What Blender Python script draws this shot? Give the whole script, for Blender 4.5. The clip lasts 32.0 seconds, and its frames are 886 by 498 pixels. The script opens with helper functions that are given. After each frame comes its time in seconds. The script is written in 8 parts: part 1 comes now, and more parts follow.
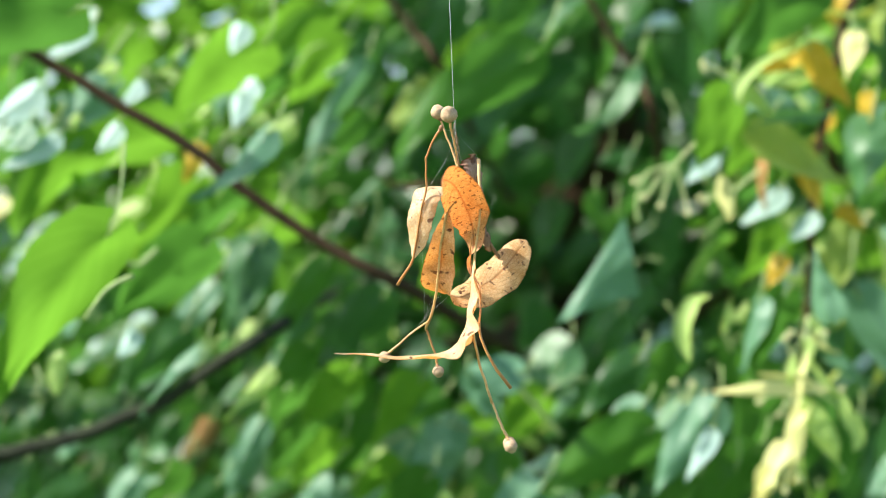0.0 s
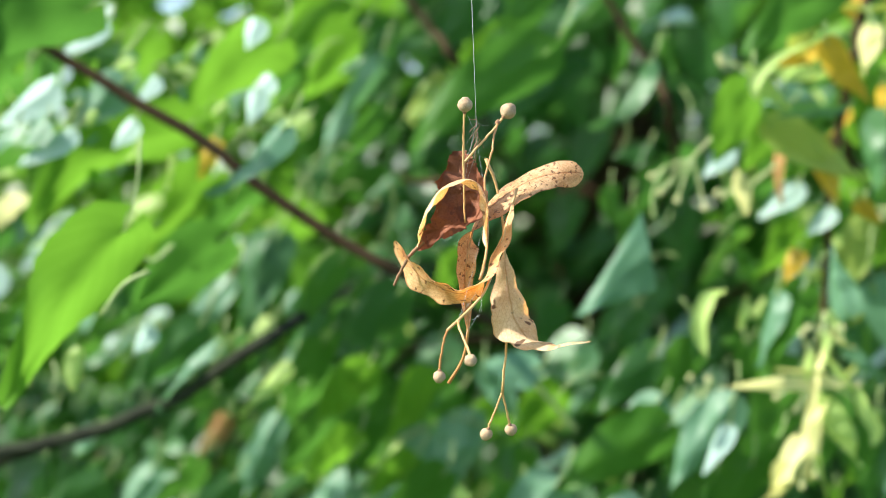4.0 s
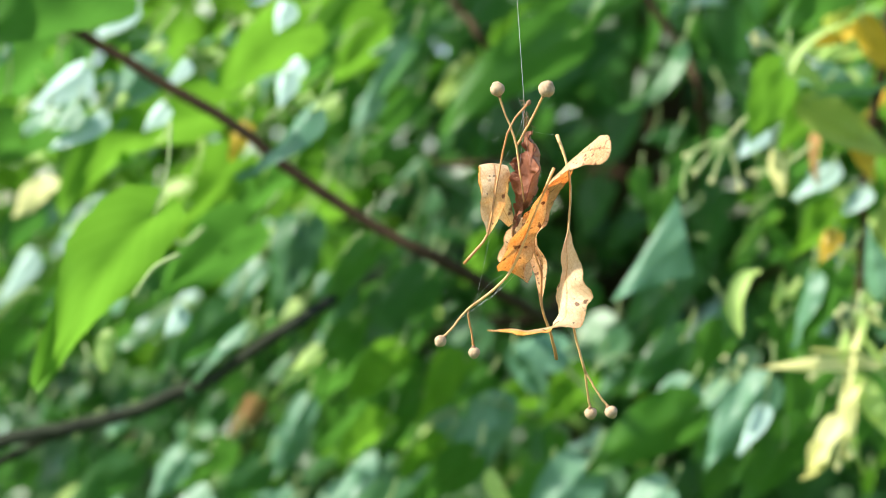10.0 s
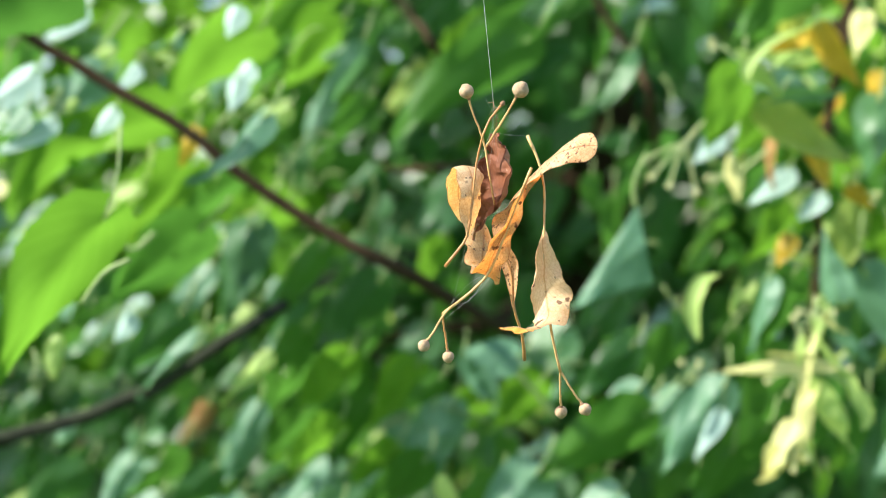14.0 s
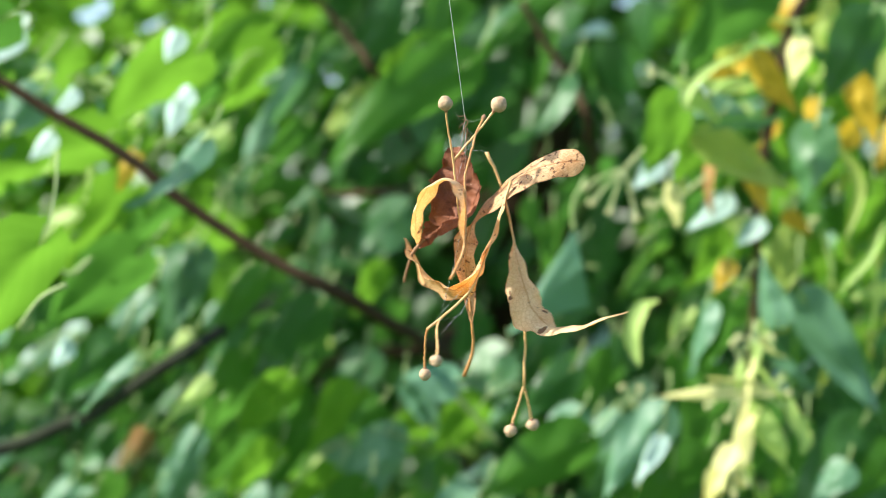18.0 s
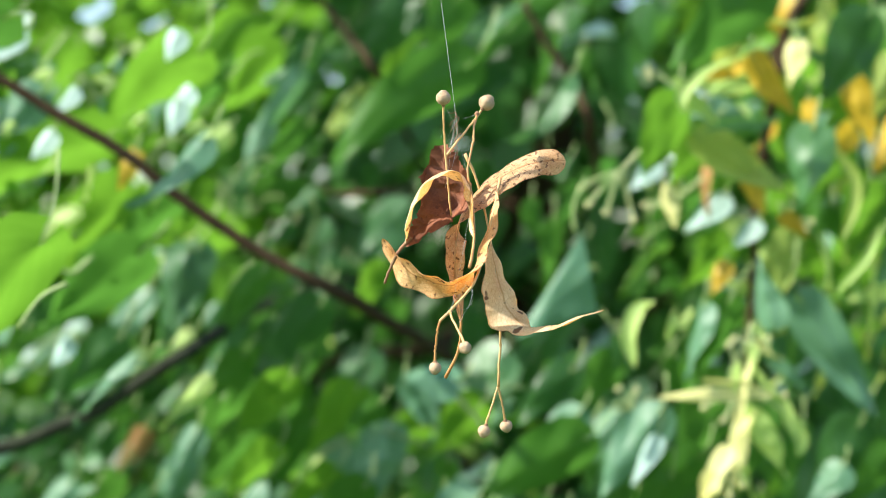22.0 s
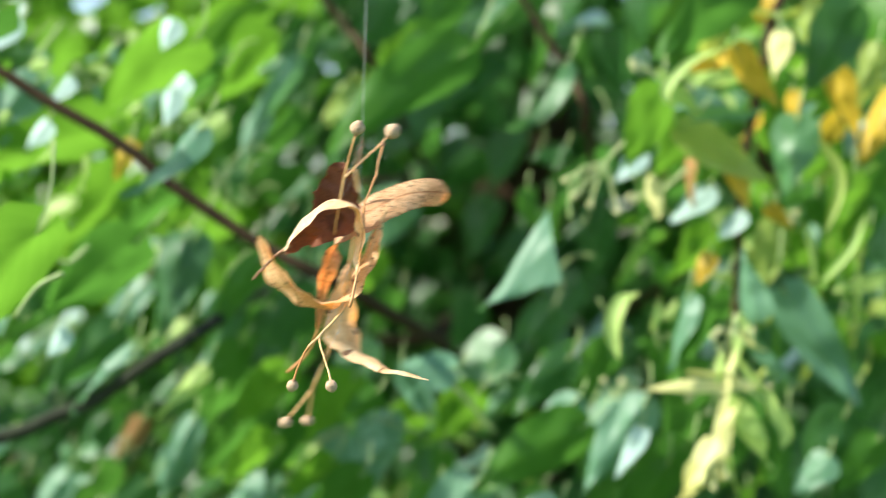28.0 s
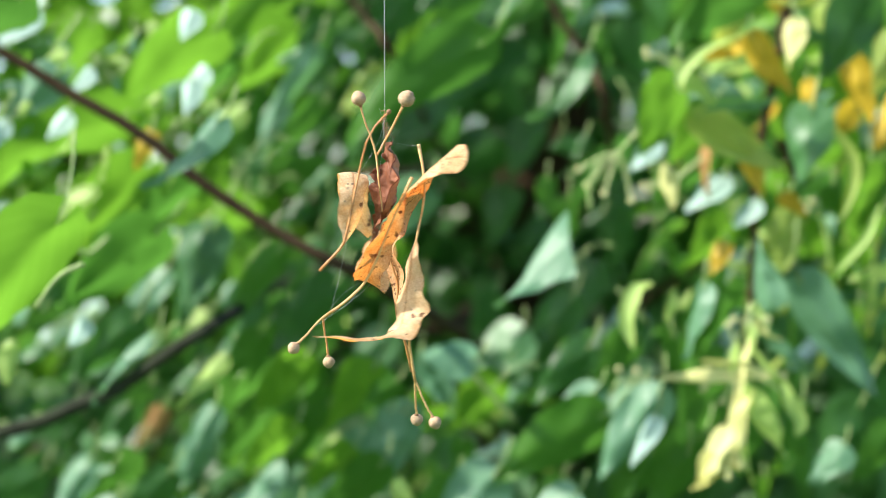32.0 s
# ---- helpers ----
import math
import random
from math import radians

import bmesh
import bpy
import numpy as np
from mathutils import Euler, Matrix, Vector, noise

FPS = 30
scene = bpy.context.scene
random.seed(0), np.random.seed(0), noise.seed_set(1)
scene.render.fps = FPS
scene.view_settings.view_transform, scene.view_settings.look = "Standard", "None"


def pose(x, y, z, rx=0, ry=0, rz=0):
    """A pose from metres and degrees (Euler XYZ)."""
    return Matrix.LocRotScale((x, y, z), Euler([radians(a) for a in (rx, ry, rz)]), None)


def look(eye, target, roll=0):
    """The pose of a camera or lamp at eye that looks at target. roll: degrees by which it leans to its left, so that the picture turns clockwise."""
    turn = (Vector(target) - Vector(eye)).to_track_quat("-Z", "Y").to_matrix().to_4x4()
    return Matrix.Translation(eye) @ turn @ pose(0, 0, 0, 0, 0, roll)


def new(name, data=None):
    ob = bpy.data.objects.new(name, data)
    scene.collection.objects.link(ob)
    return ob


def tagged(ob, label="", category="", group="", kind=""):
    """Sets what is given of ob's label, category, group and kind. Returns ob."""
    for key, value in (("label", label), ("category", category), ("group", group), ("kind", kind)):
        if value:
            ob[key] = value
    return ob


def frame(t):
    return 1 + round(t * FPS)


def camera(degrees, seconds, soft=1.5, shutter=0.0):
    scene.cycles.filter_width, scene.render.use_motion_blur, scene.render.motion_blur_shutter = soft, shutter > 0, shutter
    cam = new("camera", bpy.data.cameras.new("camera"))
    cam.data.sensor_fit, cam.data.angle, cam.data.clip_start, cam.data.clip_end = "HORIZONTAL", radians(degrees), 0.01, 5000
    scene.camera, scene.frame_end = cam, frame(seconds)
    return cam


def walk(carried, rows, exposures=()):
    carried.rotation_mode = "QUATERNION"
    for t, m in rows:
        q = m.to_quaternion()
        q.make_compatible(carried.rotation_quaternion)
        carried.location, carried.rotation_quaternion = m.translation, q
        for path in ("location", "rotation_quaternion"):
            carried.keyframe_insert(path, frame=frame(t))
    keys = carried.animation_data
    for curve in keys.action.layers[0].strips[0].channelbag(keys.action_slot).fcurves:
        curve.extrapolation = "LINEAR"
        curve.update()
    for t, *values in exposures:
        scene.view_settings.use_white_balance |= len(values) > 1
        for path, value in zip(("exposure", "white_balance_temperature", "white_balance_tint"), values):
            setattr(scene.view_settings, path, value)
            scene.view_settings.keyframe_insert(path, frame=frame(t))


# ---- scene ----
EYE = (0.0, 0.0, 1.5)


def aim(yaw, pitch, roll):
    """The camera held at one spot, turned by degrees."""
    return pose(*EYE, 0, 0, yaw) @ pose(0, 0, 0, 90 + pitch, 0, 0) @ pose(0, 0, 0, 0, 0, roll)


# ---- camera ----
cam = camera(30, 32.0, soft=0.95, shutter=0.3)
cam.data.dof.use_dof = True
cam.data.dof.focus_distance = 0.536
cam.data.dof.aperture_fstop = 9.5
walk(cam, [
    (0, aim(0, 0, 0)),
    (0.5, aim(0.038, -0.103, -0.065)),
    (1, aim(0.262, 0.058, 0.007)),
    (1.5, aim(0.513, 0.356, 0.071)),
    (2, aim(0.57, 0.457, 0.063)),
    (2.5, aim(0.736, 0.233, -0.079)),
    (3, aim(0.651, 0.075, -0.093)),
    (3.5, aim(0.476, -0.076, -0.002)),
    (5.5, aim(0.955, -0.304, -0.195)),
    (6, aim(0.938, -0.457, -0.257)),
    (6.5, aim(0.976, -0.447, -0.078)),
    (7, aim(1.011, -0.472, -0.217)),
    (7.5, aim(0.978, -0.631, -0.094)),
    (8, aim(1.077, -0.652, -0.182)),
    (8.5, aim(1.307, -0.626, -0.172)),
    (9, aim(1.553, -0.662, -0.207)),
    (9.5, aim(1.703, -0.865, -0.227)),
    (10, aim(1.573, -0.745, -0.077)),
    (10.5, aim(1.623, -1.016, -0.237)),
    (11, aim(1.844, -1.063, -0.275)),
    (11.5, aim(1.914, -1.194, -0.152)),
    (12, aim(1.442, -1.048, -0.079)),
    (12.5, aim(1.002, -0.912, -0.101)),
    (13, aim(0.511, -0.799, -0.095)),
    (13.5, aim(0.123, -0.593, -0.014)),
    (15.5, aim(-0.682, -0.53, -0.103)),
    (16, aim(-1.14, -0.17, 0.103)),
    (16.5, aim(-1.732, -0.063, 0.001)),
    (17, aim(-2.135, 0.188, 0.006)),
    (17.5, aim(-2.396, 0.198, -0.153)),
    (18, aim(-2.204, 0.273, -0.125)),
    (18.5, aim(-2.005, 0.35, -0.08)),
    (19, aim(-1.934, 0.428, -0.054)),
    (19.5, aim(-2.004, 0.394, -0.029)),
    (20, aim(-2.01, 0.251, -0.135)),
    (20.5, aim(-2.112, 0.303, -0.129)),
    (21, aim(-2.189, 0.341, 0.119)),
    (21.5, aim(-2.271, 0.357, 0.083)),
    (22, aim(-2.177, 0.28, 0.063)),
    (22.5, aim(-2.07, 0.295, 0.143)),
    (23, aim(-2.203, 0.171, 0.193)),
    (23.5, aim(-2.29, 0.281, 0.093)),
    (24, aim(-2.473, 0.241, 0.182)),
    (24.5, aim(-2.564, 0.368, 0.148)),
    (25, aim(-2.545, 0.233, 0.138)),
    (25.5, aim(-2.774, 0.207, 0.012)),
    (27.5, aim(-2.465, -0.006, 0.027)),
    (28, aim(-2.314, -0.105, -0.085)),
    (28.5, aim(-2.23, -0.21, -0.032)),
    (29, aim(-2.337, -0.301, -0.128)),
    (29.5, aim(-2.315, -0.271, 0.025)),
    (30, aim(-2.17, -0.295, -0.149)),
    (30.5, aim(-2.014, -0.414, -0.052)),
    (31, aim(-1.892, -0.425, -0.077)),
    (31.5, aim(-1.745, -0.524, -0.015)),
    (32, aim(-1.639, -0.465, -0.218)),
], exposures=[(0, 1.18), (32, 1.18)])

# ---- light ----
SUN_ELEVATION, SUN_TURN = 42.0, 257.0
world = bpy.data.worlds.new("world")
scene.world = world
world.use_nodes = True
wn = world.node_tree.nodes
sky = wn.new("ShaderNodeTexSky")
sky.sky_type = "NISHITA"
sky.sun_disc = False
sky.sun_elevation = radians(SUN_ELEVATION)
sky.sun_rotation = radians(SUN_TURN)
world.node_tree.links.new(sky.outputs[0], wn["Background"].inputs[0])
wn["Background"].inputs[1].default_value = 0.15
sun = new("sun", bpy.data.lights.new("sun", "SUN"))
sun.data.energy = 5.0
sun.data.angle = radians(0.8)
sun.data.color = (1.0, 0.95, 0.86)
SUN_FROM = Vector((math.sin(radians(SUN_TURN)) * math.cos(radians(SUN_ELEVATION)),
                   math.cos(radians(SUN_TURN)) * math.cos(radians(SUN_ELEVATION)),
                   math.sin(radians(SUN_ELEVATION))))
sun.matrix_basis = look(SUN_FROM * 10, (0, 0, 0))


# ---- materials ----
def nodes_of(name):
    m = bpy.data.materials.new(name)
    m.use_nodes = True
    m.node_tree.nodes.clear()
    return m, m.node_tree.nodes, m.node_tree.links


def maths(n, l, op, a, b=None, c=None):
    node = n.new("ShaderNodeMath")
    node.operation = op
    for k, v in enumerate((a, b, c)):
        if v is None:
            continue
        if isinstance(v, (int, float)):
            node.inputs[k].default_value = v
        else:
            l.new(v, node.inputs[k])
    return node.outputs[0]


def ramp(n, l, fac, stops):
    node = n.new("ShaderNodeValToRGB")
    while len(node.color_ramp.elements) < len(stops):
        node.color_ramp.elements.new(0.5)
    for e, (at, colour) in zip(node.color_ramp.elements, stops):
        e.position, e.color = at, (*colour, 1)
    l.new(fac, node.inputs[0])
    return node.outputs[0]


def mix(n, l, fac, a, b, how="MIX"):
    node = n.new("ShaderNodeMix")
    node.data_type, node.blend_type = "RGBA", how
    for k, v in ((0, fac), (6, a), (7, b)):
        if isinstance(v, (int, float)):
            node.inputs[k].default_value = v
        elif isinstance(v, tuple):
            node.inputs[k].default_value = (*v, 1)
        else:
            l.new(v, node.inputs[k])
    return node.outputs[2]


def noise_of(n, l, vec, scale, detail=3.0, rough=0.55):
    node = n.new("ShaderNodeTexNoise")
    node.inputs["Scale"].default_value = scale
    node.inputs["Detail"].default_value = detail
    node.inputs["Roughness"].default_value = rough
    l.new(vec, node.inputs["Vector"])
    return node.outputs[0]


def finish(m, n, l, colour, rough, bump, strength, distance, through_colour=None, through_part=0.0, specular=0.5):
    p = n.new("ShaderNodeBsdfPrincipled")
    l.new(colour, p.inputs["Base Color"])
    if isinstance(rough, float):
        p.inputs["Roughness"].default_value = rough
    else:
        l.new(rough, p.inputs["Roughness"])
    p.inputs["Specular IOR Level"].default_value = specular
    if bump is not None:
        b = n.new("ShaderNodeBump")
        b.inputs["Strength"].default_value = strength
        b.inputs["Distance"].default_value = distance
        l.new(bump, b.inputs["Height"])
        l.new(b.outputs[0], p.inputs["Normal"])
    shader = p.outputs[0]
    if through_part:
        t = n.new("ShaderNodeBsdfTranslucent")
        l.new(through_colour or colour, t.inputs[0])
        s = n.new("ShaderNodeMixShader")
        s.inputs[0].default_value = through_part
        l.new(shader, s.inputs[1])
        l.new(t.outputs[0], s.inputs[2])
        shader = s.outputs[0]
    out = n.new("ShaderNodeOutputMaterial")
    l.new(shader, out.inputs[0])
    return m


def chance(n, l):
    """A number from 0 to 1 for each leaf, loose or joined."""
    a, b = n.new("ShaderNodeObjectInfo"), n.new("ShaderNodeNewGeometry")
    return maths(n, l, "FRACT", maths(n, l, "ADD", a.outputs["Random"], b.outputs["Random Per Island"]))


def leaf_material(name, low, high, vein, rough=0.38, through_part=0.4, glow=(0.28, 0.5, 0.04), spots=0.0, shine=0.5):
    m, n, l = nodes_of(name)
    uv = n.new("ShaderNodeUVMap")
    sep = n.new("ShaderNodeSeparateXYZ")
    l.new(uv.outputs[0], sep.inputs[0])
    across = maths(n, l, "ABSOLUTE", maths(n, l, "SUBTRACT", sep.outputs[0], 0.5))
    # side veins run forward from the midrib
    run = maths(n, l, "SUBTRACT", maths(n, l, "MULTIPLY", sep.outputs[1], 8.0), maths(n, l, "MULTIPLY", across, 7.0))
    saw = maths(n, l, "ABSOLUTE", maths(n, l, "SUBTRACT", maths(n, l, "FRACT", run), 0.5))
    side = maths(n, l, "SMOOTH_MIN", maths(n, l, "MULTIPLY", saw, 9.0), 1.0, 0.3)
    mid = maths(n, l, "SMOOTH_MIN", maths(n, l, "MULTIPLY", across, 30.0), 1.0, 0.3)
    veins = maths(n, l, "MULTIPLY", side, mid)
    pos = n.new("ShaderNodeTexCoord").outputs["Object"]
    grain = noise_of(n, l, pos, 900.0, 2.0)
    patch = noise_of(n, l, pos, 55.0, 3.0)
    tint = maths(n, l, "ADD", maths(n, l, "MULTIPLY", chance(n, l), 0.7), maths(n, l, "MULTIPLY", patch, 0.35))
    body = mix(n, l, tint, low, high)
    body = mix(n, l, maths(n, l, "MULTIPLY", grain, 0.25), body, tuple(c * 0.6 for c in low))
    colour = mix(n, l, maths(n, l, "MULTIPLY_ADD", veins, -0.28, 0.28), body, vein)
    if spots:
        v = n.new("ShaderNodeTexVoronoi")
        v.inputs["Scale"].default_value = 130.0
        l.new(pos, v.inputs["Vector"])
        dot = maths(n, l, "LESS_THAN", v.outputs["Distance"], 0.22)
        colour = mix(n, l, maths(n, l, "MULTIPLY", dot, spots), colour, (0.09, 0.05, 0.02))
    lit = mix(n, l, 0.75, colour, glow)
    relief = maths(n, l, "ADD", maths(n, l, "MULTIPLY", veins, 0.6), maths(n, l, "MULTIPLY", patch, 0.5))
    r = maths(n, l, "MULTIPLY_ADD", patch, 0.25, rough - 0.1)
    return finish(m, n, l, colour, r, relief, 0.14, 0.001, lit, through_part, shine)


# light put into colour: lit, shaded, sheen and glint copies of one leaf
LEAF = {
    "bright": leaf_material("leaf_lit_green", (0.075, 0.22, 0.010), (0.15, 0.34, 0.018), (0.22, 0.40, 0.05), 0.45, 0.52, (0.17, 0.38, 0.035), 0.0, 0.25),
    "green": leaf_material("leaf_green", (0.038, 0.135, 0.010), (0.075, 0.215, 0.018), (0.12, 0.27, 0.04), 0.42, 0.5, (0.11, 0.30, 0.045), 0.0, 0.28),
    "dark": leaf_material("leaf_shaded_green", (0.022, 0.08, 0.018), (0.046, 0.14, 0.030), (0.07, 0.16, 0.05), 0.34, 0.45, (0.09, 0.28, 0.04), 0.0, 0.35),
    "pale": leaf_material("leaf_underside_sheen", (0.036, 0.12, 0.040), (0.072, 0.19, 0.066), (0.10, 0.22, 0.08), 0.42, 0.3, (0.16, 0.40, 0.09), 0.0, 0.5),
    "olive": leaf_material("leaf_turning_or_lit", (0.25, 0.37, 0.07), (0.40, 0.50, 0.13), (0.46, 0.52, 0.20), 0.45, 0.45, (0.5, 0.56, 0.07), 0.4, 0.3),
    "yellow": leaf_material("leaf_yellow", (0.38, 0.24, 0.015), (0.60, 0.42, 0.03), (0.56, 0.42, 0.12), 0.45, 0.4, (0.60, 0.42, 0.03), 0.6, 0.3),
    "brown": leaf_material("leaf_browning", (0.30, 0.15, 0.05), (0.45, 0.26, 0.1), (0.35, 0.2, 0.1), 0.6, 0.3, (0.5, 0.3, 0.1), 0.5, 0.3),
    "lime": leaf_material("bract_or_lit_rim", (0.34, 0.52, 0.12), (0.52, 0.66, 0.22), (0.58, 0.68, 0.32), 0.45, 0.5, (0.55, 0.75, 0.15), 0.0, 0.35),
    "cream": leaf_material("bract_cream", (0.60, 0.60, 0.22), (0.74, 0.72, 0.34), (0.6, 0.5, 0.25), 0.5, 0.4, (0.72, 0.68, 0.22), 0.2, 0.4),
    "soft": leaf_material("leaf_sky_sheen", (0.072, 0.185, 0.10), (0.13, 0.265, 0.155), (0.14, 0.27, 0.15), 0.46, 0.3, (0.18, 0.44, 0.12), 0.0, 0.5),
    "glint": leaf_material("leaf_glint", (0.34, 0.50, 0.43), (0.48, 0.64, 0.57), (0.5, 0.66, 0.58), 0.46, 0.3, (0.3, 0.56, 0.3), 0.0, 0.6),
}
TONE_LABEL = {
    "olive": "yellow-green turning or lit-toned linden leaf", "yellow": "yellow spotted autumn linden leaf", "brown": "browning curled linden leaf",
    "lime": "pale green linden bract or lit leaf rim", "cream": "cream-coloured narrow linden bract", "soft": "soft green leaf with sky sheen in its colour", "glint": "green leaf with a white glint in its colour",
}


def dry_material(name, low, high, stain, through_part, glow, speck=(620.0, 0.62), blotch=(150.0, 0.68), rough=0.55, veiny=1.0, bump=0.5):
    """Withered leaf skin: midrib, side veins, fine net, specks and a few larger blotches."""
    m, n, l = nodes_of(name)
    pos = n.new("ShaderNodeTexCoord").outputs["Object"]
    uv = n.new("ShaderNodeUVMap")
    sep = n.new("ShaderNodeSeparateXYZ")
    l.new(uv.outputs[0], sep.inputs[0])
    broad = noise_of(n, l, pos, 120.0, 4.0)
    grain = noise_of(n, l, pos, 1600.0, 3.0)
    across = maths(n, l, "ABSOLUTE", maths(n, l, "SUBTRACT", sep.outputs[0], 0.5))
    run = maths(n, l, "SUBTRACT", maths(n, l, "MULTIPLY", sep.outputs[1], 20.0), maths(n, l, "MULTIPLY", across, 9.0))
    bent = maths(n, l, "ADD", run, maths(n, l, "MULTIPLY", broad, 2.5))
    saw = maths(n, l, "ABSOLUTE", maths(n, l, "SUBTRACT", maths(n, l, "FRACT", bent), 0.5))
    side = maths(n, l, "SMOOTH_MIN", maths(n, l, "MULTIPLY", saw, 12.0), 1.0, 0.4)
    net = n.new("ShaderNodeTexVoronoi")
    net.feature = "DISTANCE_TO_EDGE"
    net.inputs["Scale"].default_value = 650.0
    l.new(pos, net.inputs["Vector"])
    mesh = maths(n, l, "SMOOTH_MIN", maths(n, l, "MULTIPLY", net.outputs["Distance"], 9.0), 1.0, 0.3)
    mid = maths(n, l, "SMOOTH_MIN", maths(n, l, "MULTIPLY", across, 26.0), 1.0, 0.2)
    body = ramp(n, l, maths(n, l, "MULTIPLY_ADD", grain, 0.35, maths(n, l, "MULTIPLY", broad, 0.7)), ((0.32, low), (0.70, high)))
    rim = maths(n, l, "GREATER_THAN", across, 0.475)
    lines = maths(n, l, "MULTIPLY", maths(n, l, "MULTIPLY_ADD", side, 0.38 * veiny, 1 - 0.38 * veiny), maths(n, l, "MULTIPLY_ADD", mesh, 0.22 * veiny, 1 - 0.22 * veiny))
    lines = maths(n, l, "MULTIPLY", lines, maths(n, l, "MULTIPLY_ADD", mid, 0.7 * veiny, 1 - 0.7 * veiny))
    lines = maths(n, l, "SUBTRACT", lines, maths(n, l, "MULTIPLY", rim, 0.45))
    colour = mix(n, l, maths(n, l, "SUBTRACT", 1.0, lines), body, stain)
    for (scale, level), dark in ((speck, 0.75), (blotch, 0.85)):
        f = noise_of(n, l, pos, scale, 1.5)
        spot = maths(n, l, "MULTIPLY", maths(n, l, "SUBTRACT", f, level), 22.0)
        node = n.new("ShaderNodeClamp")
        l.new(spot, node.inputs[0])
        colour = mix(n, l, maths(n, l, "MULTIPLY", node.outputs[0], dark), colour, (0.10, 0.032, 0.014))
    relief = maths(n, l, "ADD", maths(n, l, "MULTIPLY", lines, 0.8), maths(n, l, "ADD", broad, maths(n, l, "MULTIPLY", grain, 0.25)))
    return finish(m, n, l, colour, rough, relief, bump, 0.0005, mix(n, l, 0.93, colour, mix(n, l, 1.0, colour, glow, "MULTIPLY")), through_part, 0.35)


DRY = {
    "tan": dry_material("dry_bract_tan", (0.66, 0.37, 0.13), (0.98, 0.86, 0.60), (0.44, 0.18, 0.04), 0.45, (1.0, 0.60, 0.21), (480.0, 0.69), (210.0, 0.655)),
    "pale": dry_material("dry_bract_pale", (0.72, 0.41, 0.18), (0.96, 0.79, 0.52), (0.54, 0.26, 0.07), 0.48, (1.0, 0.57, 0.18), (420.0, 0.72), (230.0, 0.665)),
    "rust": dry_material("dry_bract_rust", (0.54, 0.23, 0.07), (0.93, 0.67, 0.39), (0.40, 0.13, 0.035), 0.46, (1.0, 0.44, 0.10), (820.0, 0.60), (260.0, 0.76)),
    "amber": dry_material("dry_bract_amber", (0.60, 0.26, 0.06), (0.95, 0.72, 0.41), (0.40, 0.14, 0.03), 0.45, (1.0, 0.52, 0.13), (520.0, 0.635), (260.0, 0.645)),
    "husk": dry_material("dry_leaf_grey_brown", (0.24, 0.115, 0.062), (0.46, 0.285, 0.18), (0.20, 0.08, 0.045), 0.12, (1.0, 0.3, 0.12), (420.0, 0.62), (110.0, 0.62), 0.7, 0.7, 1.0),
    "umber": dry_material("dry_leaf_red_brown", (0.11, 0.032, 0.012), (0.24, 0.085, 0.036), (0.22, 0.08, 0.045), 0.12, (1.0, 0.24, 0.09), (500.0, 0.66), (90.0, 0.64), 0.7, 0.45, 1.0),
}


def plain_material(name, low, high, rough, scale, strength=0.4, distance=0.0004, specular=0.4):
    m, n, l = nodes_of(name)
    pos = n.new("ShaderNodeTexCoord").outputs["Object"]
    a, b = noise_of(n, l, pos, scale, 4.0), noise_of(n, l, pos, scale * 6, 2.0)
    f = maths(n, l, "MULTIPLY_ADD", b, 0.35, maths(n, l, "MULTIPLY", a, 0.7))
    colour = ramp(n, l, f, ((0.3, low), (0.75, high)))
    return finish(m, n, l, colour, rough, f, strength, distance, specular=specular)


STALK = plain_material("dry_stalk", (0.42, 0.22, 0.07), (0.70, 0.46, 0.20), 0.5, 300.0)
STALK_RED = plain_material("dry_stalk_reddish", (0.34, 0.14, 0.04), (0.56, 0.29, 0.10), 0.5, 300.0)
FRUIT = plain_material("fruit_felt", (0.24, 0.155, 0.09), (0.54, 0.39, 0.245), 0.85, 420.0, 0.8, 0.0004, 0.2)
FRUIT_CAP = plain_material("fruit_cap", (0.16, 0.08, 0.04), (0.3, 0.17, 0.09), 0.8, 500.0)
BARK = plain_material("linden_bark", (0.025, 0.017, 0.009), (0.058, 0.038, 0.019), 0.9, 90.0, 0.8, 0.002, 0.1)
MOSSY = plain_material("mossy_bark", (0.007, 0.007, 0.005), (0.032, 0.042, 0.021), 0.9, 75.0, 0.9, 0.003, 0.2)
GREEN_STEM = plain_material("green_stem", (0.34, 0.44, 0.16), (0.54, 0.60, 0.30), 0.45, 160.0)
PETIOLE = plain_material("petiole_green", (0.15, 0.24, 0.07), (0.28, 0.36, 0.13), 0.5, 160.0)
GREEN_FRUIT = plain_material("young_fruit", (0.30, 0.36, 0.14), (0.48, 0.46, 0.24), 0.7, 300.0)
GRASS = plain_material("meadow", (0.03, 0.07, 0.015), (0.09, 0.16, 0.04), 0.9, 7.0, 1.0, 0.03)


def silk_material():
    m, n, l = nodes_of("spider_silk")
    p = n.new("ShaderNodeBsdfPrincipled")
    p.inputs["Base Color"].default_value = (0.8, 0.82, 0.8, 1)
    p.inputs["Roughness"].default_value = 0.3
    t = n.new("ShaderNodeBsdfTransparent")
    s = n.new("ShaderNodeMixShader")
    s.inputs[0].default_value = 0.55
    l.new(t.outputs[0], s.inputs[1])
    l.new(p.outputs[0], s.inputs[2])
    out = n.new("ShaderNodeOutputMaterial")
    l.new(s.outputs[0], out.inputs[0])
    return m


SILK = silk_material()

# ---- building helpers ----
PLACE = {}


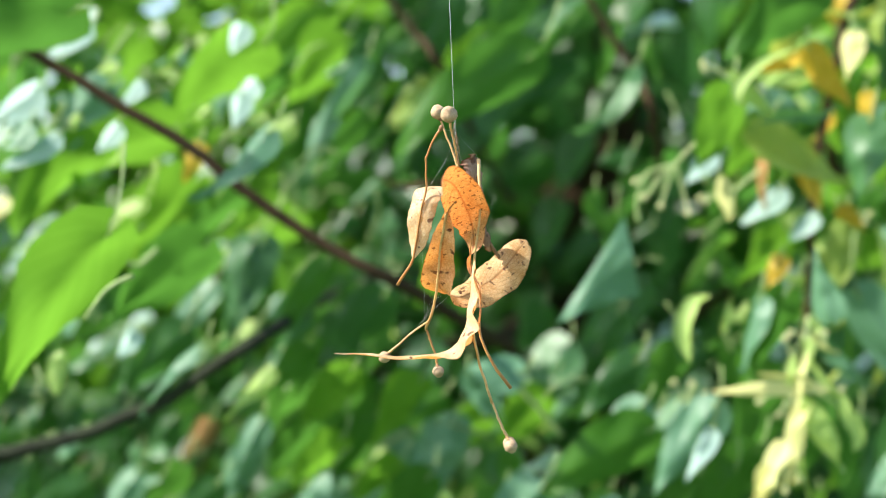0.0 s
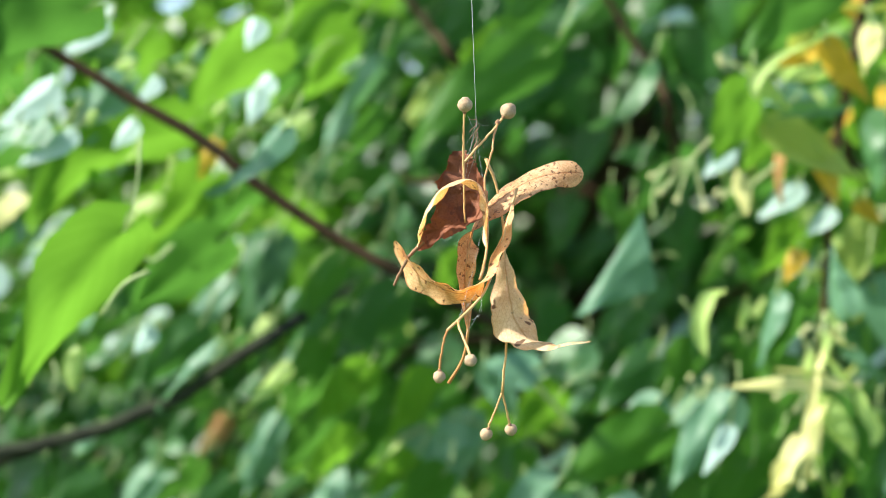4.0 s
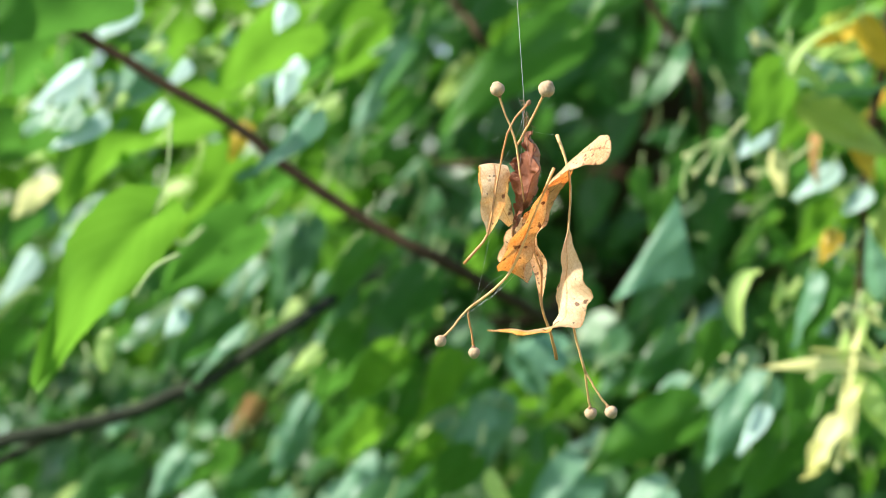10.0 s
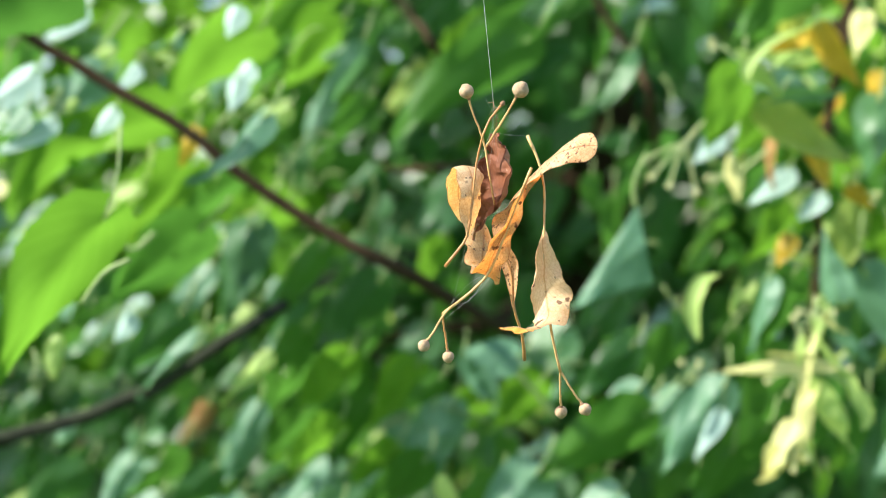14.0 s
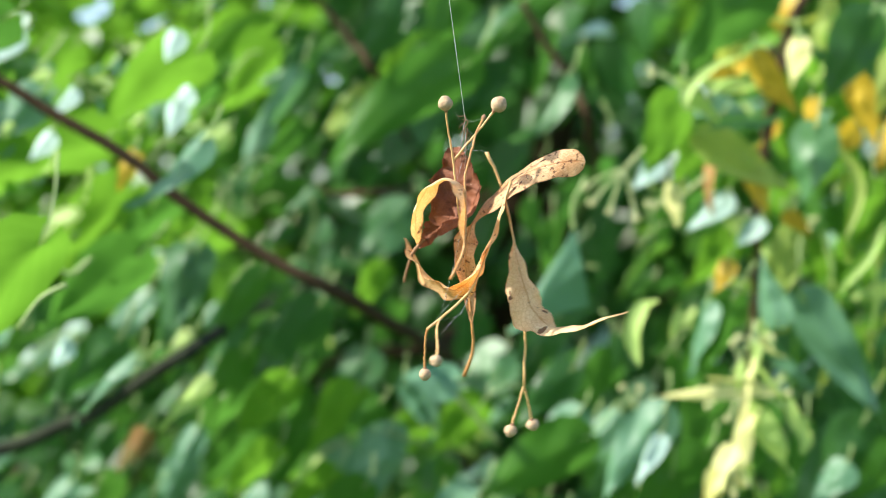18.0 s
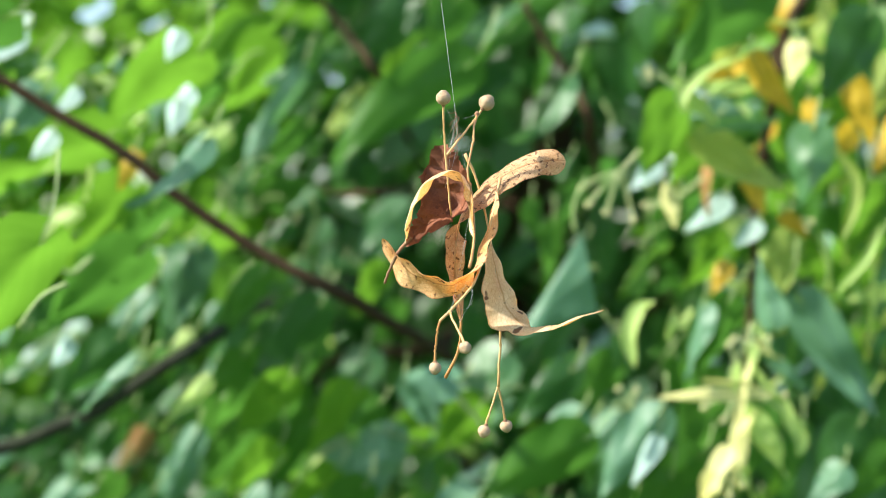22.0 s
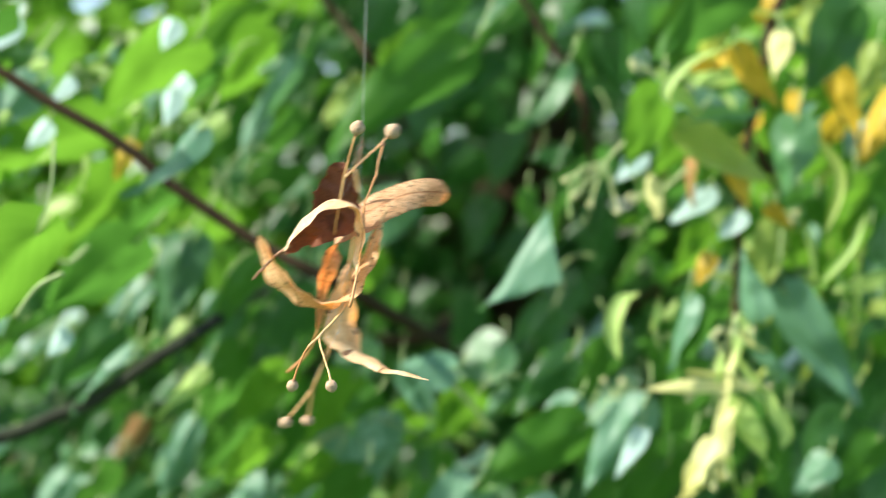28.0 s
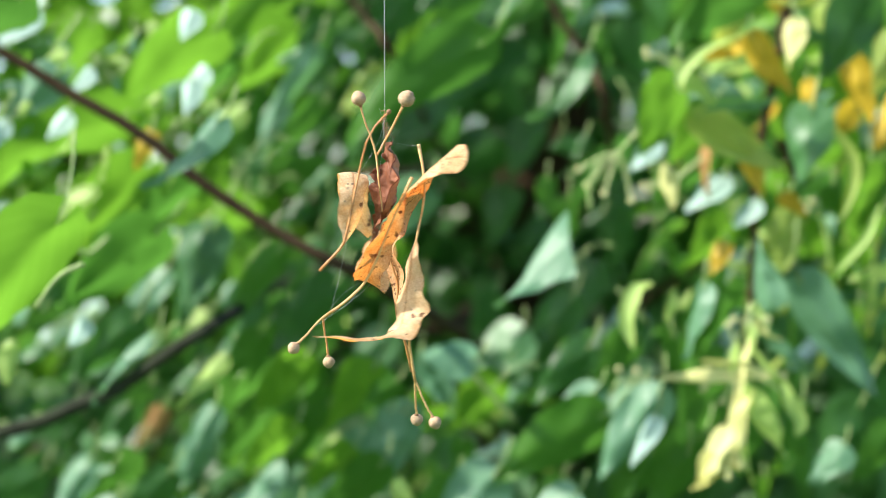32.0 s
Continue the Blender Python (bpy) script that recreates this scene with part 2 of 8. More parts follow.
def part(name, mesh, material, parent=None, m=None, label=""):
    """Links a mesh as one object under a thing or part; m is its place in the world (or in the parent, for those in PLACE as local)."""
    if isinstance(mesh, bmesh.types.BMesh):
        bm, mesh = mesh, bpy.data.meshes.new(name)
        bm.to_mesh(mesh)
        bm.free()
        for p in mesh.polygons:
            p.use_smooth = True
    if material and not mesh.materials:
        mesh.materials.append(material)
    ob = new(name, mesh)
    m = m or Matrix()
    PLACE[ob.name] = m
    ob.parent = parent
    ob.matrix_basis = (PLACE[parent.name].inverted() @ m) if parent else m
    return tagged(ob, label) if label else ob


def smooth(points, n):
    """n points on a soft curve through the given ones."""
    p = [Vector(a) for a in points]
    p = [2 * p[0] - p[1]] + p + [2 * p[-1] - p[-2]]
    spans, out = len(p) - 3, []
    for i in range(n):
        s = i / (n - 1) * spans
        k = min(int(s), spans - 1)
        t = s - k
        a, b, c, d = p[k:k + 4]
        out.append(0.5 * (2 * b + (c - a) * t + (2 * a - 5 * b + 4 * c - d) * t * t + (3 * b - a - 3 * c + d) * t ** 3))
    return out


def tube(points, radii, n=16, sides=7, bm=None, wobble=0.0):
    """A round stem along a soft curve; radii are spread along it."""
    bm = bm or bmesh.new()
    path = smooth(points, n)
    if wobble:
        path = [p + wobble * noise.noise_vector(p * (0.35 / wobble)) for p in path]
    rr = np.interp(np.linspace(0, 1, n), np.linspace(0, 1, len(radii)), radii).tolist()
    rings, last = [], None
    for i, p in enumerate(path):
        d = (path[min(i + 1, n - 1)] - path[max(i - 1, 0)]).normalized()
        a = last - d * last.dot(d) if last else d.orthogonal()
        a.normalize()
        last, b = a, d.cross(a)
        rings.append([bm.verts.new(p + rr[i] * (math.cos(2 * math.pi * k / sides) * a + math.sin(2 * math.pi * k / sides) * b)) for k in range(sides)])
    for r, s in zip(rings, rings[1:]):
        for k in range(sides):
            bm.faces.new((r[k], r[(k + 1) % sides], s[(k + 1) % sides], s[k]))
    bm.faces.new(list(reversed(rings[0])))
    bm.faces.new(rings[-1])
    return bm


def strip(centres, sides, widths, cup=0.0, wave=0.0, crumple=0.0, n=40, m=12, seed=0.0, ragged=0.0, lift=0.0, ends=(0.0, 0.0)):
    """A dry blade: a curved sheet along centres, with its side directions and half widths (mm), returned in metres."""
    bm = bmesh.new()
    uvs = bm.loops.layers.uv.new("UVMap")
    path, side = smooth(centres, n), smooth(sides, n)
    half = np.interp(np.linspace(0, 1, n), np.linspace(0, 1, len(widths)), widths).tolist()
    for i in range(n):
        for share, s in zip(ends, (i / (n - 1), 1 - i / (n - 1))):
            if s < share:
                half[i] = max(half[i], 0.9 * max(widths[1:3] if s == i / (n - 1) else widths[-3:-1])) * max(0.04, math.sqrt(1 - (1 - s / share) ** 2))
    grid = []
    for i in range(n):
        d = (path[min(i + 1, n - 1)] - path[max(i - 1, 0)]).normalized()
        s = (side[i] - d * side[i].dot(d)).normalized()
        up = d.cross(s)
        row = []
        for j in range(m + 1):
            u = 2 * j / m - 1
            edge = half[i] * (1 + ragged * noise.noise(Vector((i * 0.55, (1 if u > 0 else -1) * 3, seed))))
            p = path[i] + s * edge * u * (1 - 0.08 * u * u)
            p += up * (cup * half[i] * (u * u - 0.35) + lift)
            p += up * wave * half[i] * abs(u) ** 1.5 * math.sin(i * 0.42 + (1.3 if u > 0 else 0) + seed)
            if crumple:
                q = Vector((p.x, p.y, p.z + seed * 20)) * 0.14
                p += crumple * noise.noise_vector(q) + 0.28 * crumple * noise.noise_vector(q * 3.1)
            row.append(bm.verts.new(p * 0.001))
        grid.append(row)
    for i in range(n - 1):
        for j in range(m):
            f = bm.faces.new((grid[i][j], grid[i][j + 1], grid[i + 1][j + 1], grid[i + 1][j]))
            for loop, (a, b) in zip(f.loops, ((i, j), (i, j + 1), (i + 1, j + 1), (i + 1, j))):
                loop[uvs].uv = (b / m, a / (n - 1))
    return bm


def mm(*points):
    return [Vector(p) * 0.001 for p in points]


# ---- ground ----
bm = bmesh.new()
bmesh.ops.create_grid(bm, x_segments=40, y_segments=40, size=2000.0)
ground = tagged(part("ground", bm, GRASS), "shaded meadow grass under the linden tree", "ground", kind="structure")


# ---- the hanging cluster ----
cluster = tagged(new("dry_linden_cluster"), "dried linden bracts and fruits hanging from a spider thread", "seed cluster")
PLACE[cluster.name] = Matrix()


def fruit(where, radius, stem_from, parent, squash=0.95):
    """A felted round nut with shallow ribs and a small pointed crown, its foot towards the stalk."""
    bm = bmesh.new()
    bmesh.ops.create_uvsphere(bm, u_segments=20, v_segments=14, radius=radius * 0.001)
    for v in bm.verts:
        a = math.atan2(v.co.y, v.co.x)
        f = 1 + 0.035 * math.cos(5 * a) * (1 - abs(v.co.z) / (radius * 0.001)) + 0.05 * noise.noise(v.co * 900)
        v.co *= f
        v.co.z *= squash
        if v.co.z > radius * 0.0008:
            v.co.z += 0.00012 * radius
    axis = (Vector(where) - Vector(stem_from)).normalized()
    m = Matrix.Translation(Vector(where) * 0.001) @ axis.to_track_quat("Z", "Y").to_matrix().to_4x4()
    nut = part("fruit", bm, FRUIT, parent, m, "round grey-beige felted linden fruit")
    bm = tube(mm((0, 0, -radius * 1.25), (0, 0, -radius * 0.9), (0, 0, -radius * 0.72)), [0.0004, 0.0008, 0.0005 + radius * 0.0002], 6, 9)
    part("cap", bm, FRUIT_CAP, nut, m, "small brown fruit cap")
    return nut


def stalk(points, radii, parent, material=STALK, name="stalk", label=""):
    return part(name, tube(mm(*points), [r * 0.00088 for r in radii], 22, 8, wobble=0.00025), material, parent, None, label)


# crumpled red-brown leaf in the middle
P_AXIS = (0.47, -0.88, 0)
DEAD = ([(0.8, 7.2, 5.6), (0.4, 7.0, 1), (0, 6.8, -5), (-1.5, 7.6, -13), (-5, 13, -20), (-8.7, 19.6, -25.5)],
        [P_AXIS] * 6, [2.0, 3.7, 5.6, 8.8, 9.2, 6.4, 3.2, 0.6], 0.4, 0.14, 2.6, 70, 26, 2.0, 0.3)
# lit greyer side and shaded redder side put into the two skins' colours
dead_leaf = part("dead_leaf", strip(*DEAD, 0.12), DRY["umber"], cluster, None, "crumpled dark red-brown dead leaf")
part("outer_skin", strip(*DEAD, -0.12), DRY["husk"], dead_leaf, None, "outer side of the dead leaf, lit greyish brown in colour")
stalk([(-7.6, 17.6, -23.6), (-9.3, 21.6, -27.6), (-9.2, 25.5, -32.4), (-8.6, 29, -37.5)], [0.8, 0.62, 0.55, 0.5], dead_leaf, FRUIT_CAP, "leaf_stalk", "dark bent leaf stalk")

# bract with the winged end, twisting down into a long stalk
winged = part("winged_bract", strip(
    [(30.2, -21.8, -2.0), (26, -18, -1.9), (20, -12.2, -3.0), (13.5, -5.5, -7), (7, 1.5, -14), (2.6, 5.4, -21), (-0.2, 6.1, -29.5), (2.3, 8.3, -39), (2.6, 8.1, -52)],
    [(-0.1, 0.25, 0.85), (0.05, 0.32, 0.8), (0.36, 0.5, 0.68), (0.53, 0.64, 0.52), (0.58, 0.66, 0.42), (0.74, 0.25, 0.38), (0.68, -0.62, 0.05), (0.9, -0.3, 0), (0.5, -0.8, 0)],
    [4.5, 5.0, 5.2, 5.4, 5.9, 6.5, 7.0, 7.4, 7.2, 4.6, 4.2, 4.6, 3.4, 3.8, 3.0, 2.0, 0.5], 0.2, 0.03, 0.34, 130, 18, 0.7, 0.0, 0.0, (0.11, 0.0)),
    DRY["rust"], cluster, None, "rusty spotted winged linden bract")
stalk([(3, 5, -20), (-0.2, 6.1, -30), (2.3, 8.3, -40), (2.7, 8.2, -52), (5, 11.6, -61.3), (5.7, 18.1, -69.9)], [0.3, 0.35, 0.4, 0.5, 0.55, 0.7], winged, STALK_RED, "stalk", "reddish curved bract stalk")

# arched bract
arched = part("arched_bract", strip(
    [(-11.6, -8.4, -28), (-10.2, -7.8, -21), (-9.2, -7, -13), (-9.6, -4.8, -7.2), (-11.4, 0.5, -5.4), (-13.0, 7.5, -9), (-13.0, 13.4, -16), (-9.4, 19, -25)],
    [(0.77, 0.64, 0)] * 4 + [(0.86, 0.5, 0)] * 4, [0.5, 3.0, 4.6, 5.0, 5.4, 5.4, 5.2, 5.2, 5.4, 5.0, 3.8, 1.2], 0.2, 0.12, 0.7, 70, 14, 4.0, 0.08),
    DRY["tan"], cluster, None, "pale tan arched linden bract")
stalk([(1.9, -6, 13.8), (-2.4, -7.0, 9), (-4.3, -7.6, 5.2), (-4.8, -7.7, 4.2), (-5.2, -7.5, 3), (-6.6, -6.6, -2), (-7.6, -6.2, -6), (-8.9, -7.6, -15), (-11.2, -8.4, -27.3), (-14.5, -9.3, -32), (-18.9, -10.4, -37.1)],
      [0.45, 0.35, 0.4, 0.38, 0.38, 0.4, 0.45, 0.5, 0.6], arched, STALK_RED, "stalk", "kinked reddish bract stalk")
part("bud", tube(mm((1.2, -6, 13), (1.9, -6, 13.9), (2.4, -5.9, 14.7)), [0.0004, 0.0009, 0.0004], 8, 8), FRUIT_CAP, arched, None, "withered bud")

# hooked bract that carries a forked pair of fruits
hooked = part("hooked_bract", strip(
    [(7.8, -7, -12.5), (4.6, -6.3, -20), (-0.4, -4.9, -29.9), (-4.8, -2.8, -37.5), (-6.0, 4.5, -41), (-6.8, 13, -39), (-6.8, 22.2, -33.2), (-5.7, 30.6, -23.1)],
    [(0.57, 0.82, -0.05), (0.57, 0.82, -0.1), (0.6, 0.8, -0.15), (0.7, 0.65, -0.3), (0.75, 0.5, -0.4), (0.72, 0.4, -0.52), (0.66, 0.41, -0.6), (0.66, 0.41, -0.6)],
    [0.8, 2.8, 4.0, 4.9, 5.8, 5.8, 5.0, 5.0, 5.6, 6.4, 7.2, 7.4, 6.8, 0.8], 0.24, 0.12, 0.6, 90, 14, 6.0, 0.05, 0.0, (0.0, 0.11)),
    DRY["amber"], cluster, None, "orange-tan hooked linden bract with dark spots")
stalk([(10.2, -7.5, -7.1), (5, -6.8, -18), (0, -5.6, -29.5), (-5.2, -3.8, -40), (-12, -1.5, -46.5), (-20.6, 1.2, -52.5)], [0.6, 0.45, 0.45, 0.5, 0.5, 0.55], hooked)
stalk([(-16.5, -0.2, -49.5), (-20, -3, -52.5), (-23.5, -7.5, -57.5), (-26.4, -10.5, -61)], [0.4, 0.38, 0.4, 0.5], hooked)
stalk([(-20.6, 1.2, -52.5), (-20.6, 2.6, -56), (-20, 4.3, -61), (-19.7, 5.2, -65.5)], [0.45, 0.38, 0.4, 0.5], hooked, STALK_RED)
fruit((-26.9, -10.9, -61.9), 1.95, (-24.5, -8.6, -59), hooked)
fruit((-19.6, 5.4, -66.9), 1.95, (-20, 4.3, -61), hooked)

# the two upper fruits on their fork
fork = stalk([(-9.3, -0.8, 18.9), (-7.6, 1, 12), (-4.6, 3.3, 3), (-3.4, 4.2, -6), (-2, 5, -18)], [0.5, 0.36, 0.42, 0.4, 0.35], cluster, STALK, "fork", "forked tan fruit stalk")
stalk([(7.9, -6.6, 18), (4.6, -3.8, 13), (0.6, 0, 7.2), (-3.8, 3.8, 1)], [0.55, 0.4, 0.42, 0.42], fork)
fruit((7.9, -6.6, 18), 2.65, (2.5, -2, 10), fork)
fruit((-9.3, -0.8, 18.9), 2.4, (-7.6, 1, 12), fork)

# hanging bract with a long tail; it sways on its own
tailed = part("tailed_bract", strip(
    [(12.9, -0.3, -27), (13, -0.6, -34), (13, -1.4, -42), (13.4, -3, -49.5), (13.2, -6.5, -55.3), (9.6, -14, -57.8), (2.6, -24.5, -57.8), (-5.4, -40.4, -56.9)],
    [(0.80, -0.60, 0), (0.80, -0.60, 0), (0.80, -0.60, 0), (0.82, -0.57, 0.02), (0.84, -0.54, 0.08), (0.86, -0.48, 0.16), (0.86, -0.46, 0.2), (0.86, -0.46, 0.24)],
    [0.4, 2.2, 3.6, 5.0, 6.4, 7.8, 8.2, 7.5, 5.7, 4.3, 3.4, 2.7, 1.7, 0.4], -0.36, 0.16, 0.7, 76, 14, 9.0, 0.06),
    DRY["pale"], cluster, None, "pale tan hanging bract with a long tail")
stem = stalk([(9.5, 3.2, 3.8), (12.3, 1.6, -4), (13.9, 0.7, -13.2), (13.2, -0.5, -28), (12.6, -0.9, -42.2), (14.1, 0.8, -57.9), (15.5, 3, -66), (17.2, 4.9, -73.4)],
             [0.7, 0.5, 0.45, 0.42, 0.42, 0.48, 0.48, 0.55], tailed, STALK, "stalk", "long straight tan fruit stalk")
stalk([(17.2, 4.9, -73.2), (20.5, 5.5, -79), (24.6, 6.6, -85.2)], [0.45, 0.38, 0.5], tailed)
stalk([(17.2, 4.9, -73.2), (17.2, 8, -79.5), (17.6, 11.6, -86)], [0.45, 0.38, 0.5], tailed)
fruit((25, 6.7, -86.1), 2.1, (20.5, 5.5, -79), tailed)
fruit((17.6, 11.9, -87.1), 2.1, (17.2, 8, -79.5), tailed)

# silk that ties it together
KNOT = (-0.8, 0.4, 14.2)
for k in range(6):
    e = Vector((-2.6 + 1.1 * k, 1.8 - 0.9 * (k % 3), 15.6 - 1.9 * k))
    part("fibre", tube(mm(e, Vector(KNOT) + Vector((0.5 * (k % 2), -0.3, -1.2 * k)), (-2.2 + 0.5 * k, 2.4, 11 - 2.2 * k)), [0.00009, 0.00014, 0.00008], 12, 5, None, 0.0007), FRUIT_CAP, cluster, None, "tangled dark brown fibre")
for a, b, c in ((KNOT, (-0.2, 3, 10), (0.8, 7.5, 5.4)), (KNOT, (-1.5, 2, 7), (-3.8, 3.8, 1)), (KNOT, (0.2, -2, 13), (1.9, -6, 13.8)),
                (KNOT, (-2.4, -1, 5), (-7.6, -5.8, -6)), (KNOT, (-1.5, 1, 3), (-4, 5, -9)), 
                ((-5, -2, -39), (-11, -5, -48), (-17.5, -1, -50)), ((-6, -1, -40), (-12, -2.4, -43.5), (-20, 0.6, -52)), ((-3, 0.6, -39.4), (-9, -4, -46), (-21.5, -5, -55)),
                ((0.8, 7.8, 5.4), (4, 6, 4.6), (9.5, 3.2, 3.8)), ((-3.2, 2.2, 16.5), (-1.2, 1.0, 12), (2.0, -1.6, 8)), ((-10, -6.5, -20), (-13, -4, -34), (-17.5, -1, -50)), ((-0.8, 0.4, 14.2), (-1.4, 1.6, 9), (-0.4, 5.6, -4))):
    part("silk_strand", tube(mm(a, b, c), [0.000024, 0.000021, 0.000024], 8, 4, None, 0.0002), SILK, cluster, None, "fine spider silk strand")

thread = tagged(part("spider_thread", tube([(0, 0, -0.0006), (0, 0, 0.2), (0, 0, 0.42)], [0.00008, 0.00007, 0.00007], 8, 5), SILK), "single fine spider thread running up out of sight", "thread")

# ---- leaves ----
LEAF_MESH = {}


def leaf_grid(length, width, fold, droop, wave, rows, cols, seed, tooth=0.0, lop=0.0, heart=0.5, bend=0.0):
    """Points of a heart-shaped leaf: foot at the origin, tip along +y, face to +z."""
    out = []
    for i in range(rows + 1):
        v = i / rows
        # half width along the blade: cordate foot, drawn-out tip
        h = 0.5 * width * (math.sin(math.pi * min(1, v ** heart)) ** 0.8) * (1 - 0.5 * v ** 2.2)
        if i == rows:
            h = 0.0
        row = []
        for j in range(cols + 1):
            u = 2 * j / cols - 1
            back = 0.16 * length * abs(u) ** 1.6 * (1 - v) ** 2
            x = h * u * (1 + lop * u) * (1 + tooth * (0.5 if (i + j) % 2 else -0.5) * abs(u) ** 8)
            x += bend * length * (v - v * v)
            y = length * v - back
            z = fold * abs(x) - droop * length * v * v + wave * length * math.sin(6.5 * v + 2.2 * u + seed) * abs(u) * v
            row.append((x, y, z))
        out.append(row)
    return out


def add_leaf(verts, faces, uvs, grid, m):
    base, cols = len(verts), len(grid[0])
    for i, row in enumerate(grid):
        for p in row:
            verts.append(m @ Vector(p))
    for i in range(len(grid) - 1):
        for j in range(cols - 1):
            a = base + i * cols + j
            faces.append((a, a + 1, a + cols + 1, a + cols))
            uvs += [(j / (cols - 1), i / (len(grid) - 1)), ((j + 1) / (cols - 1), i / (len(grid) - 1)),
                    ((j + 1) / (cols - 1), (i + 1) / (len(grid) - 1)), (j / (cols - 1), (i + 1) / (len(grid) - 1))]


def sheet(name, verts, faces, uvs, material):
    mesh = bpy.data.meshes.new(name)
    mesh.from_pydata(verts, [], faces)
    layer = mesh.uv_layers.new(name="UVMap")
    layer.data.foreach_set("uv", [c for p in uvs for c in p])
    mesh.polygons.foreach_set("use_smooth", [True] * len(faces))
    mesh.materials.append(material)
    return mesh


SHAPES = {  # width, fold, droop, wave, lopsidedness
    "flat": (0.90, 0.28, 0.32, 0.10, 0.04),
    "folded": (0.84, 0.60, 0.38, 0.09, -0.05),
    "curled": (0.80, 0.42, 0.65, 0.13, 0.06),
    "wavy": (0.93, 0.28, 0.34, 0.19, -0.04),
    "bract": (0.30, 0.15, 0.25, 0.04, 0.0),
    "slim": (0.15, 0.2, 0.3, 0.05, 0.0),
    "blade": (0.42, 0.25, 0.08, 0.06, 0.03),
}


def leaf_mesh(shape, tone):
    key = shape + tone
    if key not in LEAF_MESH:
        w, f, d, wv, lop = SHAPES[shape]
        verts, faces, uvs = [], [], []
        add_leaf(verts, faces, uvs, leaf_grid(1.0, w, f, d, wv, 18, 10, len(LEAF_MESH) * 1.7, 0.05 if w > 0.52 else 0.0, lop, 0.8 if shape in ("bract", "slim") else 0.5), Matrix())
        LEAF_MESH[key] = sheet("leaf", verts, faces, uvs, LEAF[tone])
    return LEAF_MESH[key]


FACING = Matrix(((1, 0, 0, 0), (0, 0, -1, 0), (0, 1, 0, 0), (0, 0, 0, 1)))


def leaf_pose(x, y, z, length, turn, roll, pitch):
    """Middle of the leaf, its length, the way its tip points (degrees clockwise from straight up) and its tilts."""
    m = pose(0, 0, 0, 0, turn, 0) @ FACING @ pose(0, 0, 0, 0, roll, 0) @ pose(0, 0, 0, pitch, 0, 0)
    return Matrix.Translation(Vector((x, y, z)) - m.to_3x3() @ Vector((0, 0.45 * length, 0))) @ m @ Matrix.Scale(length, 4)


tree = tagged(new("linden_tree"), "leafy linden tree with dark branches and layered green leaves", "tree")
TRUNK = Matrix.Translation((0.28, 2.9, 0.0))
tree.matrix_basis = TRUNK
PLACE[tree.name] = TRUNK
part("trunk", tube([(0.28, 2.9, -0.05), (0.27, 2.88, 0.5), (0.24, 2.84, 1.1), (0.26, 2.86, 1.8), (0.3, 2.9, 2.6), (0.26, 2.98, 3.4), (0.3, 3.1, 4.3)], [0.17, 0.13, 0.115, 0.10, 0.08, 0.05, 0.015], 34, 14, wobble=0.012), BARK, tree, None, "dark linden trunk")


def branch(points, radii, material=BARK, name="branch", parent=tree, label="", n=26):
    return part(name, tube(points, radii, n, 9, wobble=0.0025), material, parent, None, label)


branch([(0.30, 2.88, 2.3), (0.34, 1.9, 2.1), (0.2, 0.9, 1.98), (0.02, 0.534, 1.945), (-0.25, 0.5, 1.95)], [0.03, 0.016, 0.008, 0.005, 0.003], label="thin overhanging branch")
branch([(-0.42, 0.97, 1.70), (-0.34, 0.9800, 1.668), (-0.2827, 0.9800, 1.6410), (-0.2492, 1.0000, 1.6200), (-0.2133, 1.0000, 1.5967), (-0.1552, 1.0000, 1.5636), (-0.1176, 1.0000, 1.5328), (-0.0629, 1.0000, 1.4969), (-0.0219, 1.0000, 1.4771), (0.0181, 1.1500, 1.4473), (0.0555, 1.4000, 1.4182), (0.1323, 2.2000, 1.3353), (0.2209, 2.8600, 1.2273)], [0.0028, 0.0033, 0.0036, 0.0036, 0.005, 0.012], BARK, label="dark slanting linden branch")
branch([(-0.46, 1.0500, 1.325), (-0.36, 1.0500, 1.349), (-0.3029, 1.0500, 1.3658), (-0.2813, 1.0500, 1.3701), (-0.2419, 1.0500, 1.3783), (-0.1916, 1.0500, 1.3963), (-0.1629, 1.0500, 1.4124), (-0.1127, 1.0500, 1.4465), (-0.0943, 1.5000, 1.4585), (-0.0172, 2.1000, 1.4720), (0.1110, 2.8000, 1.4244)], [0.0054, 0.005, 0.0045, 0.0042, 0.006], MOSSY, label="mossy low branch")
branch([(-0.46, 1.06, 1.285), (-0.37, 1.06, 1.318), (-0.31, 1.06, 1.352), (-0.262, 1.055, 1.3725)], [0.0036, 0.0036, 0.003, 0.0022], MOSSY)
branch([(-0.0517, 1.2200, 1.6964), (-0.0351, 1.2200, 1.6776), (-0.0184, 1.2200, 1.6588), (0.0025, 1.2200, 1.6255), (0.0406, 1.8000, 1.6113), (0.1684, 2.8000, 1.4627)], [0.0024, 0.0027, 0.0030, 0.0048], BARK)
branch([(-0.0420, 1.2200, 1.5485), (-0.0267, 1.2200, 1.5463), (0.0066, 1.2200, 1.5483), (0.0623, 1.9000, 1.5721), (0.2067, 2.8000, 1.5201)], [0.0018, 0.0024, 0.0030, 0.0042], BARK)
branch([(0.1067, 1.2200, 1.6880), (0.1234, 1.2200, 1.6588), (0.1422, 1.2200, 1.6297), (0.1568, 1.2200, 1.5880), (0.2377, 1.9000, 1.5591), (0.2467, 2.8200, 1.4239)], [0.0024, 0.0030, 0.0033, 0.0048], BARK)
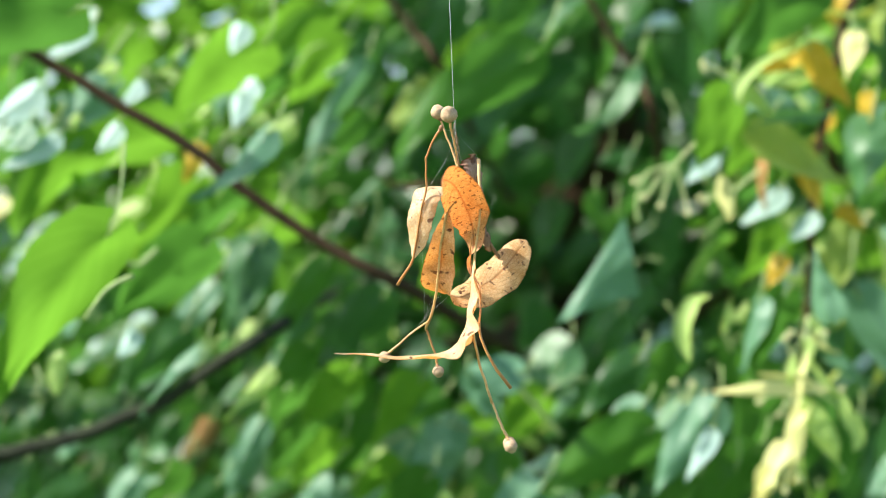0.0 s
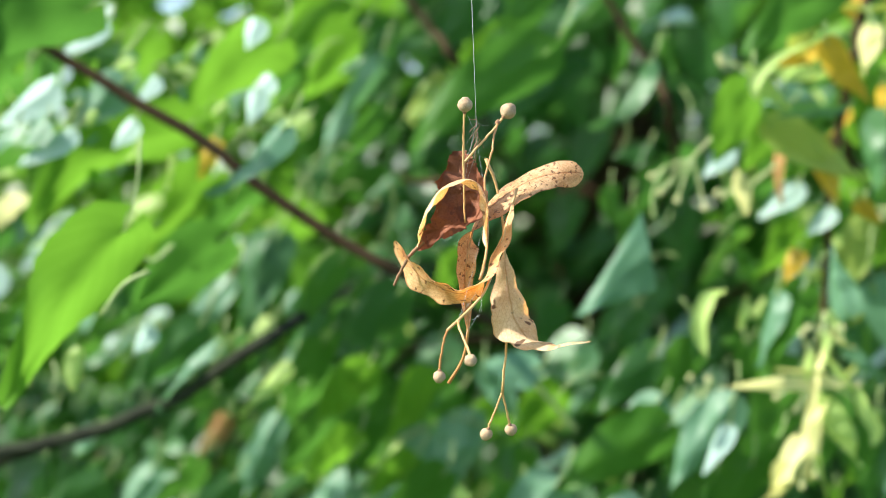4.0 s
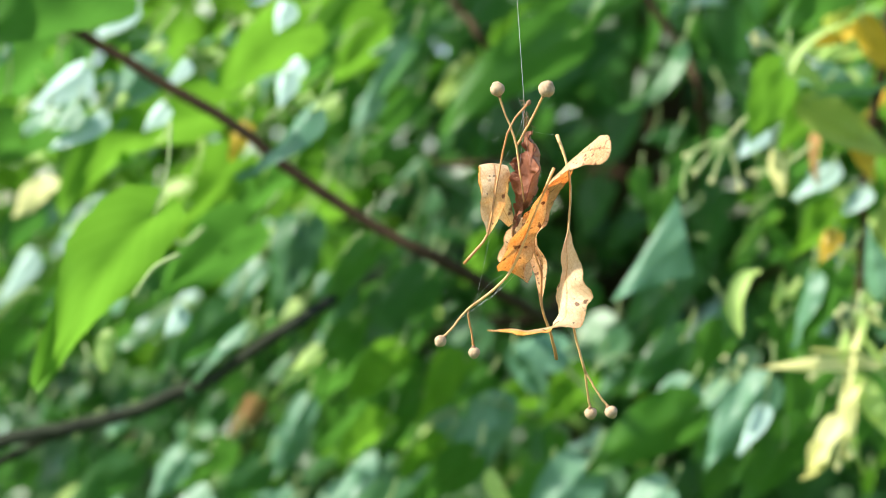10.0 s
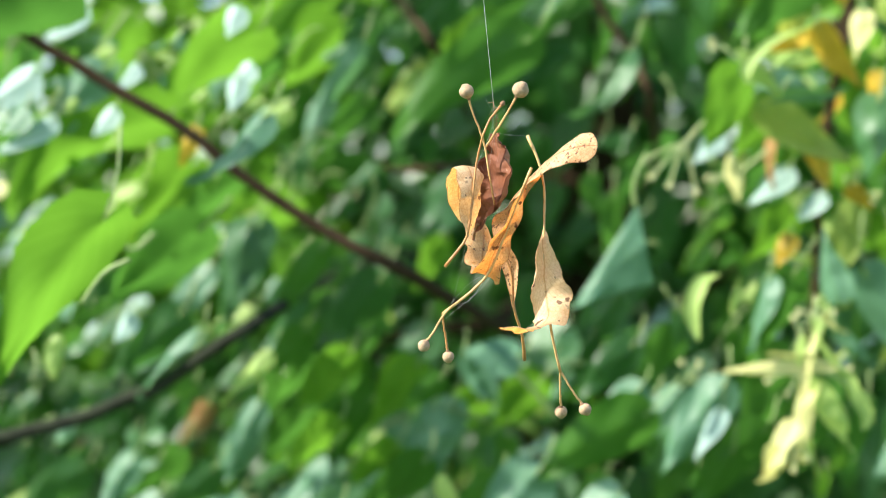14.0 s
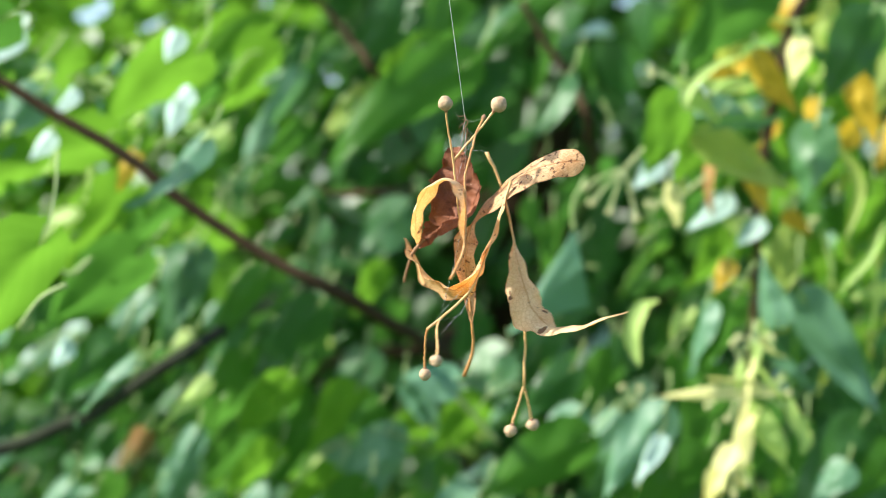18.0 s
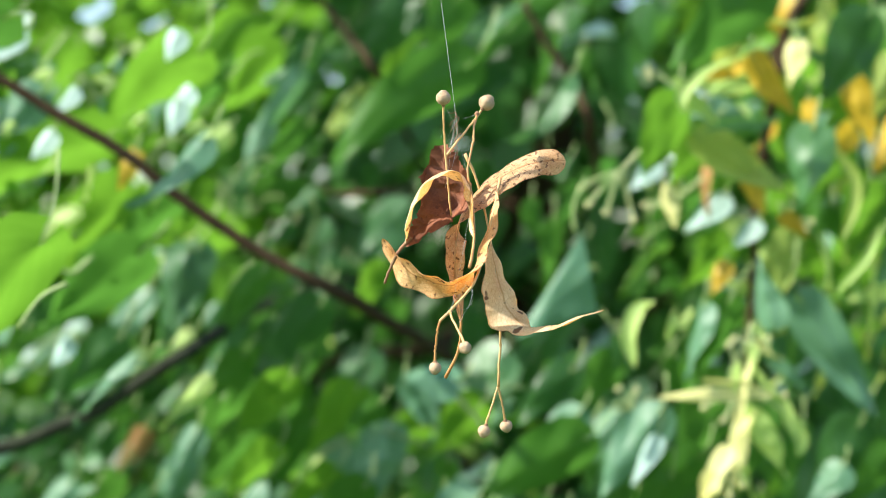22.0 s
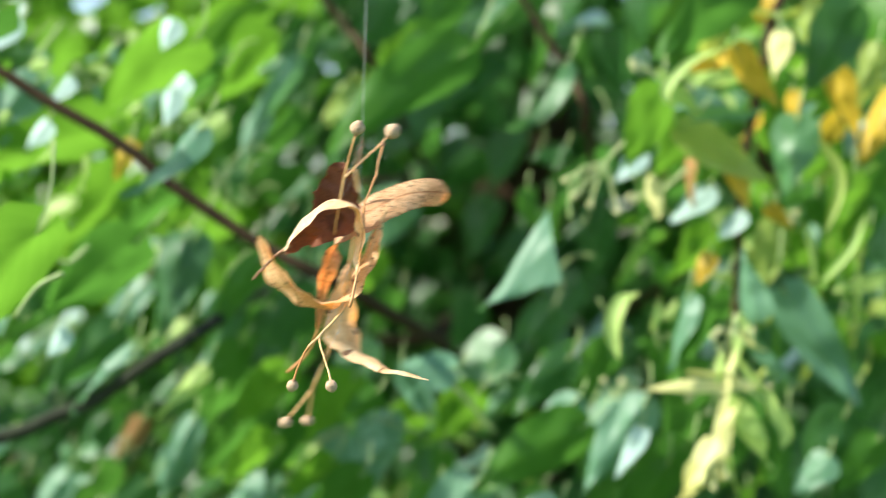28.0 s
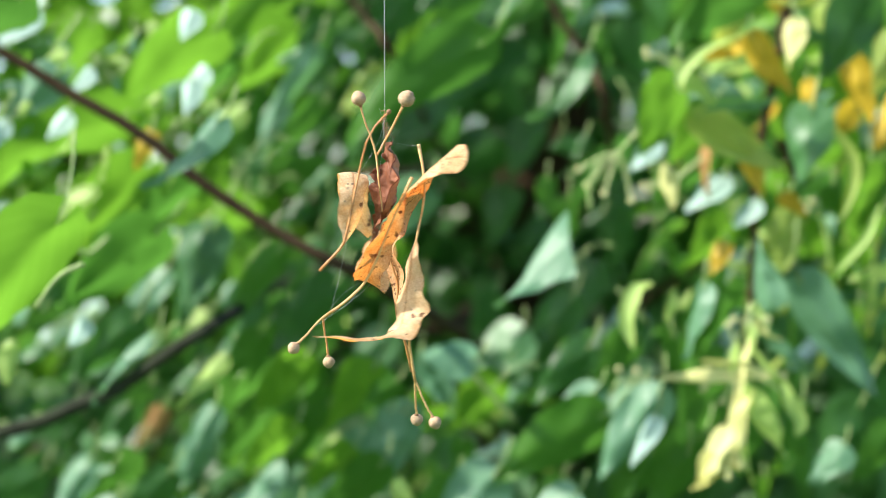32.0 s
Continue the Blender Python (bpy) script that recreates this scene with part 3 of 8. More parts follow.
branch([(-0.0763, 1.8000, 1.3776), (-0.0148, 1.8000, 1.3960), (0.0591, 1.8000, 1.4022), (0.1098, 2.2000, 1.4105), (0.2097, 2.8400, 1.4427)], [0.004, 0.007, 0.012, 0.02], BARK)
branch([(0.3059, 1.2500, 1.7055), (0.3016, 1.2500, 1.6628), (0.2982, 1.2500, 1.6286), (0.2931, 1.2500, 1.5773), (0.3261, 1.5000, 1.5108), (0.3089, 2.8600, 1.3055)], [0.0035, 0.004, 0.0045, 0.006], BARK)
branch([(-0.3404, 1.5000, 1.2739), (-0.3250, 1.5000, 1.3057), (-0.3096, 1.5000, 1.3467)], [0.004, 0.004, 0.003], BARK)
branch([(-0.2483, 1.6000, 1.2490), (-0.2264, 1.6000, 1.3092), (-0.2045, 1.6000, 1.3365), (-0.1225, 1.6000, 1.3638), (-0.0711, 2.0000, 1.3571)], [0.003, 0.003, 0.003], BARK)

LEAVES = []


def leaf_at(x, y, z, length, turn, roll, pitch, tone, shape="flat", parent=tree, label=""):
    ob = part("bract" if shape in ("bract", "slim") else "leaf", leaf_mesh(shape, tone), None, parent, leaf_pose(x, y, z, length, turn, roll, pitch), label or TONE_LABEL.get(tone, ""))
    if parent is tree:
        LEAVES.append((x / y, (z - EYE[2]) / y, y))
    return ob


def hang(foot, tip, y, width, tone, face=0.0, fold=0.3, bend=0.0, curl=0.15, outline="h", parent=tree):
    """A hanging leaf from its foot to its tip, (x, z) at the depth y, as wide as it shows; face turns it to the sun, in degrees (99: so far that it mirrors the sun).
    outline: h heart-shaped with fine teeth, a arrow-shaped, b a narrow bract."""
    a = Vector((foot[0], y, foot[1]))
    axis = Vector((tip[0], y, tip[1])) - a
    length = axis.length
    axis.normalize()
    front = (a - Vector(EYE)).normalized()
    front = -(front - axis * front.dot(axis)).normalized()
    if face == 99:
        half = (SUN_FROM - (a - Vector(EYE)).normalized()).normalized()
        half = (half - axis * half.dot(axis)).normalized()
        face = math.degrees(math.acos(max(-1.0, min(1.0, half.dot(front)))))
    if axis.cross(front).dot(SUN_FROM) < 0:
        face = -face
    up = Matrix.Rotation(radians(face), 3, axis) @ front
    across = axis.cross(up)
    w = min(width / (length * max(0.35, math.cos(radians(face)))), 1.15)
    k = len(LEAVES) + len(bpy.data.meshes)
    ripple = 0.35 if tone == "glint" else 1.0
    verts, faces, uvs = [], [], []
    rows, cols = 20, 12
    for i in range(rows + 1):
        v = i / rows
        h = 0.5 * w * ((math.sin(math.pi * min(1.0, v ** 0.52 * 0.985 + 0.015)) ** 0.72) * (1 - 0.48 * v ** 2.4) if outline == "h" else (1 - v) ** 0.95 * (1 - 0.25 * v) if outline == "a" else math.sin(math.pi * v ** 0.8) ** 0.55)
        h *= 1 + 0.05 * noise.noise(Vector((v * 3, k * 1.7, 0)))
        for j in range(cols + 1):
            u = 2 * j / cols - 1
            x = h * u * (1 + 0.06 * noise.noise(Vector((v * 5, u * 2, k * 2.3))))
            if abs(u) == 1 and outline == "h":
                x *= 1.0 + (0.035 if i % 2 else -0.015)
            s = v - (0.15 * abs(u) ** 1.5 * (1 - v) ** 2.2 if outline == "h" else 0.2 * u * (1 - v) if outline == "a" else 0)
            z = -fold * abs(x) * (1 - 0.35 * abs(u)) - curl * v * v + ripple * (0.06 * math.sin(5.5 * v + 2.0 * u + k) * abs(u) * (0.3 + v) + 0.06 * noise.noise(Vector((x * 4, v * 4, k * 0.9))))
            x += bend * 4 * (v - v * v)
            verts.append(Vector((x, s, z)))
    for i in range(rows):
        for j in range(cols):
            p = i * (cols + 1) + j
            faces.append((p, p + 1, p + cols + 2, p + cols + 1))
            uvs += [(j / cols, i / rows), ((j + 1) / cols, i / rows), ((j + 1) / cols, (i + 1) / rows), (j / cols, (i + 1) / rows)]
    m = Matrix((across, axis, up)).transposed().to_4x4()
    m = Matrix.Translation(a) @ m @ Matrix.Scale(length, 4)
    ob = part("bract" if outline == "b" else "leaf", sheet("leaf", verts, faces, uvs, LEAF[tone]), None, parent, m, TONE_LABEL.get(tone, ""))
    if outline == "h" and length > 0.02:
        rise = Vector((noise.noise(Vector((k * 0.7, 0, 0))) * 0.5 + 0.15, 0.25, 0.6 + 0.4 * noise.noise(Vector((0, k * 0.7, 0)))))
        part("petiole", tube([a - 0.02 * length * axis, a - 0.15 * length * axis + 0.12 * length * rise, a - 0.2 * length * axis + 0.45 * length * rise], [0.0007, 0.0006, 0.0009], 8, 5), PETIOLE, ob)
    if parent is tree:
        c = a + 0.4 * length * axis
        LEAVES.append((c.x / y, (c.z - EYE[2]) / y, y))
    return ob


def petiole(points, radius=0.0011, parent=tree, material=PETIOLE):
    return part("petiole", tube(points, [radius * 1.3, radius, radius], 12, 6), material, parent, None)


# the whitest of these leaves put sun and sky glints into colour
hang((-0.2123, 1.6313), (-0.2948, 1.5968), 0.93, 0.0477, "green", -20, 0.2, 0.1, 0.15, "h")
hang((-0.3444, 1.6393), (-0.4081, 1.5816), 1.30, 0.0489, "green", -42.5, 0.3, 0, 0.15, "h")
hang((-0.2625, 1.6019), (-0.3024, 1.5781), 1.06, 0.0210, "glint", 99, 0.7, 0, 0.15, "h")
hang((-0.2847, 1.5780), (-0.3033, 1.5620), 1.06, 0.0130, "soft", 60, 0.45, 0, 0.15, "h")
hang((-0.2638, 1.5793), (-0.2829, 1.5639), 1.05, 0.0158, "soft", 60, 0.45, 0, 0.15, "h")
hang((-0.2475, 1.5709), (-0.2841, 1.5531), 1.05, 0.0144, "glint", 99, 0.7, 0, 0.15, "h")
hang((-0.2971, 1.6326), (-0.2925, 1.5791), 1.20, 0.0189, "green", -25, 0.4, 0, 0.15, "h")
hang((-0.2167, 1.6030), (-0.2499, 1.5742), 1.06, 0.0290, "soft", 5, 0.45, 0, 0.15, "h")
hang((-0.1833, 1.5758), (-0.2846, 1.5026), 1.10, 0.0508, "bright", -35.5, 0.25, 0.18, 0.15, "h")
hang((-0.2363, 1.5906), (-0.2927, 1.5522), 1.25, 0.0342, "bright", -28, 0.2, 0, 0.15, "h")
hang((-0.2295, 1.6568), (-0.2599, 1.6185), 1.25, 0.0325, "bright", -25.5, 0.2, 0, 0.15, "h")
hang((-0.2293, 1.6423), (-0.2569, 1.6243), 1.06, 0.0138, "glint", 99, 0.7, 0, 0.15, "h")
hang((-0.1225, 1.6318), (-0.1871, 1.5777), 1.10, 0.0451, "bright", -40.5, 0.25, 0.05, 0.15, "h")
hang((-0.0891, 1.6798), (-0.1516, 1.6292), 1.30, 0.0231, "bright", -18, 0.25, 0.12, 0.15, "h")
hang((-0.1151, 1.6961), (-0.1824, 1.6536), 1.40, 0.0383, "bright", -33, 0.2, 0, 0.15, "h")
hang((-0.1028, 1.5659), (-0.1487, 1.5313), 0.95, 0.0169, "soft", 40, 0.45, -0.1, 0.15, "h")
hang((-0.3384, 1.5375), (-0.3792, 1.5108), 1.30, 0.0169, "cream", 40, 0.2, 0.12, 0.1, "b")
hang((-0.3281, 1.5176), (-0.3818, 1.4840), 1.40, 0.0249, "soft", 35, 0.45, 0, 0.15, "h")
hang((-0.1544, 1.5651), (-0.1668, 1.5428), 1.05, 0.0129, "yellow", 25, 0.3, 0, 0.15, "h")
hang((-0.2210, 1.5293), (-0.2586, 1.4861), 1.20, 0.0148, "lime", 37.5, 0.3, 0.2, 0.15, "h")
hang((-0.1891, 1.5497), (-0.2499, 1.4791), 1.25, 0.0427, "bright", -43, 0.3, 0, 0.15, "h")
hang((-0.1486, 1.5373), (-0.1881, 1.4922), 1.20, 0.0271, "green", -32.5, 0.3, 0.1, 0.15, "h")
hang((-0.1297, 1.5403), (-0.1700, 1.5137), 1.30, 0.0231, "bright", -33, 0.2, 0, 0.15, "h")
hang((-0.1208, 1.5233), (-0.1721, 1.4772), 1.35, 0.0323, "bright", -48, 0.25, 0, 0.15, "h")
hang((-0.4030, 1.5990), (-0.4765, 1.5477), 1.50, 0.0564, "green", -35, 0.3, 0, 0.15, "h")
hang((-0.4305, 1.5286), (-0.4811, 1.4680), 1.60, 0.0492, "dark", -13, 0.3, 0, 0.15, "h")
hang((-0.1267, 1.5022), (-0.1567, 1.4292), 1.15, 0.0291, "pale", 15, 0.5, 0, 0.15, "h")
hang((-0.1640, 1.5053), (-0.2182, 1.4171), 0.80, 0.0437, "bright", -28, 0.22, 0.05, 0.1, "h")
hang((-0.1536, 1.5003), (-0.2101, 1.4499), 1.05, 0.0413, "green", -35, 0.3, 0, 0.15, "h")
hang((-0.3333, 1.4767), (-0.3969, 1.4333), 1.40, 0.0239, "bright", -33, 0.3, 0, 0.15, "h")
hang((-0.4196, 1.4751), (-0.4566, 1.4286), 1.50, 0.0205, "glint", 99, 0.7, 0, 0.15, "h")
hang((-0.2297, 1.4385), (-0.2351, 1.4109), 1.00, 0.0116, "lime", 15, 0.3, 0.1, 0.1, "b")
hang((-0.4201, 1.4348), (-0.4760, 1.4017), 1.60, 0.0328, "green", -25, 0.3, 0, 0.15, "h")
hang((-0.3833, 1.4492), (-0.4096, 1.4156), 1.50, 0.0185, "soft", 45, 0.45, 0, 0.15, "h")
hang((-0.4537, 1.4017), (-0.4876, 1.3519), 1.60, 0.0383, "green", -35, 0.3, 0, 0.15, "h")
hang((-0.0833, 1.6660), (-0.1298, 1.6064), 1.35, 0.0369, "bright", -45.5, 0.3, 0, 0.15, "h")
hang((-0.1344, 1.6533), (-0.1730, 1.6058), 1.40, 0.0335, "green", -37.5, 0.3, 0, 0.15, "h")
hang((-0.0557, 1.6658), (-0.0881, 1.6154), 1.35, 0.0323, "dark", -13, 0.3, 0, 0.15, "h")
hang((-0.0647, 1.6420), (-0.1028, 1.5802), 1.30, 0.0195, "soft", -15, 0.45, 0, 0.15, "h")
hang((-0.1153, 1.6198), (-0.1540, 1.5722), 1.40, 0.0287, "green", -30, 0.35, 0, 0.15, "h")
hang((-0.1031, 1.6180), (-0.1289, 1.5721), 1.50, 0.0226, "soft", 35, 0.45, 0, 0.15, "h")
hang((-0.0244, 1.6336), (-0.0412, 1.6027), 1.40, 0.0153, "lime", 25, 0.3, 0, 0.15, "h")
hang((-0.0582, 1.6021), (-0.1073, 1.5535), 1.30, 0.0222, "green", -15, 0.4, 0, 0.15, "h")
hang((-0.1955, 1.6646), (-0.2317, 1.6341), 1.50, 0.0205, "lime", 35, 0.3, 0, 0.15, "h")
hang((-0.2111, 1.6340), (-0.2578, 1.5932), 1.50, 0.0308, "bright", -43, 0.3, 0, 0.15, "h")
hang((-0.2833, 1.6549), (-0.3302, 1.6089), 1.50, 0.0359, "bright", -38, 0.3, 0, 0.15, "h")
hang((-0.1218, 1.6072), (-0.1364, 1.5946), 1.06, 0.0130, "glint", 99, 0.7, 0, 0.15, "h")
hang((-0.1290, 1.5965), (-0.1352, 1.5765), 1.05, 0.0144, "glint", 99, 0.7, 0, 0.15, "h")
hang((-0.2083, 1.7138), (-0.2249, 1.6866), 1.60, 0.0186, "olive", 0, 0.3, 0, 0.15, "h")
hang((-0.1295, 1.6421), (-0.1368, 1.6242), 1.05, 0.0144, "glint", 99, 0.7, 0, 0.15, "h")
hang((-0.1947, 1.6065), (-0.2094, 1.5921), 1.06, 0.0109, "glint", 99, 0.7, 0, 0.15, "h")
hang((-0.2076, 1.5779), (-0.2222, 1.5625), 1.05, 0.0122, "glint", 99, 0.7, 0, 0.15, "h")
hang((-0.1543, 1.4342), (-0.1941, 1.3984), 1.04, 0.0092, "soft", 50, 0.45, 0.1, 0.15, "h")
hang((-0.1904, 1.4386), (-0.2405, 1.3931), 1.20, 0.0328, "dark", 2, 0.3, 0, 0.15, "h")
hang((-0.1106, 1.4209), (-0.1415, 1.3920), 1.05, 0.0122, "lime", 27.5, 0.3, 0, 0.15, "h")
hang((-0.1837, 1.4691), (-0.2243, 1.4245), 1.30, 0.0231, "soft", 25, 0.45, 0, 0.15, "h")
hang((-0.2560, 1.4681), (-0.2984, 1.4170), 1.35, 0.0323, "dark", -18, 0.3, 0, 0.15, "h")
hang((-0.1990, 1.4465), (-0.2108, 1.4304), 1.06, 0.0123, "glint", 99, 0.7, 0, 0.15, "h")
hang((-0.3314, 1.4099), (-0.3537, 1.3906), 1.60, 0.0142, "glint", 99, 0.7, 0, 0.15, "h")
hang((-0.2758, 1.3560), (-0.3295, 1.3172), 1.40, 0.0287, "dark", -3, 0.3, 0, 0.15, "h")
hang((-0.2835, 1.3123), (-0.3380, 1.2761), 1.30, 0.0355, "dark", -8, 0.3, 0, 0.15, "h")
hang((-0.2225, 1.3560), (-0.2567, 1.3076), 1.40, 0.0287, "dark", -13, 0.3, 0, 0.15, "h")
hang((-0.2335, 1.3282), (-0.2641, 1.2893), 1.25, 0.0239, "soft", 25, 0.45, 0, 0.15, "h")
hang((-0.2068, 1.3259), (-0.2476, 1.2854), 1.30, 0.0284, "green", -27.5, 0.3, 0, 0.15, "h")
hang((-0.1730, 1.3197), (-0.2122, 1.2764), 1.25, 0.0299, "dark", -3, 0.3, 0, 0.15, "h")
hang((-0.4159, 1.2832), (-0.4423, 1.2519), 1.50, 0.0205, "green", -20, 0.3, 0, 0.15, "h")
hang((-0.3493, 1.2735), (-0.3836, 1.2491), 1.40, 0.0211, "lime", 25, 0.3, 0, 0.15, "h")
hang((-0.1984, 1.3512), (-0.2227, 1.3174), 1.40, 0.0191, "brown", -5, 0.4, 0, 0.15, "h")
hang((-0.1328, 1.3725), (-0.1578, 1.3270), 1.20, 0.0205, "soft", 15, 0.45, 0, 0.15, "h")
hang((-0.1258, 1.3842), (-0.1619, 1.3305), 1.30, 0.0284, "green", -30, 0.3, 0, 0.15, "h")
hang((-0.2077, 1.3061), (-0.2411, 1.2853), 1.20, 0.0205, "soft", 35, 0.45, 0, 0.15, "h")
hang((-0.1039, 1.3629), (-0.1342, 1.3198), 1.25, 0.0256, "green", -35, 0.3, 0, 0.15, "h")
hang((-0.1215, 1.3507), (-0.1305, 1.3283), 1.30, 0.0160, "glint", 99, 0.7, 0, 0.15, "h")
hang((-0.1529, 1.3395), (-0.1800, 1.2946), 1.30, 0.0267, "soft", 5, 0.45, 0, 0.15, "h")
hang((-0.0821, 1.3472), (-0.1258, 1.3054), 1.10, 0.0195, "soft", 35, 0.45, -0.12, 0.15, "h")
hang((-0.0680, 1.3304), (-0.1157, 1.2866), 1.15, 0.0432, "pale", 15, 0.25, 0, 0.15, "h")
hang((-0.0443, 1.3423), (-0.0662, 1.3027), 1.15, 0.0141, "soft", 45, 0.45, 0, 0.15, "h")
hang((-0.0584, 1.4014), (-0.0874, 1.3395), 1.20, 0.0271, "green", -25, 0.3, 0, 0.15, "h")
hang((-0.0830, 1.4261), (-0.1162, 1.3684), 1.20, 0.0287, "green", -30, 0.3, 0, 0.15, "h")
hang((-0.1121, 1.4574), (-0.1253, 1.3973), 1.25, 0.0299, "pale", 10, 0.4, 0, 0.15, "h")
hang((-0.0459, 1.4590), (-0.0626, 1.3849), 1.20, 0.0287, "green", -35, 0.35, 0, 0.15, "h")
hang((-0.0481, 1.3818), (-0.0918, 1.3264), 1.15, 0.0354, "green", -20, 0.3, 0, 0.15, "h")
hang((-0.1576, 1.2901), (-0.1802, 1.2631), 1.30, 0.0222, "soft", 25, 0.45, 0, 0.15, "h")
hang((-0.1172, 1.2947), (-0.1442, 1.2677), 1.30, 0.0195, "soft", 25, 0.45, 0, 0.15, "h")
hang((0.0089, 1.3779), (-0.0128, 1.3187), 1.15, 0.0236, "soft", 15, 0.45, 0, 0.15, "h")
hang((-0.0363, 1.3720), (-0.0010, 1.3305), 1.15, 0.0204, "soft", 30, 0.45, 0, 0.15, "h")
hang((-0.0544, 1.3619), (-0.0634, 1.3396), 1.30, 0.0178, "glint", 99, 0.7, 0, 0.15, "h")
hang((-0.0122, 1.3454), (-0.0614, 1.3037), 1.10, 0.0301, "green", -25, 0.3, 0, 0.15, "h")
hang((-0.0008, 1.3533), (0.0179, 1.3218), 1.00, 0.0116, "lime", 27.5, 0.3, 0.1, 0.1, "b")
hang((0.0601, 1.3447), (0.0188, 1.3002), 1.05, 0.0395, "soft", -5, 0.45, 0, 0.15, "h")
hang((0.0217, 1.4096), (0.0421, 1.3726), 1.20, 0.0230, "soft", 25, 0.45, 0, 0.15, "h")
hang((-0.0142, 1.4199), (-0.0366, 1.3709), 1.30, 0.0311, "pale", 15, 0.3, 0, 0.15, "h")
hang((-0.0611, 1.4172), (-0.0914, 1.3794), 1.10, 0.0301, "bright", -38, 0.3, 0, 0.15, "h")
hang((-0.0161, 1.4080), (-0.0470, 1.3618), 1.12, 0.0306, "bright", -38, 0.3, 0, 0.15, "h")
hang((-0.0688, 1.3718), (-0.0991, 1.3415), 1.10, 0.0263, "bright", -43, 0.3, 0, 0.15, "h")
hang((-0.0008, 1.4021), (-0.0272, 1.3794), 1.10, 0.0173, "green", -17.5, 0.3, 0, 0.15, "h")
hang((-0.0310, 1.3567), (-0.0575, 1.3302), 1.10, 0.0226, "bright", -43, 0.3, 0, 0.15, "h")
hang((-0.0929, 1.4310), (-0.1200, 1.4003), 1.12, 0.0230, "green", -15, 0.3, 0, 0.15, "h")
hang((0.1243, 1.4242), (0.0876, 1.3884), 1.08, 0.0266, "dark", 2, 0.3, 0, 0.15, "h")
hang((0.1292, 1.3894), (0.0788, 1.3701), 1.06, 0.0225, "green", -17.5, 0.3, 0, 0.15, "h")
hang((0.1098, 1.3361), (0.0730, 1.3148), 1.03, 0.0282, "soft", 25, 0.45, 0, 0.15, "h")
hang((-0.0047, 1.3792), (-0.0220, 1.3426), 1.12, 0.0230, "soft", 30, 0.45, 0, 0.15, "h")
hang((0.1832, 1.3596), (0.1603, 1.3222), 1.04, 0.0270, "green", -20, 0.3, 0, 0.15, "h")
hang((0.0966, 1.4221), (0.0523, 1.3843), 1.30, 0.0400, "pale", 25, 0.3, 0, 0.15, "h")
hang((0.0278, 1.3767), (-0.0092, 1.3438), 1.20, 0.0287, "bright", -38, 0.3, 0, 0.15, "h")
hang((0.0759, 1.3887), (0.0417, 1.3459), 1.25, 0.0342, "bright", -38, 0.3, 0, 0.15, "h")
hang((0.1416, 1.4443), (0.1049, 1.3983), 1.35, 0.0369, "dark", 2, 0.3, 0, 0.15, "h")
hang((0.1848, 1.4198), (0.1540, 1.3799), 1.30, 0.0311, "green", -20, 0.3, 0, 0.15, "h")
hang((-0.0718, 1.3779), (-0.0957, 1.3383), 1.15, 0.0275, "green", -20, 0.3, 0, 0.15, "h")
hang((0.0367, 1.3342), (0.0065, 1.3039), 1.10, 0.0226, "green", -25, 0.3, 0, 0.15, "h")
hang((0.0913, 1.3670), (0.0618, 1.3484), 1.08, 0.0148, "pale", 25, 0.3, 0, 0.15, "h")
hang((-0.1334, 1.5013), (-0.1506, 1.4367), 1.15, 0.0330, "pale", 15, 0.55, 0, 0.15, "h")
hang((-0.0805, 1.4861), (-0.1175, 1.4232), 1.12, 0.0214, "green", -10, 0.35, 0.05, 0.15, "h")
hang((-0.0416, 1.4659), (-0.0844, 1.4171), 1.10, 0.0346, "dark", -10.5, 0.3, 0, 0.15, "h")
hang((-0.0114, 1.4242), (-0.0224, 1.3799), 1.30, 0.0329, "pale", 20, 0.3, 0, 0.15, "h")
hang((0.0472, 1.4213), (0.0131, 1.4274), 1.05, 0.0251, "soft", 25, 0.45, 0, 0.15, "h")
hang((0.0169, 1.4177), (0.0296, 1.3905), 1.06, 0.0159, "soft", 20, 0.45, 0, 0.15, "h")
hang((0.0546, 1.6246), (-0.0335, 1.5572), 1.10, 0.0436, "green", -8, 0.25, 0.08, 0.15, "h")
hang((0.1307, 1.6923), (0.0578, 1.6296), 1.25, 0.0188, "green", -7.5, 0.35, 0.05, 0.15, "h")
hang((0.1133, 1.7005), (0.0763, 1.6771), 1.35, 0.0157, "pale", 32.5, 0.3, 0, 0.15, "h")
hang((0.1303, 1.6237), (0.0888, 1.5840), 1.15, 0.0141, "pale", 25, 0.4, -0.2, 0.15, "h")
hang((0.1307, 1.6687), (0.1222, 1.6215), 1.25, 0.0145, "green", -30, 0.4, 0, 0.15, "h")
hang((0.0207, 1.6997), (-0.0252, 1.6532), 1.35, 0.0388, "dark", -13, 0.3, 0, 0.15, "h")
hang((0.0623, 1.7093), (0.0301, 1.6536), 1.35, 0.0415, "green", -10, 0.3, 0, 0.15, "h")
hang((0.0407, 1.6881), (-0.0022, 1.6447), 1.40, 0.0287, "bright", -43, 0.3, 0, 0.15, "h")
hang((-0.0070, 1.6351), (-0.0451, 1.6062), 1.40, 0.0287, "olive", -10, 0.3, 0, 0.15, "h")
hang((0.0219, 1.5396), (-0.0257, 1.4916), 1.40, 0.0431, "pale", 10, 0.3, 0, 0.15, "h")
hang((0.0029, 1.4917), (-0.0161, 1.4487), 1.40, 0.0268, "bright", -43, 0.3, 0, 0.15, "h")
hang((0.0186, 1.4553), (-0.0069, 1.4143), 1.50, 0.0205, "green", -25, 0.3, 0, 0.15, "h")
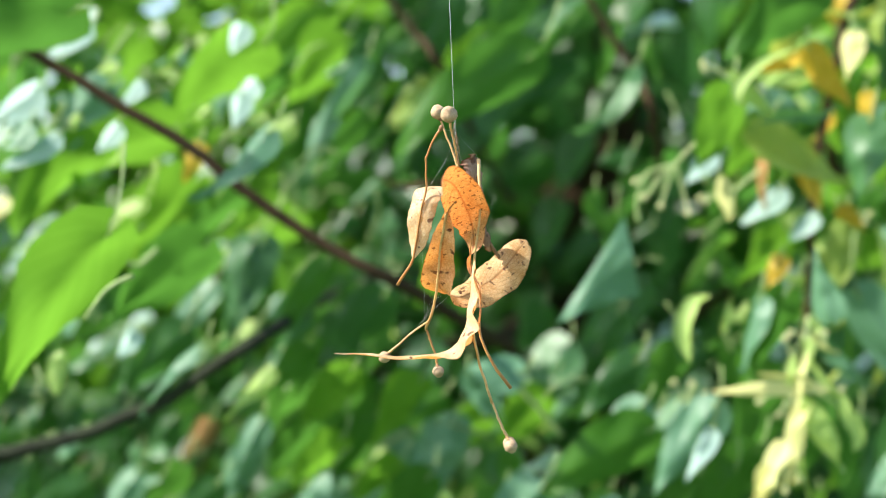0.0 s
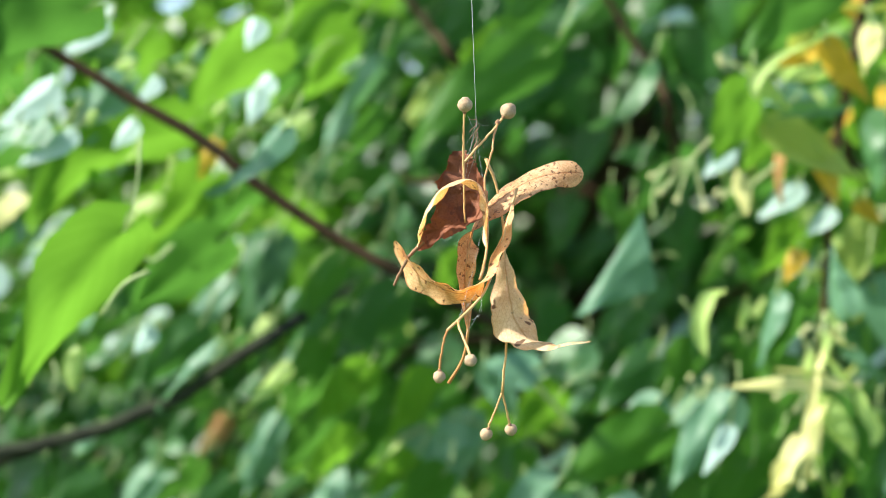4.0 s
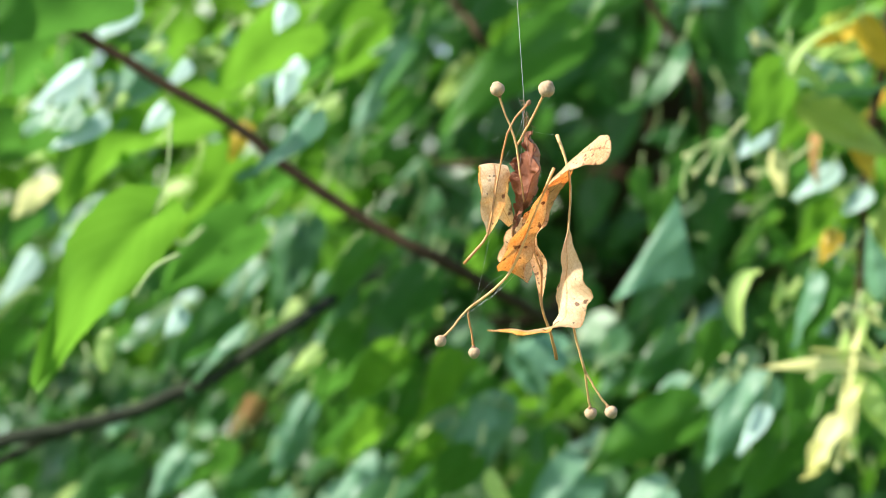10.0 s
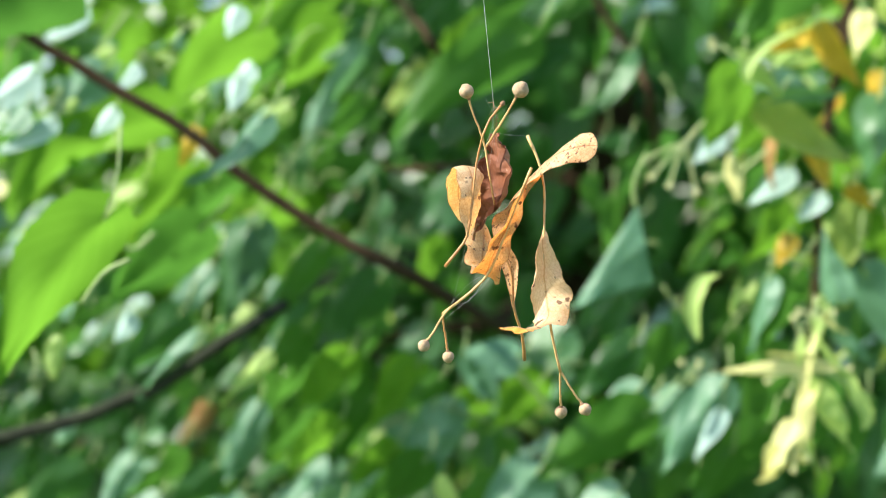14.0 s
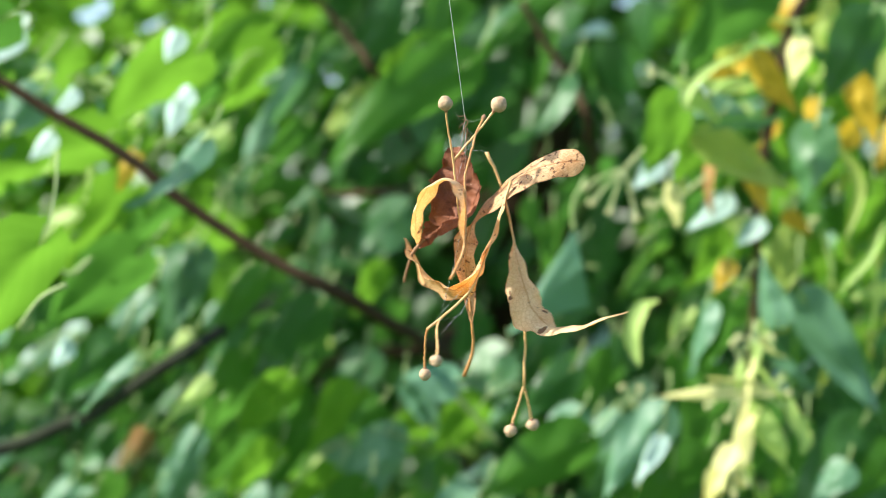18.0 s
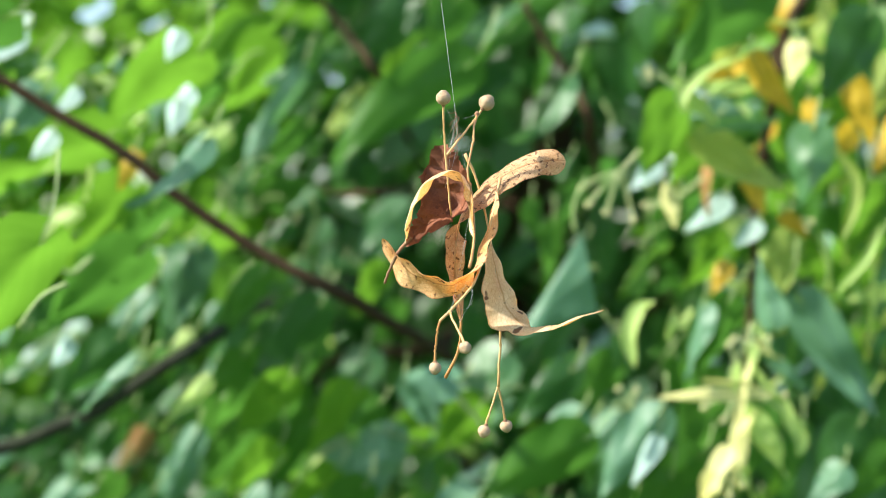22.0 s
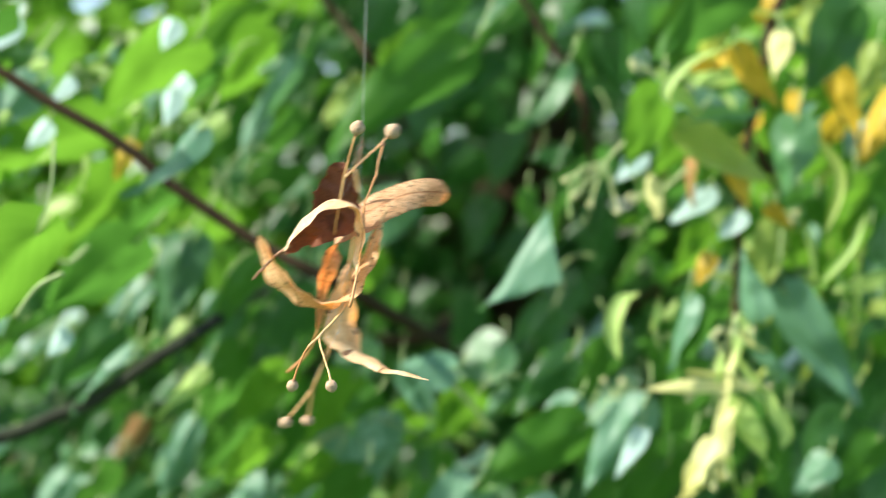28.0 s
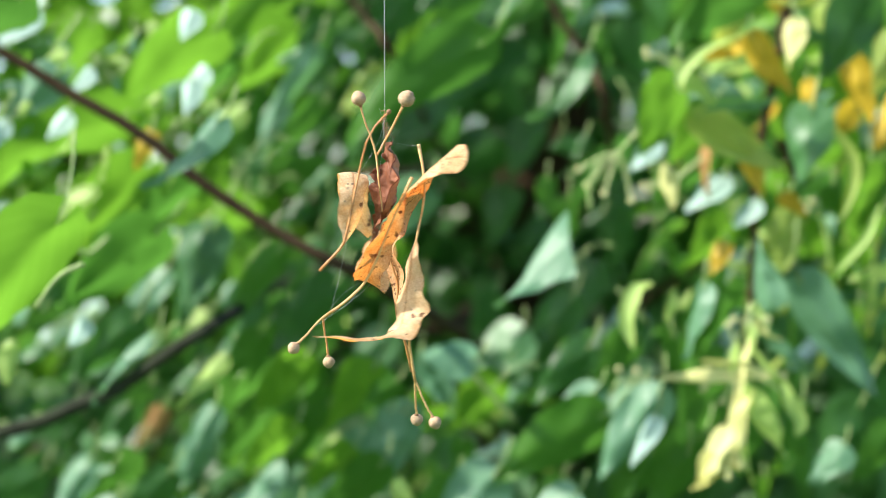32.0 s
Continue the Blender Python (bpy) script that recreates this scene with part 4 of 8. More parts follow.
hang((0.1363, 1.5238), (0.1342, 1.4703), 1.30, 0.0195, "green", -25, 0.3, 0, 0.15, "h")
hang((0.0844, 1.4487), (0.0653, 1.4056), 1.40, 0.0287, "dark", -13, 0.3, 0, 0.15, "h")
hang((0.1232, 1.4136), (0.0908, 1.3766), 1.35, 0.0277, "dark", -13, 0.3, 0, 0.15, "h")
hang((0.1248, 1.3986), (0.0852, 1.3609), 1.05, 0.0258, "soft", 15, 0.45, 0, 0.15, "h")
hang((0.1530, 1.3947), (0.1217, 1.3618), 1.07, 0.0219, "soft", 25, 0.45, 0, 0.15, "h")
hang((0.1272, 1.3835), (0.0630, 1.3410), 1.04, 0.0398, "green", -20, 0.25, 0.05, 0.15, "h")
hang((-0.3727, 1.4500), (-0.3871, 1.4088), 1.56, 0.0155, "green", -13.2692, 0.5, 0.0152354, 0.0766976, "b")
hang((-0.2125, 1.4509), (-0.2401, 1.4318), 1.45, 0.0081, "soft", 58.4023, 0.45, 0.00695436, 0.296501, "h")
hang((-0.3917, 1.2633), (-0.4174, 1.2665), 1.49, 0.0128, "dark", 18.9703, 0.5, 0.0642388, 0.368439, "b")
hang((-0.1151, 1.4458), (-0.1303, 1.4368), 1.29, 0.0070, "dark", 21.137, 0.5, -0.0191514, 0.250659, "h")
hang((-0.2696, 1.3222), (-0.2801, 1.2975), 1.47, 0.0188, "pale", 43.2236, 0.5, 0.10692, 0.396396, "h")
hang((-0.1503, 1.5525), (-0.1712, 1.5217), 1.53, 0.0094, "lime", 29.3383, 0.5, -0.0645128, 0.0253842, "b")
hang((-0.3552, 1.3618), (-0.3889, 1.3529), 1.25, 0.0101, "dark", 12.1247, 0.5, 0.0784904, 0.151122, "h")
hang((-0.1902, 1.3043), (-0.2124, 1.2877), 1.32, 0.0181, "soft", 18.8485, 0.45, 0.0299288, 0.0125511, "h")
hang((-0.0199, 1.5558), (-0.0482, 1.5466), 1.26, 0.0095, "green", -3.45732, 0.5, -0.0369746, 0.347957, "b")
hang((-0.1613, 1.4329), (-0.1848, 1.4113), 1.40, 0.0184, "lime", 25.7798, 0.5, 0.0660934, 0.0950542, "h")
hang((-0.2139, 1.5668), (-0.2391, 1.5602), 1.21, 0.0117, "bright", -27.6051, 0.5, 0.0396542, 0.0240322, "h")
hang((-0.2360, 1.3975), (-0.2609, 1.3780), 1.40, 0.0095, "soft", 44.4688, 0.45, 0.136452, 0.00850103, "h")
hang((-0.3057, 1.4935), (-0.3240, 1.4855), 1.31, 0.0159, "green", -5.31745, 0.5, -0.118538, 0.325223, "h")
hang((-0.2965, 1.5912), (-0.3188, 1.5902), 1.37, 0.0081, "bright", -25.5483, 0.5, -0.119447, 0.128786, "h")
hang((-0.1375, 1.5854), (-0.1508, 1.5741), 1.31, 0.0125, "soft", 54.3503, 0.45, -0.139827, 0.383032, "h")
hang((-0.1010, 1.3130), (-0.1237, 1.2785), 1.53, 0.0113, "soft", 19.2767, 0.45, 0.0357996, 0.235792, "b")
hang((-0.2700, 1.3681), (-0.2849, 1.3485), 1.21, 0.0116, "soft", 35.6633, 0.45, -0.0901287, 0.190941, "b")
hang((-0.2122, 1.2486), (-0.2233, 1.2330), 1.50, 0.0127, "green", -6.29964, 0.5, 0.13901, 0.217544, "h")
hang((-0.0695, 1.3201), (-0.0847, 1.3074), 1.40, 0.0166, "bright", -38.0383, 0.5, 0.115068, 0.171955, "h")
hang((-0.3717, 1.3868), (-0.3929, 1.3728), 1.21, 0.0077, "green", -11.5751, 0.5, -0.134026, 0.365234, "h")
hang((-0.3208, 1.5890), (-0.3579, 1.5726), 1.56, 0.0082, "bright", -40.0197, 0.5, -0.078163, 0.109504, "h")
hang((-0.0870, 1.6894), (-0.1171, 1.6697), 1.45, 0.0094, "dark", 9.9918, 0.5, -0.134708, 0.129246, "h")
hang((-0.0626, 1.3731), (-0.0791, 1.3789), 1.23, 0.0152, "bright", -30.447, 0.5, -0.0552311, 0.125832, "h")
hang((-0.2570, 1.5203), (-0.2808, 1.5150), 1.33, 0.0079, "bright", -39.9061, 0.5, 0.0166578, 0.286417, "b")
hang((-0.0842, 1.4524), (-0.0973, 1.4320), 1.22, 0.0124, "dark", 19.1634, 0.5, -0.134081, 0.250978, "h")
hang((-0.2394, 1.3980), (-0.2465, 1.3834), 1.31, 0.0081, "dark", 11.7476, 0.5, 0.0909412, 0.0897764, "h")
hang((-0.0650, 1.2755), (-0.0687, 1.2332), 1.48, 0.0078, "green", -1.52345, 0.5, 0.0694582, 0.339917, "b")
hang((-0.1501, 1.3748), (-0.1696, 1.3443), 1.39, 0.0152, "lime", 20.8993, 0.5, -0.0333979, 0.210883, "h")
hang((-0.1533, 1.5268), (-0.1734, 1.5120), 1.39, 0.0072, "bright", -25.5913, 0.5, -0.0646516, 0.119753, "h")
hang((-0.4275, 1.3571), (-0.4495, 1.3359), 1.42, 0.0091, "pale", 22.4978, 0.5, 0.0159959, 0.220047, "h")
hang((-0.0849, 1.5860), (-0.1002, 1.5620), 1.44, 0.0094, "green", -1.53088, 0.5, 0.0169916, 0.386526, "b")
hang((-0.2174, 1.2765), (-0.2147, 1.2402), 1.37, 0.0182, "dark", 11.2101, 0.5, 0.0239475, 0.369573, "b")
hang((-0.4157, 1.5190), (-0.4249, 1.4973), 1.58, 0.0170, "soft", 44.3234, 0.45, 0.107432, 0.0545139, "h")
hang((-0.4025, 1.4650), (-0.4341, 1.4393), 1.51, 0.0140, "green", -8.21537, 0.5, 0.106588, 0.23809, "h")
hang((-0.0565, 1.5555), (-0.0874, 1.5375), 1.39, 0.0089, "pale", 41.5951, 0.5, -0.0244749, 0.279021, "h")
hang((-0.2074, 1.3512), (-0.2226, 1.3484), 1.23, 0.0167, "pale", 43.6889, 0.5, 0.0849345, 0.35274, "h")
hang((-0.2186, 1.5833), (-0.2424, 1.5647), 1.30, 0.0080, "green", -2.74569, 0.5, 0.0827403, 0.0549919, "h")
hang((-0.0568, 1.5846), (-0.0719, 1.5674), 1.52, 0.0076, "dark", -0.0508115, 0.5, -0.0707473, 0.3655, "h")
hang((-0.2597, 1.4447), (-0.2692, 1.4322), 1.28, 0.0112, "green", -10.3724, 0.5, 0.136601, 0.156368, "h")
hang((-0.4285, 1.5793), (-0.4495, 1.5727), 1.56, 0.0197, "soft", 19.8453, 0.45, 0.132386, 0.149689, "h")
hang((-0.1000, 1.5542), (-0.1310, 1.5516), 1.25, 0.0115, "dark", 9.34702, 0.5, -0.0443527, 0.287237, "h")
hang((-0.1675, 1.3698), (-0.1823, 1.3532), 1.46, 0.0184, "green", -21.9217, 0.5, 0.129553, 0.0565537, "h")
hang((-0.1458, 1.4182), (-0.1613, 1.3955), 1.27, 0.0090, "dark", -1.28509, 0.5, 0.0647506, 0.301792, "b")
hang((-0.2795, 1.5739), (-0.2883, 1.5582), 1.39, 0.0075, "soft", 28.5634, 0.45, 0.0586338, 0.205888, "h")
hang((-0.0352, 1.4955), (-0.0623, 1.4822), 1.47, 0.0144, "dark", 11.109, 0.5, 0.122984, 0.0448371, "h")
hang((-0.1988, 1.3985), (-0.2276, 1.3742), 1.44, 0.0162, "dark", 0.661779, 0.5, -0.0304742, 0.0774554, "h")
hang((-0.1871, 1.5985), (-0.2026, 1.5788), 1.36, 0.0114, "bright", -22.6372, 0.5, -0.0552158, 0.362466, "h")
hang((-0.1438, 1.3004), (-0.1771, 1.3029), 1.21, 0.0127, "soft", 24.5243, 0.45, 0.040212, 0.0429931, "h")
hang((-0.2528, 1.4595), (-0.2725, 1.4451), 1.57, 0.0187, "bright", -19.3317, 0.5, -0.116528, 0.113301, "h")
hang((-0.3911, 1.3434), (-0.4142, 1.3095), 1.45, 0.0063, "pale", 32.6488, 0.5, -0.000420536, 0.00756005, "h")
hang((-0.2625, 1.3372), (-0.2784, 1.3320), 1.23, 0.0055, "green", -0.146585, 0.5, 0.149357, 0.0820332, "h")
hang((-0.0669, 1.5006), (-0.0731, 1.4777), 1.36, 0.0159, "pale", 41.1313, 0.5, 0.0617507, 0.156598, "b")
hang((-0.1449, 1.4556), (-0.1612, 1.4393), 1.48, 0.0125, "soft", 36.9186, 0.45, -0.0133872, 0.0148961, "h")
hang((-0.2387, 1.5252), (-0.2595, 1.5082), 1.20, 0.0075, "green", -19.7751, 0.5, 0.0849541, 0.0573909, "b")
hang((-0.1837, 1.6062), (-0.1953, 1.5917), 1.24, 0.0054, "bright", -38.7942, 0.5, -0.00291746, 0.0238871, "h")
hang((-0.2554, 1.5506), (-0.2836, 1.5335), 1.36, 0.0062, "bright", -33.0848, 0.5, -0.142001, 0.386211, "h")
hang((-0.2893, 1.5190), (-0.2996, 1.5040), 1.22, 0.0065, "green", -6.80809, 0.5, -0.0674733, 0.315136, "b")
hang((-0.1089, 1.2561), (-0.1232, 1.2355), 1.53, 0.0101, "bright", -27.2724, 0.5, -0.0465783, 0.0374864, "b")
hang((-0.0204, 1.4427), (-0.0340, 1.4356), 1.22, 0.0054, "dark", 13.3578, 0.5, 0.12009, 0.0802754, "b")
hang((-0.2738, 1.4843), (-0.3057, 1.4645), 1.32, 0.0059, "green", -9.82669, 0.5, 0.133962, 0.0351118, "h")
hang((-0.3907, 1.5127), (-0.3964, 1.4802), 1.53, 0.0122, "soft", 58.2252, 0.45, -0.0342408, 0.37506, "h")
hang((-0.0422, 1.5319), (-0.0567, 1.5152), 1.39, 0.0161, "pale", 26.7364, 0.5, -0.0990771, 0.288252, "b")
hang((-0.0296, 1.6593), (-0.0637, 1.6540), 1.33, 0.0138, "dark", 12.0171, 0.5, 0.0904033, 0.022577, "h")
hang((-0.2229, 1.3208), (-0.2583, 1.3080), 1.28, 0.0053, "soft", 54.3439, 0.45, 0.124712, 0.135388, "h")
hang((-0.3964, 1.6577), (-0.4173, 1.6474), 1.43, 0.0147, "green", -24.7086, 0.5, -0.0810226, 0.3869, "h")
hang((-0.0637, 1.4714), (-0.0835, 1.4572), 1.22, 0.0122, "green", -4.84265, 0.5, 0.0294452, 0.343553, "h")
hang((-0.3121, 1.3268), (-0.3164, 1.3099), 1.24, 0.0132, "dark", 9.13959, 0.5, 0.0505526, 0.279791, "b")
hang((-0.1751, 1.4972), (-0.1980, 1.4919), 1.38, 0.0181, "lime", 24.4852, 0.5, -0.114925, 0.00302198, "h")
hang((-0.1218, 1.6505), (-0.1489, 1.6446), 1.37, 0.0152, "green", -8.78975, 0.5, 0.0317608, 0.0856668, "h")
hang((-0.0742, 1.6518), (-0.0973, 1.6403), 1.33, 0.0086, "pale", 38.7384, 0.5, -0.0879199, 0.0874938, "b")
hang((-0.0424, 1.4552), (-0.0846, 1.4613), 1.51, 0.0132, "dark", 7.17453, 0.5, 0.149191, 0.368122, "h")
hang((-0.0280, 1.6793), (-0.0377, 1.6467), 1.41, 0.0097, "dark", 12.9813, 0.5, -0.137831, 0.298074, "h")
hang((-0.2115, 1.6615), (-0.2366, 1.6406), 1.32, 0.0067, "bright", -32.723, 0.5, -0.126733, 0.0612846, "h")
hang((-0.0234, 1.2396), (-0.0459, 1.2010), 1.58, 0.0130, "green", -13.1475, 0.5, 0.149573, 0.0890454, "h")
hang((-0.2695, 1.4914), (-0.2918, 1.4693), 1.20, 0.0142, "green", -21.713, 0.5, 0.00925896, 0.214334, "h")
hang((-0.0351, 1.7105), (-0.0772, 1.6932), 1.59, 0.0185, "dark", -2.12191, 0.5, -0.0944882, 0.00527519, "b")
hang((-0.0543, 1.3195), (-0.0760, 1.2996), 1.49, 0.0132, "lime", 23.4883, 0.5, -0.141197, 0.014926, "h")
hang((-0.0522, 1.3265), (-0.0957, 1.3232), 1.54, 0.0172, "green", -14.6893, 0.5, 0.0751726, 0.134978, "h")
hang((-0.3168, 1.6167), (-0.3457, 1.6174), 1.41, 0.0120, "bright", -24.1337, 0.5, 0.108062, 0.390984, "b")
hang((-0.3161, 1.4059), (-0.3385, 1.3961), 1.60, 0.0170, "bright", -29.3233, 0.5, -0.0275563, 0.140761, "b")
hang((-0.3077, 1.5769), (-0.3423, 1.5586), 1.36, 0.0124, "bright", -21.7233, 0.5, 0.0982803, 0.37253, "h")
hang((-0.4480, 1.4389), (-0.4764, 1.4272), 1.48, 0.0101, "lime", 37.7906, 0.5, -0.119263, 0.267477, "h")
hang((-0.4605, 1.4782), (-0.4820, 1.4676), 1.53, 0.0119, "bright", -35.0951, 0.5, -0.0687337, 0.379965, "h")
hang((-0.2920, 1.5197), (-0.3038, 1.5071), 1.37, 0.0111, "bright", -20.5158, 0.5, -0.00143905, 0.382715, "h")
hang((-0.1552, 1.6560), (-0.1834, 1.6335), 1.58, 0.0108, "lime", 16.7345, 0.5, -0.0697131, 0.193137, "h")
hang((-0.2801, 1.4539), (-0.2953, 1.4403), 1.26, 0.0167, "soft", 60.2746, 0.45, -0.0966265, 0.397127, "b")
hang((-0.1421, 1.6131), (-0.1532, 1.5979), 1.25, 0.0129, "bright", -39.3314, 0.5, 0.00721263, 0.0608082, "h")
hang((-0.2403, 1.6260), (-0.2513, 1.6108), 1.24, 0.0054, "soft", 20.7547, 0.45, -0.0614906, 0.153435, "h")
hang((-0.0373, 1.6821), (-0.0682, 1.6570), 1.39, 0.0184, "green", -7.41471, 0.5, -0.0560185, 0.00853695, "h")
hang((-0.2118, 1.3202), (-0.2415, 1.3108), 1.42, 0.0121, "dark", 8.05718, 0.5, 0.0103308, 0.333191, "h")
hang((-0.1032, 1.5558), (-0.1342, 1.5365), 1.28, 0.0085, "dark", -1.6734, 0.5, 0.143512, 0.163717, "h")
hang((-0.4052, 1.6922), (-0.4288, 1.6625), 1.47, 0.0200, "lime", 28.1308, 0.5, 0.079811, 0.0370115, "b")
hang((-0.2843, 1.4380), (-0.2952, 1.4169), 1.34, 0.0096, "green", -9.97408, 0.5, 0.14415, 0.37446, "h")
hang((-0.2891, 1.2875), (-0.3041, 1.2745), 1.29, 0.0127, "soft", 64.7719, 0.45, 0.0686552, 0.0994485, "b")
hang((-0.0239, 1.4938), (-0.0524, 1.4988), 1.38, 0.0126, "dark", 12.445, 0.5, -0.129216, 0.170192, "h")
hang((-0.4129, 1.3210), (-0.4132, 1.2988), 1.41, 0.0068, "dark", -1.6163, 0.5, -0.0017779, 0.0470522, "b")
hang((-0.1390, 1.5347), (-0.1535, 1.5118), 1.47, 0.0189, "bright", -40.3945, 0.5, -0.00146851, 0.129347, "h")
hang((-0.2720, 1.4263), (-0.3073, 1.4127), 1.37, 0.0084, "soft", 24.843, 0.45, -0.14148, 0.29329, "h")
hang((-0.2006, 1.3767), (-0.2195, 1.3579), 1.35, 0.0169, "green", -13.1162, 0.5, 0.11709, 0.114703, "h")
hang((-0.3713, 1.6105), (-0.3881, 1.5901), 1.35, 0.0159, "lime", 27.2554, 0.5, 0.145697, 0.189066, "h")
hang((-0.2801, 1.4679), (-0.3104, 1.4565), 1.46, 0.0100, "soft", 52.2828, 0.45, 0.113312, 0.025748, "h")
hang((-0.3585, 1.6632), (-0.3827, 1.6386), 1.24, 0.0126, "bright", -26.4989, 0.5, 0.0432526, 0.352627, "h")
hang((-0.0545, 1.5931), (-0.0541, 1.5765), 1.30, 0.0116, "dark", 17.7256, 0.5, -0.0960039, 0.328343, "b")
hang((-0.3009, 1.2773), (-0.3160, 1.2618), 1.34, 0.0128, "pale", 34.7007, 0.5, 0.024578, 0.14577, "h")
hang((-0.2960, 1.3229), (-0.3241, 1.2985), 1.37, 0.0064, "pale", 27.8023, 0.5, -0.0918273, 0.34855, "h")
hang((-0.3451, 1.6398), (-0.3560, 1.6240), 1.36, 0.0175, "bright", -37.7012, 0.5, -0.094059, 0.0150848, "b")
hang((-0.3163, 1.3191), (-0.3300, 1.3021), 1.34, 0.0091, "dark", -1.6787, 0.5, 0.139718, 0.292896, "h")
hang((-0.3132, 1.4992), (-0.3320, 1.4896), 1.29, 0.0139, "soft", 48.5404, 0.45, 0.0328075, 0.0703042, "b")
hang((-0.1984, 1.5068), (-0.2224, 1.4809), 1.54, 0.0180, "soft", 39.5082, 0.45, 0.0236978, 0.107389, "b")
hang((-0.1419, 1.5920), (-0.1620, 1.5771), 1.39, 0.0190, "bright", -38.5319, 0.5, 0.065064, 0.135549, "h")
hang((-0.1828, 1.6392), (-0.1958, 1.6050), 1.38, 0.0170, "soft", 39.6345, 0.45, 0.024843, 0.329543, "h")
hang((-0.1786, 1.3817), (-0.2052, 1.3626), 1.47, 0.0143, "pale", 27.2137, 0.5, -0.0529674, 0.164064, "h")
hang((-0.0432, 1.5066), (-0.0591, 1.4827), 1.43, 0.0154, "pale", 29.6382, 0.5, -0.117119, 0.221579, "h")
hang((-0.0471, 1.4792), (-0.0620, 1.4631), 1.43, 0.0115, "pale", 22.6726, 0.5, -0.133559, 0.192907, "h")
hang((-0.3666, 1.4027), (-0.3658, 1.3833), 1.41, 0.0175, "dark", 6.93274, 0.5, -0.130177, 0.110543, "h")
hang((-0.3298, 1.5753), (-0.3538, 1.5445), 1.37, 0.0119, "green", -18.4432, 0.5, 0.138763, 0.0744333, "h")
hang((-0.1593, 1.5866), (-0.1861, 1.5598), 1.48, 0.0075, "bright", -24.2371, 0.5, -0.0823891, 0.182823, "h")
hang((-0.3383, 1.3419), (-0.3379, 1.3214), 1.60, 0.0141, "green", -21.6746, 0.5, 0.119966, 0.176447, "b")
hang((-0.2458, 1.3816), (-0.2699, 1.3433), 1.56, 0.0105, "dark", 0.845498, 0.5, -0.140558, 0.172557, "h")
hang((-0.3653, 1.3555), (-0.3969, 1.3364), 1.48, 0.0090, "pale", 36.1061, 0.5, -0.0728872, 0.251296, "h")
hang((-0.3644, 1.6264), (-0.3873, 1.6070), 1.47, 0.0137, "lime", 30.0946, 0.5, -0.101651, 0.0547144, "h")
hang((-0.0622, 1.6352), (-0.0822, 1.6083), 1.48, 0.0134, "dark", 10.8221, 0.5, 0.0489736, 0.177081, "h")
hang((-0.1446, 1.6979), (-0.1707, 1.6744), 1.49, 0.0109, "bright", -22.1438, 0.5, -0.0414573, 0.0177091, "h")
hang((-0.2800, 1.3373), (-0.3123, 1.3117), 1.45, 0.0160, "dark", 8.02759, 0.5, -0.0790199, 0.00230665, "h")
hang((-0.3121, 1.5096), (-0.3339, 1.4981), 1.30, 0.0136, "lime", 17.4144, 0.5, -0.0281795, 0.235374, "h")
hang((-0.3396, 1.4465), (-0.3634, 1.4259), 1.35, 0.0183, "bright", -20.5478, 0.5, -0.0872617, 0.234488, "h")
hang((-0.0948, 1.6116), (-0.1179, 1.6169), 1.41, 0.0078, "dark", 4.7123, 0.5, 0.00656975, 0.0903764, "h")
hang((-0.4127, 1.4726), (-0.4320, 1.4384), 1.51, 0.0169, "bright", -42.4913, 0.5, -0.143092, 0.248599, "h")
hang((-0.1264, 1.3264), (-0.1376, 1.3135), 1.32, 0.0114, "bright", -35.3747, 0.5, -0.110178, 0.250291, "h")
hang((-0.2311, 1.4206), (-0.2500, 1.3906), 1.23, 0.0073, "dark", 15.6202, 0.5, 0.00926541, 0.307571, "h")
hang((-0.1740, 1.6595), (-0.1984, 1.6411), 1.47, 0.0070, "bright", -19.8459, 0.5, -0.0234866, 0.284375, "b")
hang((-0.2593, 1.5427), (-0.2788, 1.5261), 1.45, 0.0127, "bright", -23.3321, 0.5, 0.0743298, 0.0822325, "h")
hang((-0.1467, 1.3793), (-0.1686, 1.3647), 1.30, 0.0060, "dark", 11.6136, 0.5, 0.0333287, 0.0965914, "h")
hang((-0.2926, 1.4101), (-0.3185, 1.4012), 1.37, 0.0113, "pale", 34.4239, 0.5, -0.0368595, 0.327605, "h")
hang((-0.1369, 1.3520), (-0.1567, 1.3139), 1.55, 0.0084, "green", -5.85835, 0.5, -0.140705, 0.16532, "h")
hang((-0.1739, 1.5159), (-0.1977, 1.5067), 1.37, 0.0122, "bright", -37.9978, 0.5, -0.0314947, 0.258428, "h")
hang((-0.0421, 1.5952), (-0.0570, 1.5764), 1.29, 0.0066, "green", -2.03379, 0.5, 0.0147895, 0.0514605, "b")
hang((-0.2485, 1.6256), (-0.2740, 1.6039), 1.40, 0.0141, "green", -9.34527, 0.5, 0.00418798, 0.0116016, "h")
hang((-0.1773, 1.5397), (-0.1961, 1.5297), 1.36, 0.0082, "soft", 57.728, 0.45, 0.1116, 0.133563, "h")
hang((-0.3116, 1.5623), (-0.3463, 1.5434), 1.49, 0.0091, "green", -24.9584, 0.5, 0.0433438, 0.326452, "h")
hang((-0.0354, 1.3765), (-0.0561, 1.3509), 1.29, 0.0095, "lime", 19.9994, 0.5, 0.0376242, 0.312506, "b")
hang((-0.2839, 1.6845), (-0.3081, 1.6743), 1.58, 0.0108, "soft", 25.0254, 0.45, 0.126778, 0.124459, "h")
hang((-0.4187, 1.2888), (-0.4514, 1.2713), 1.50, 0.0096, "dark", 12.1973, 0.5, -0.113335, 0.069293, "h")
hang((-0.2964, 1.6191), (-0.2997, 1.6009), 1.44, 0.0167, "green", -23.2974, 0.5, 0.11756, 0.222405, "h")
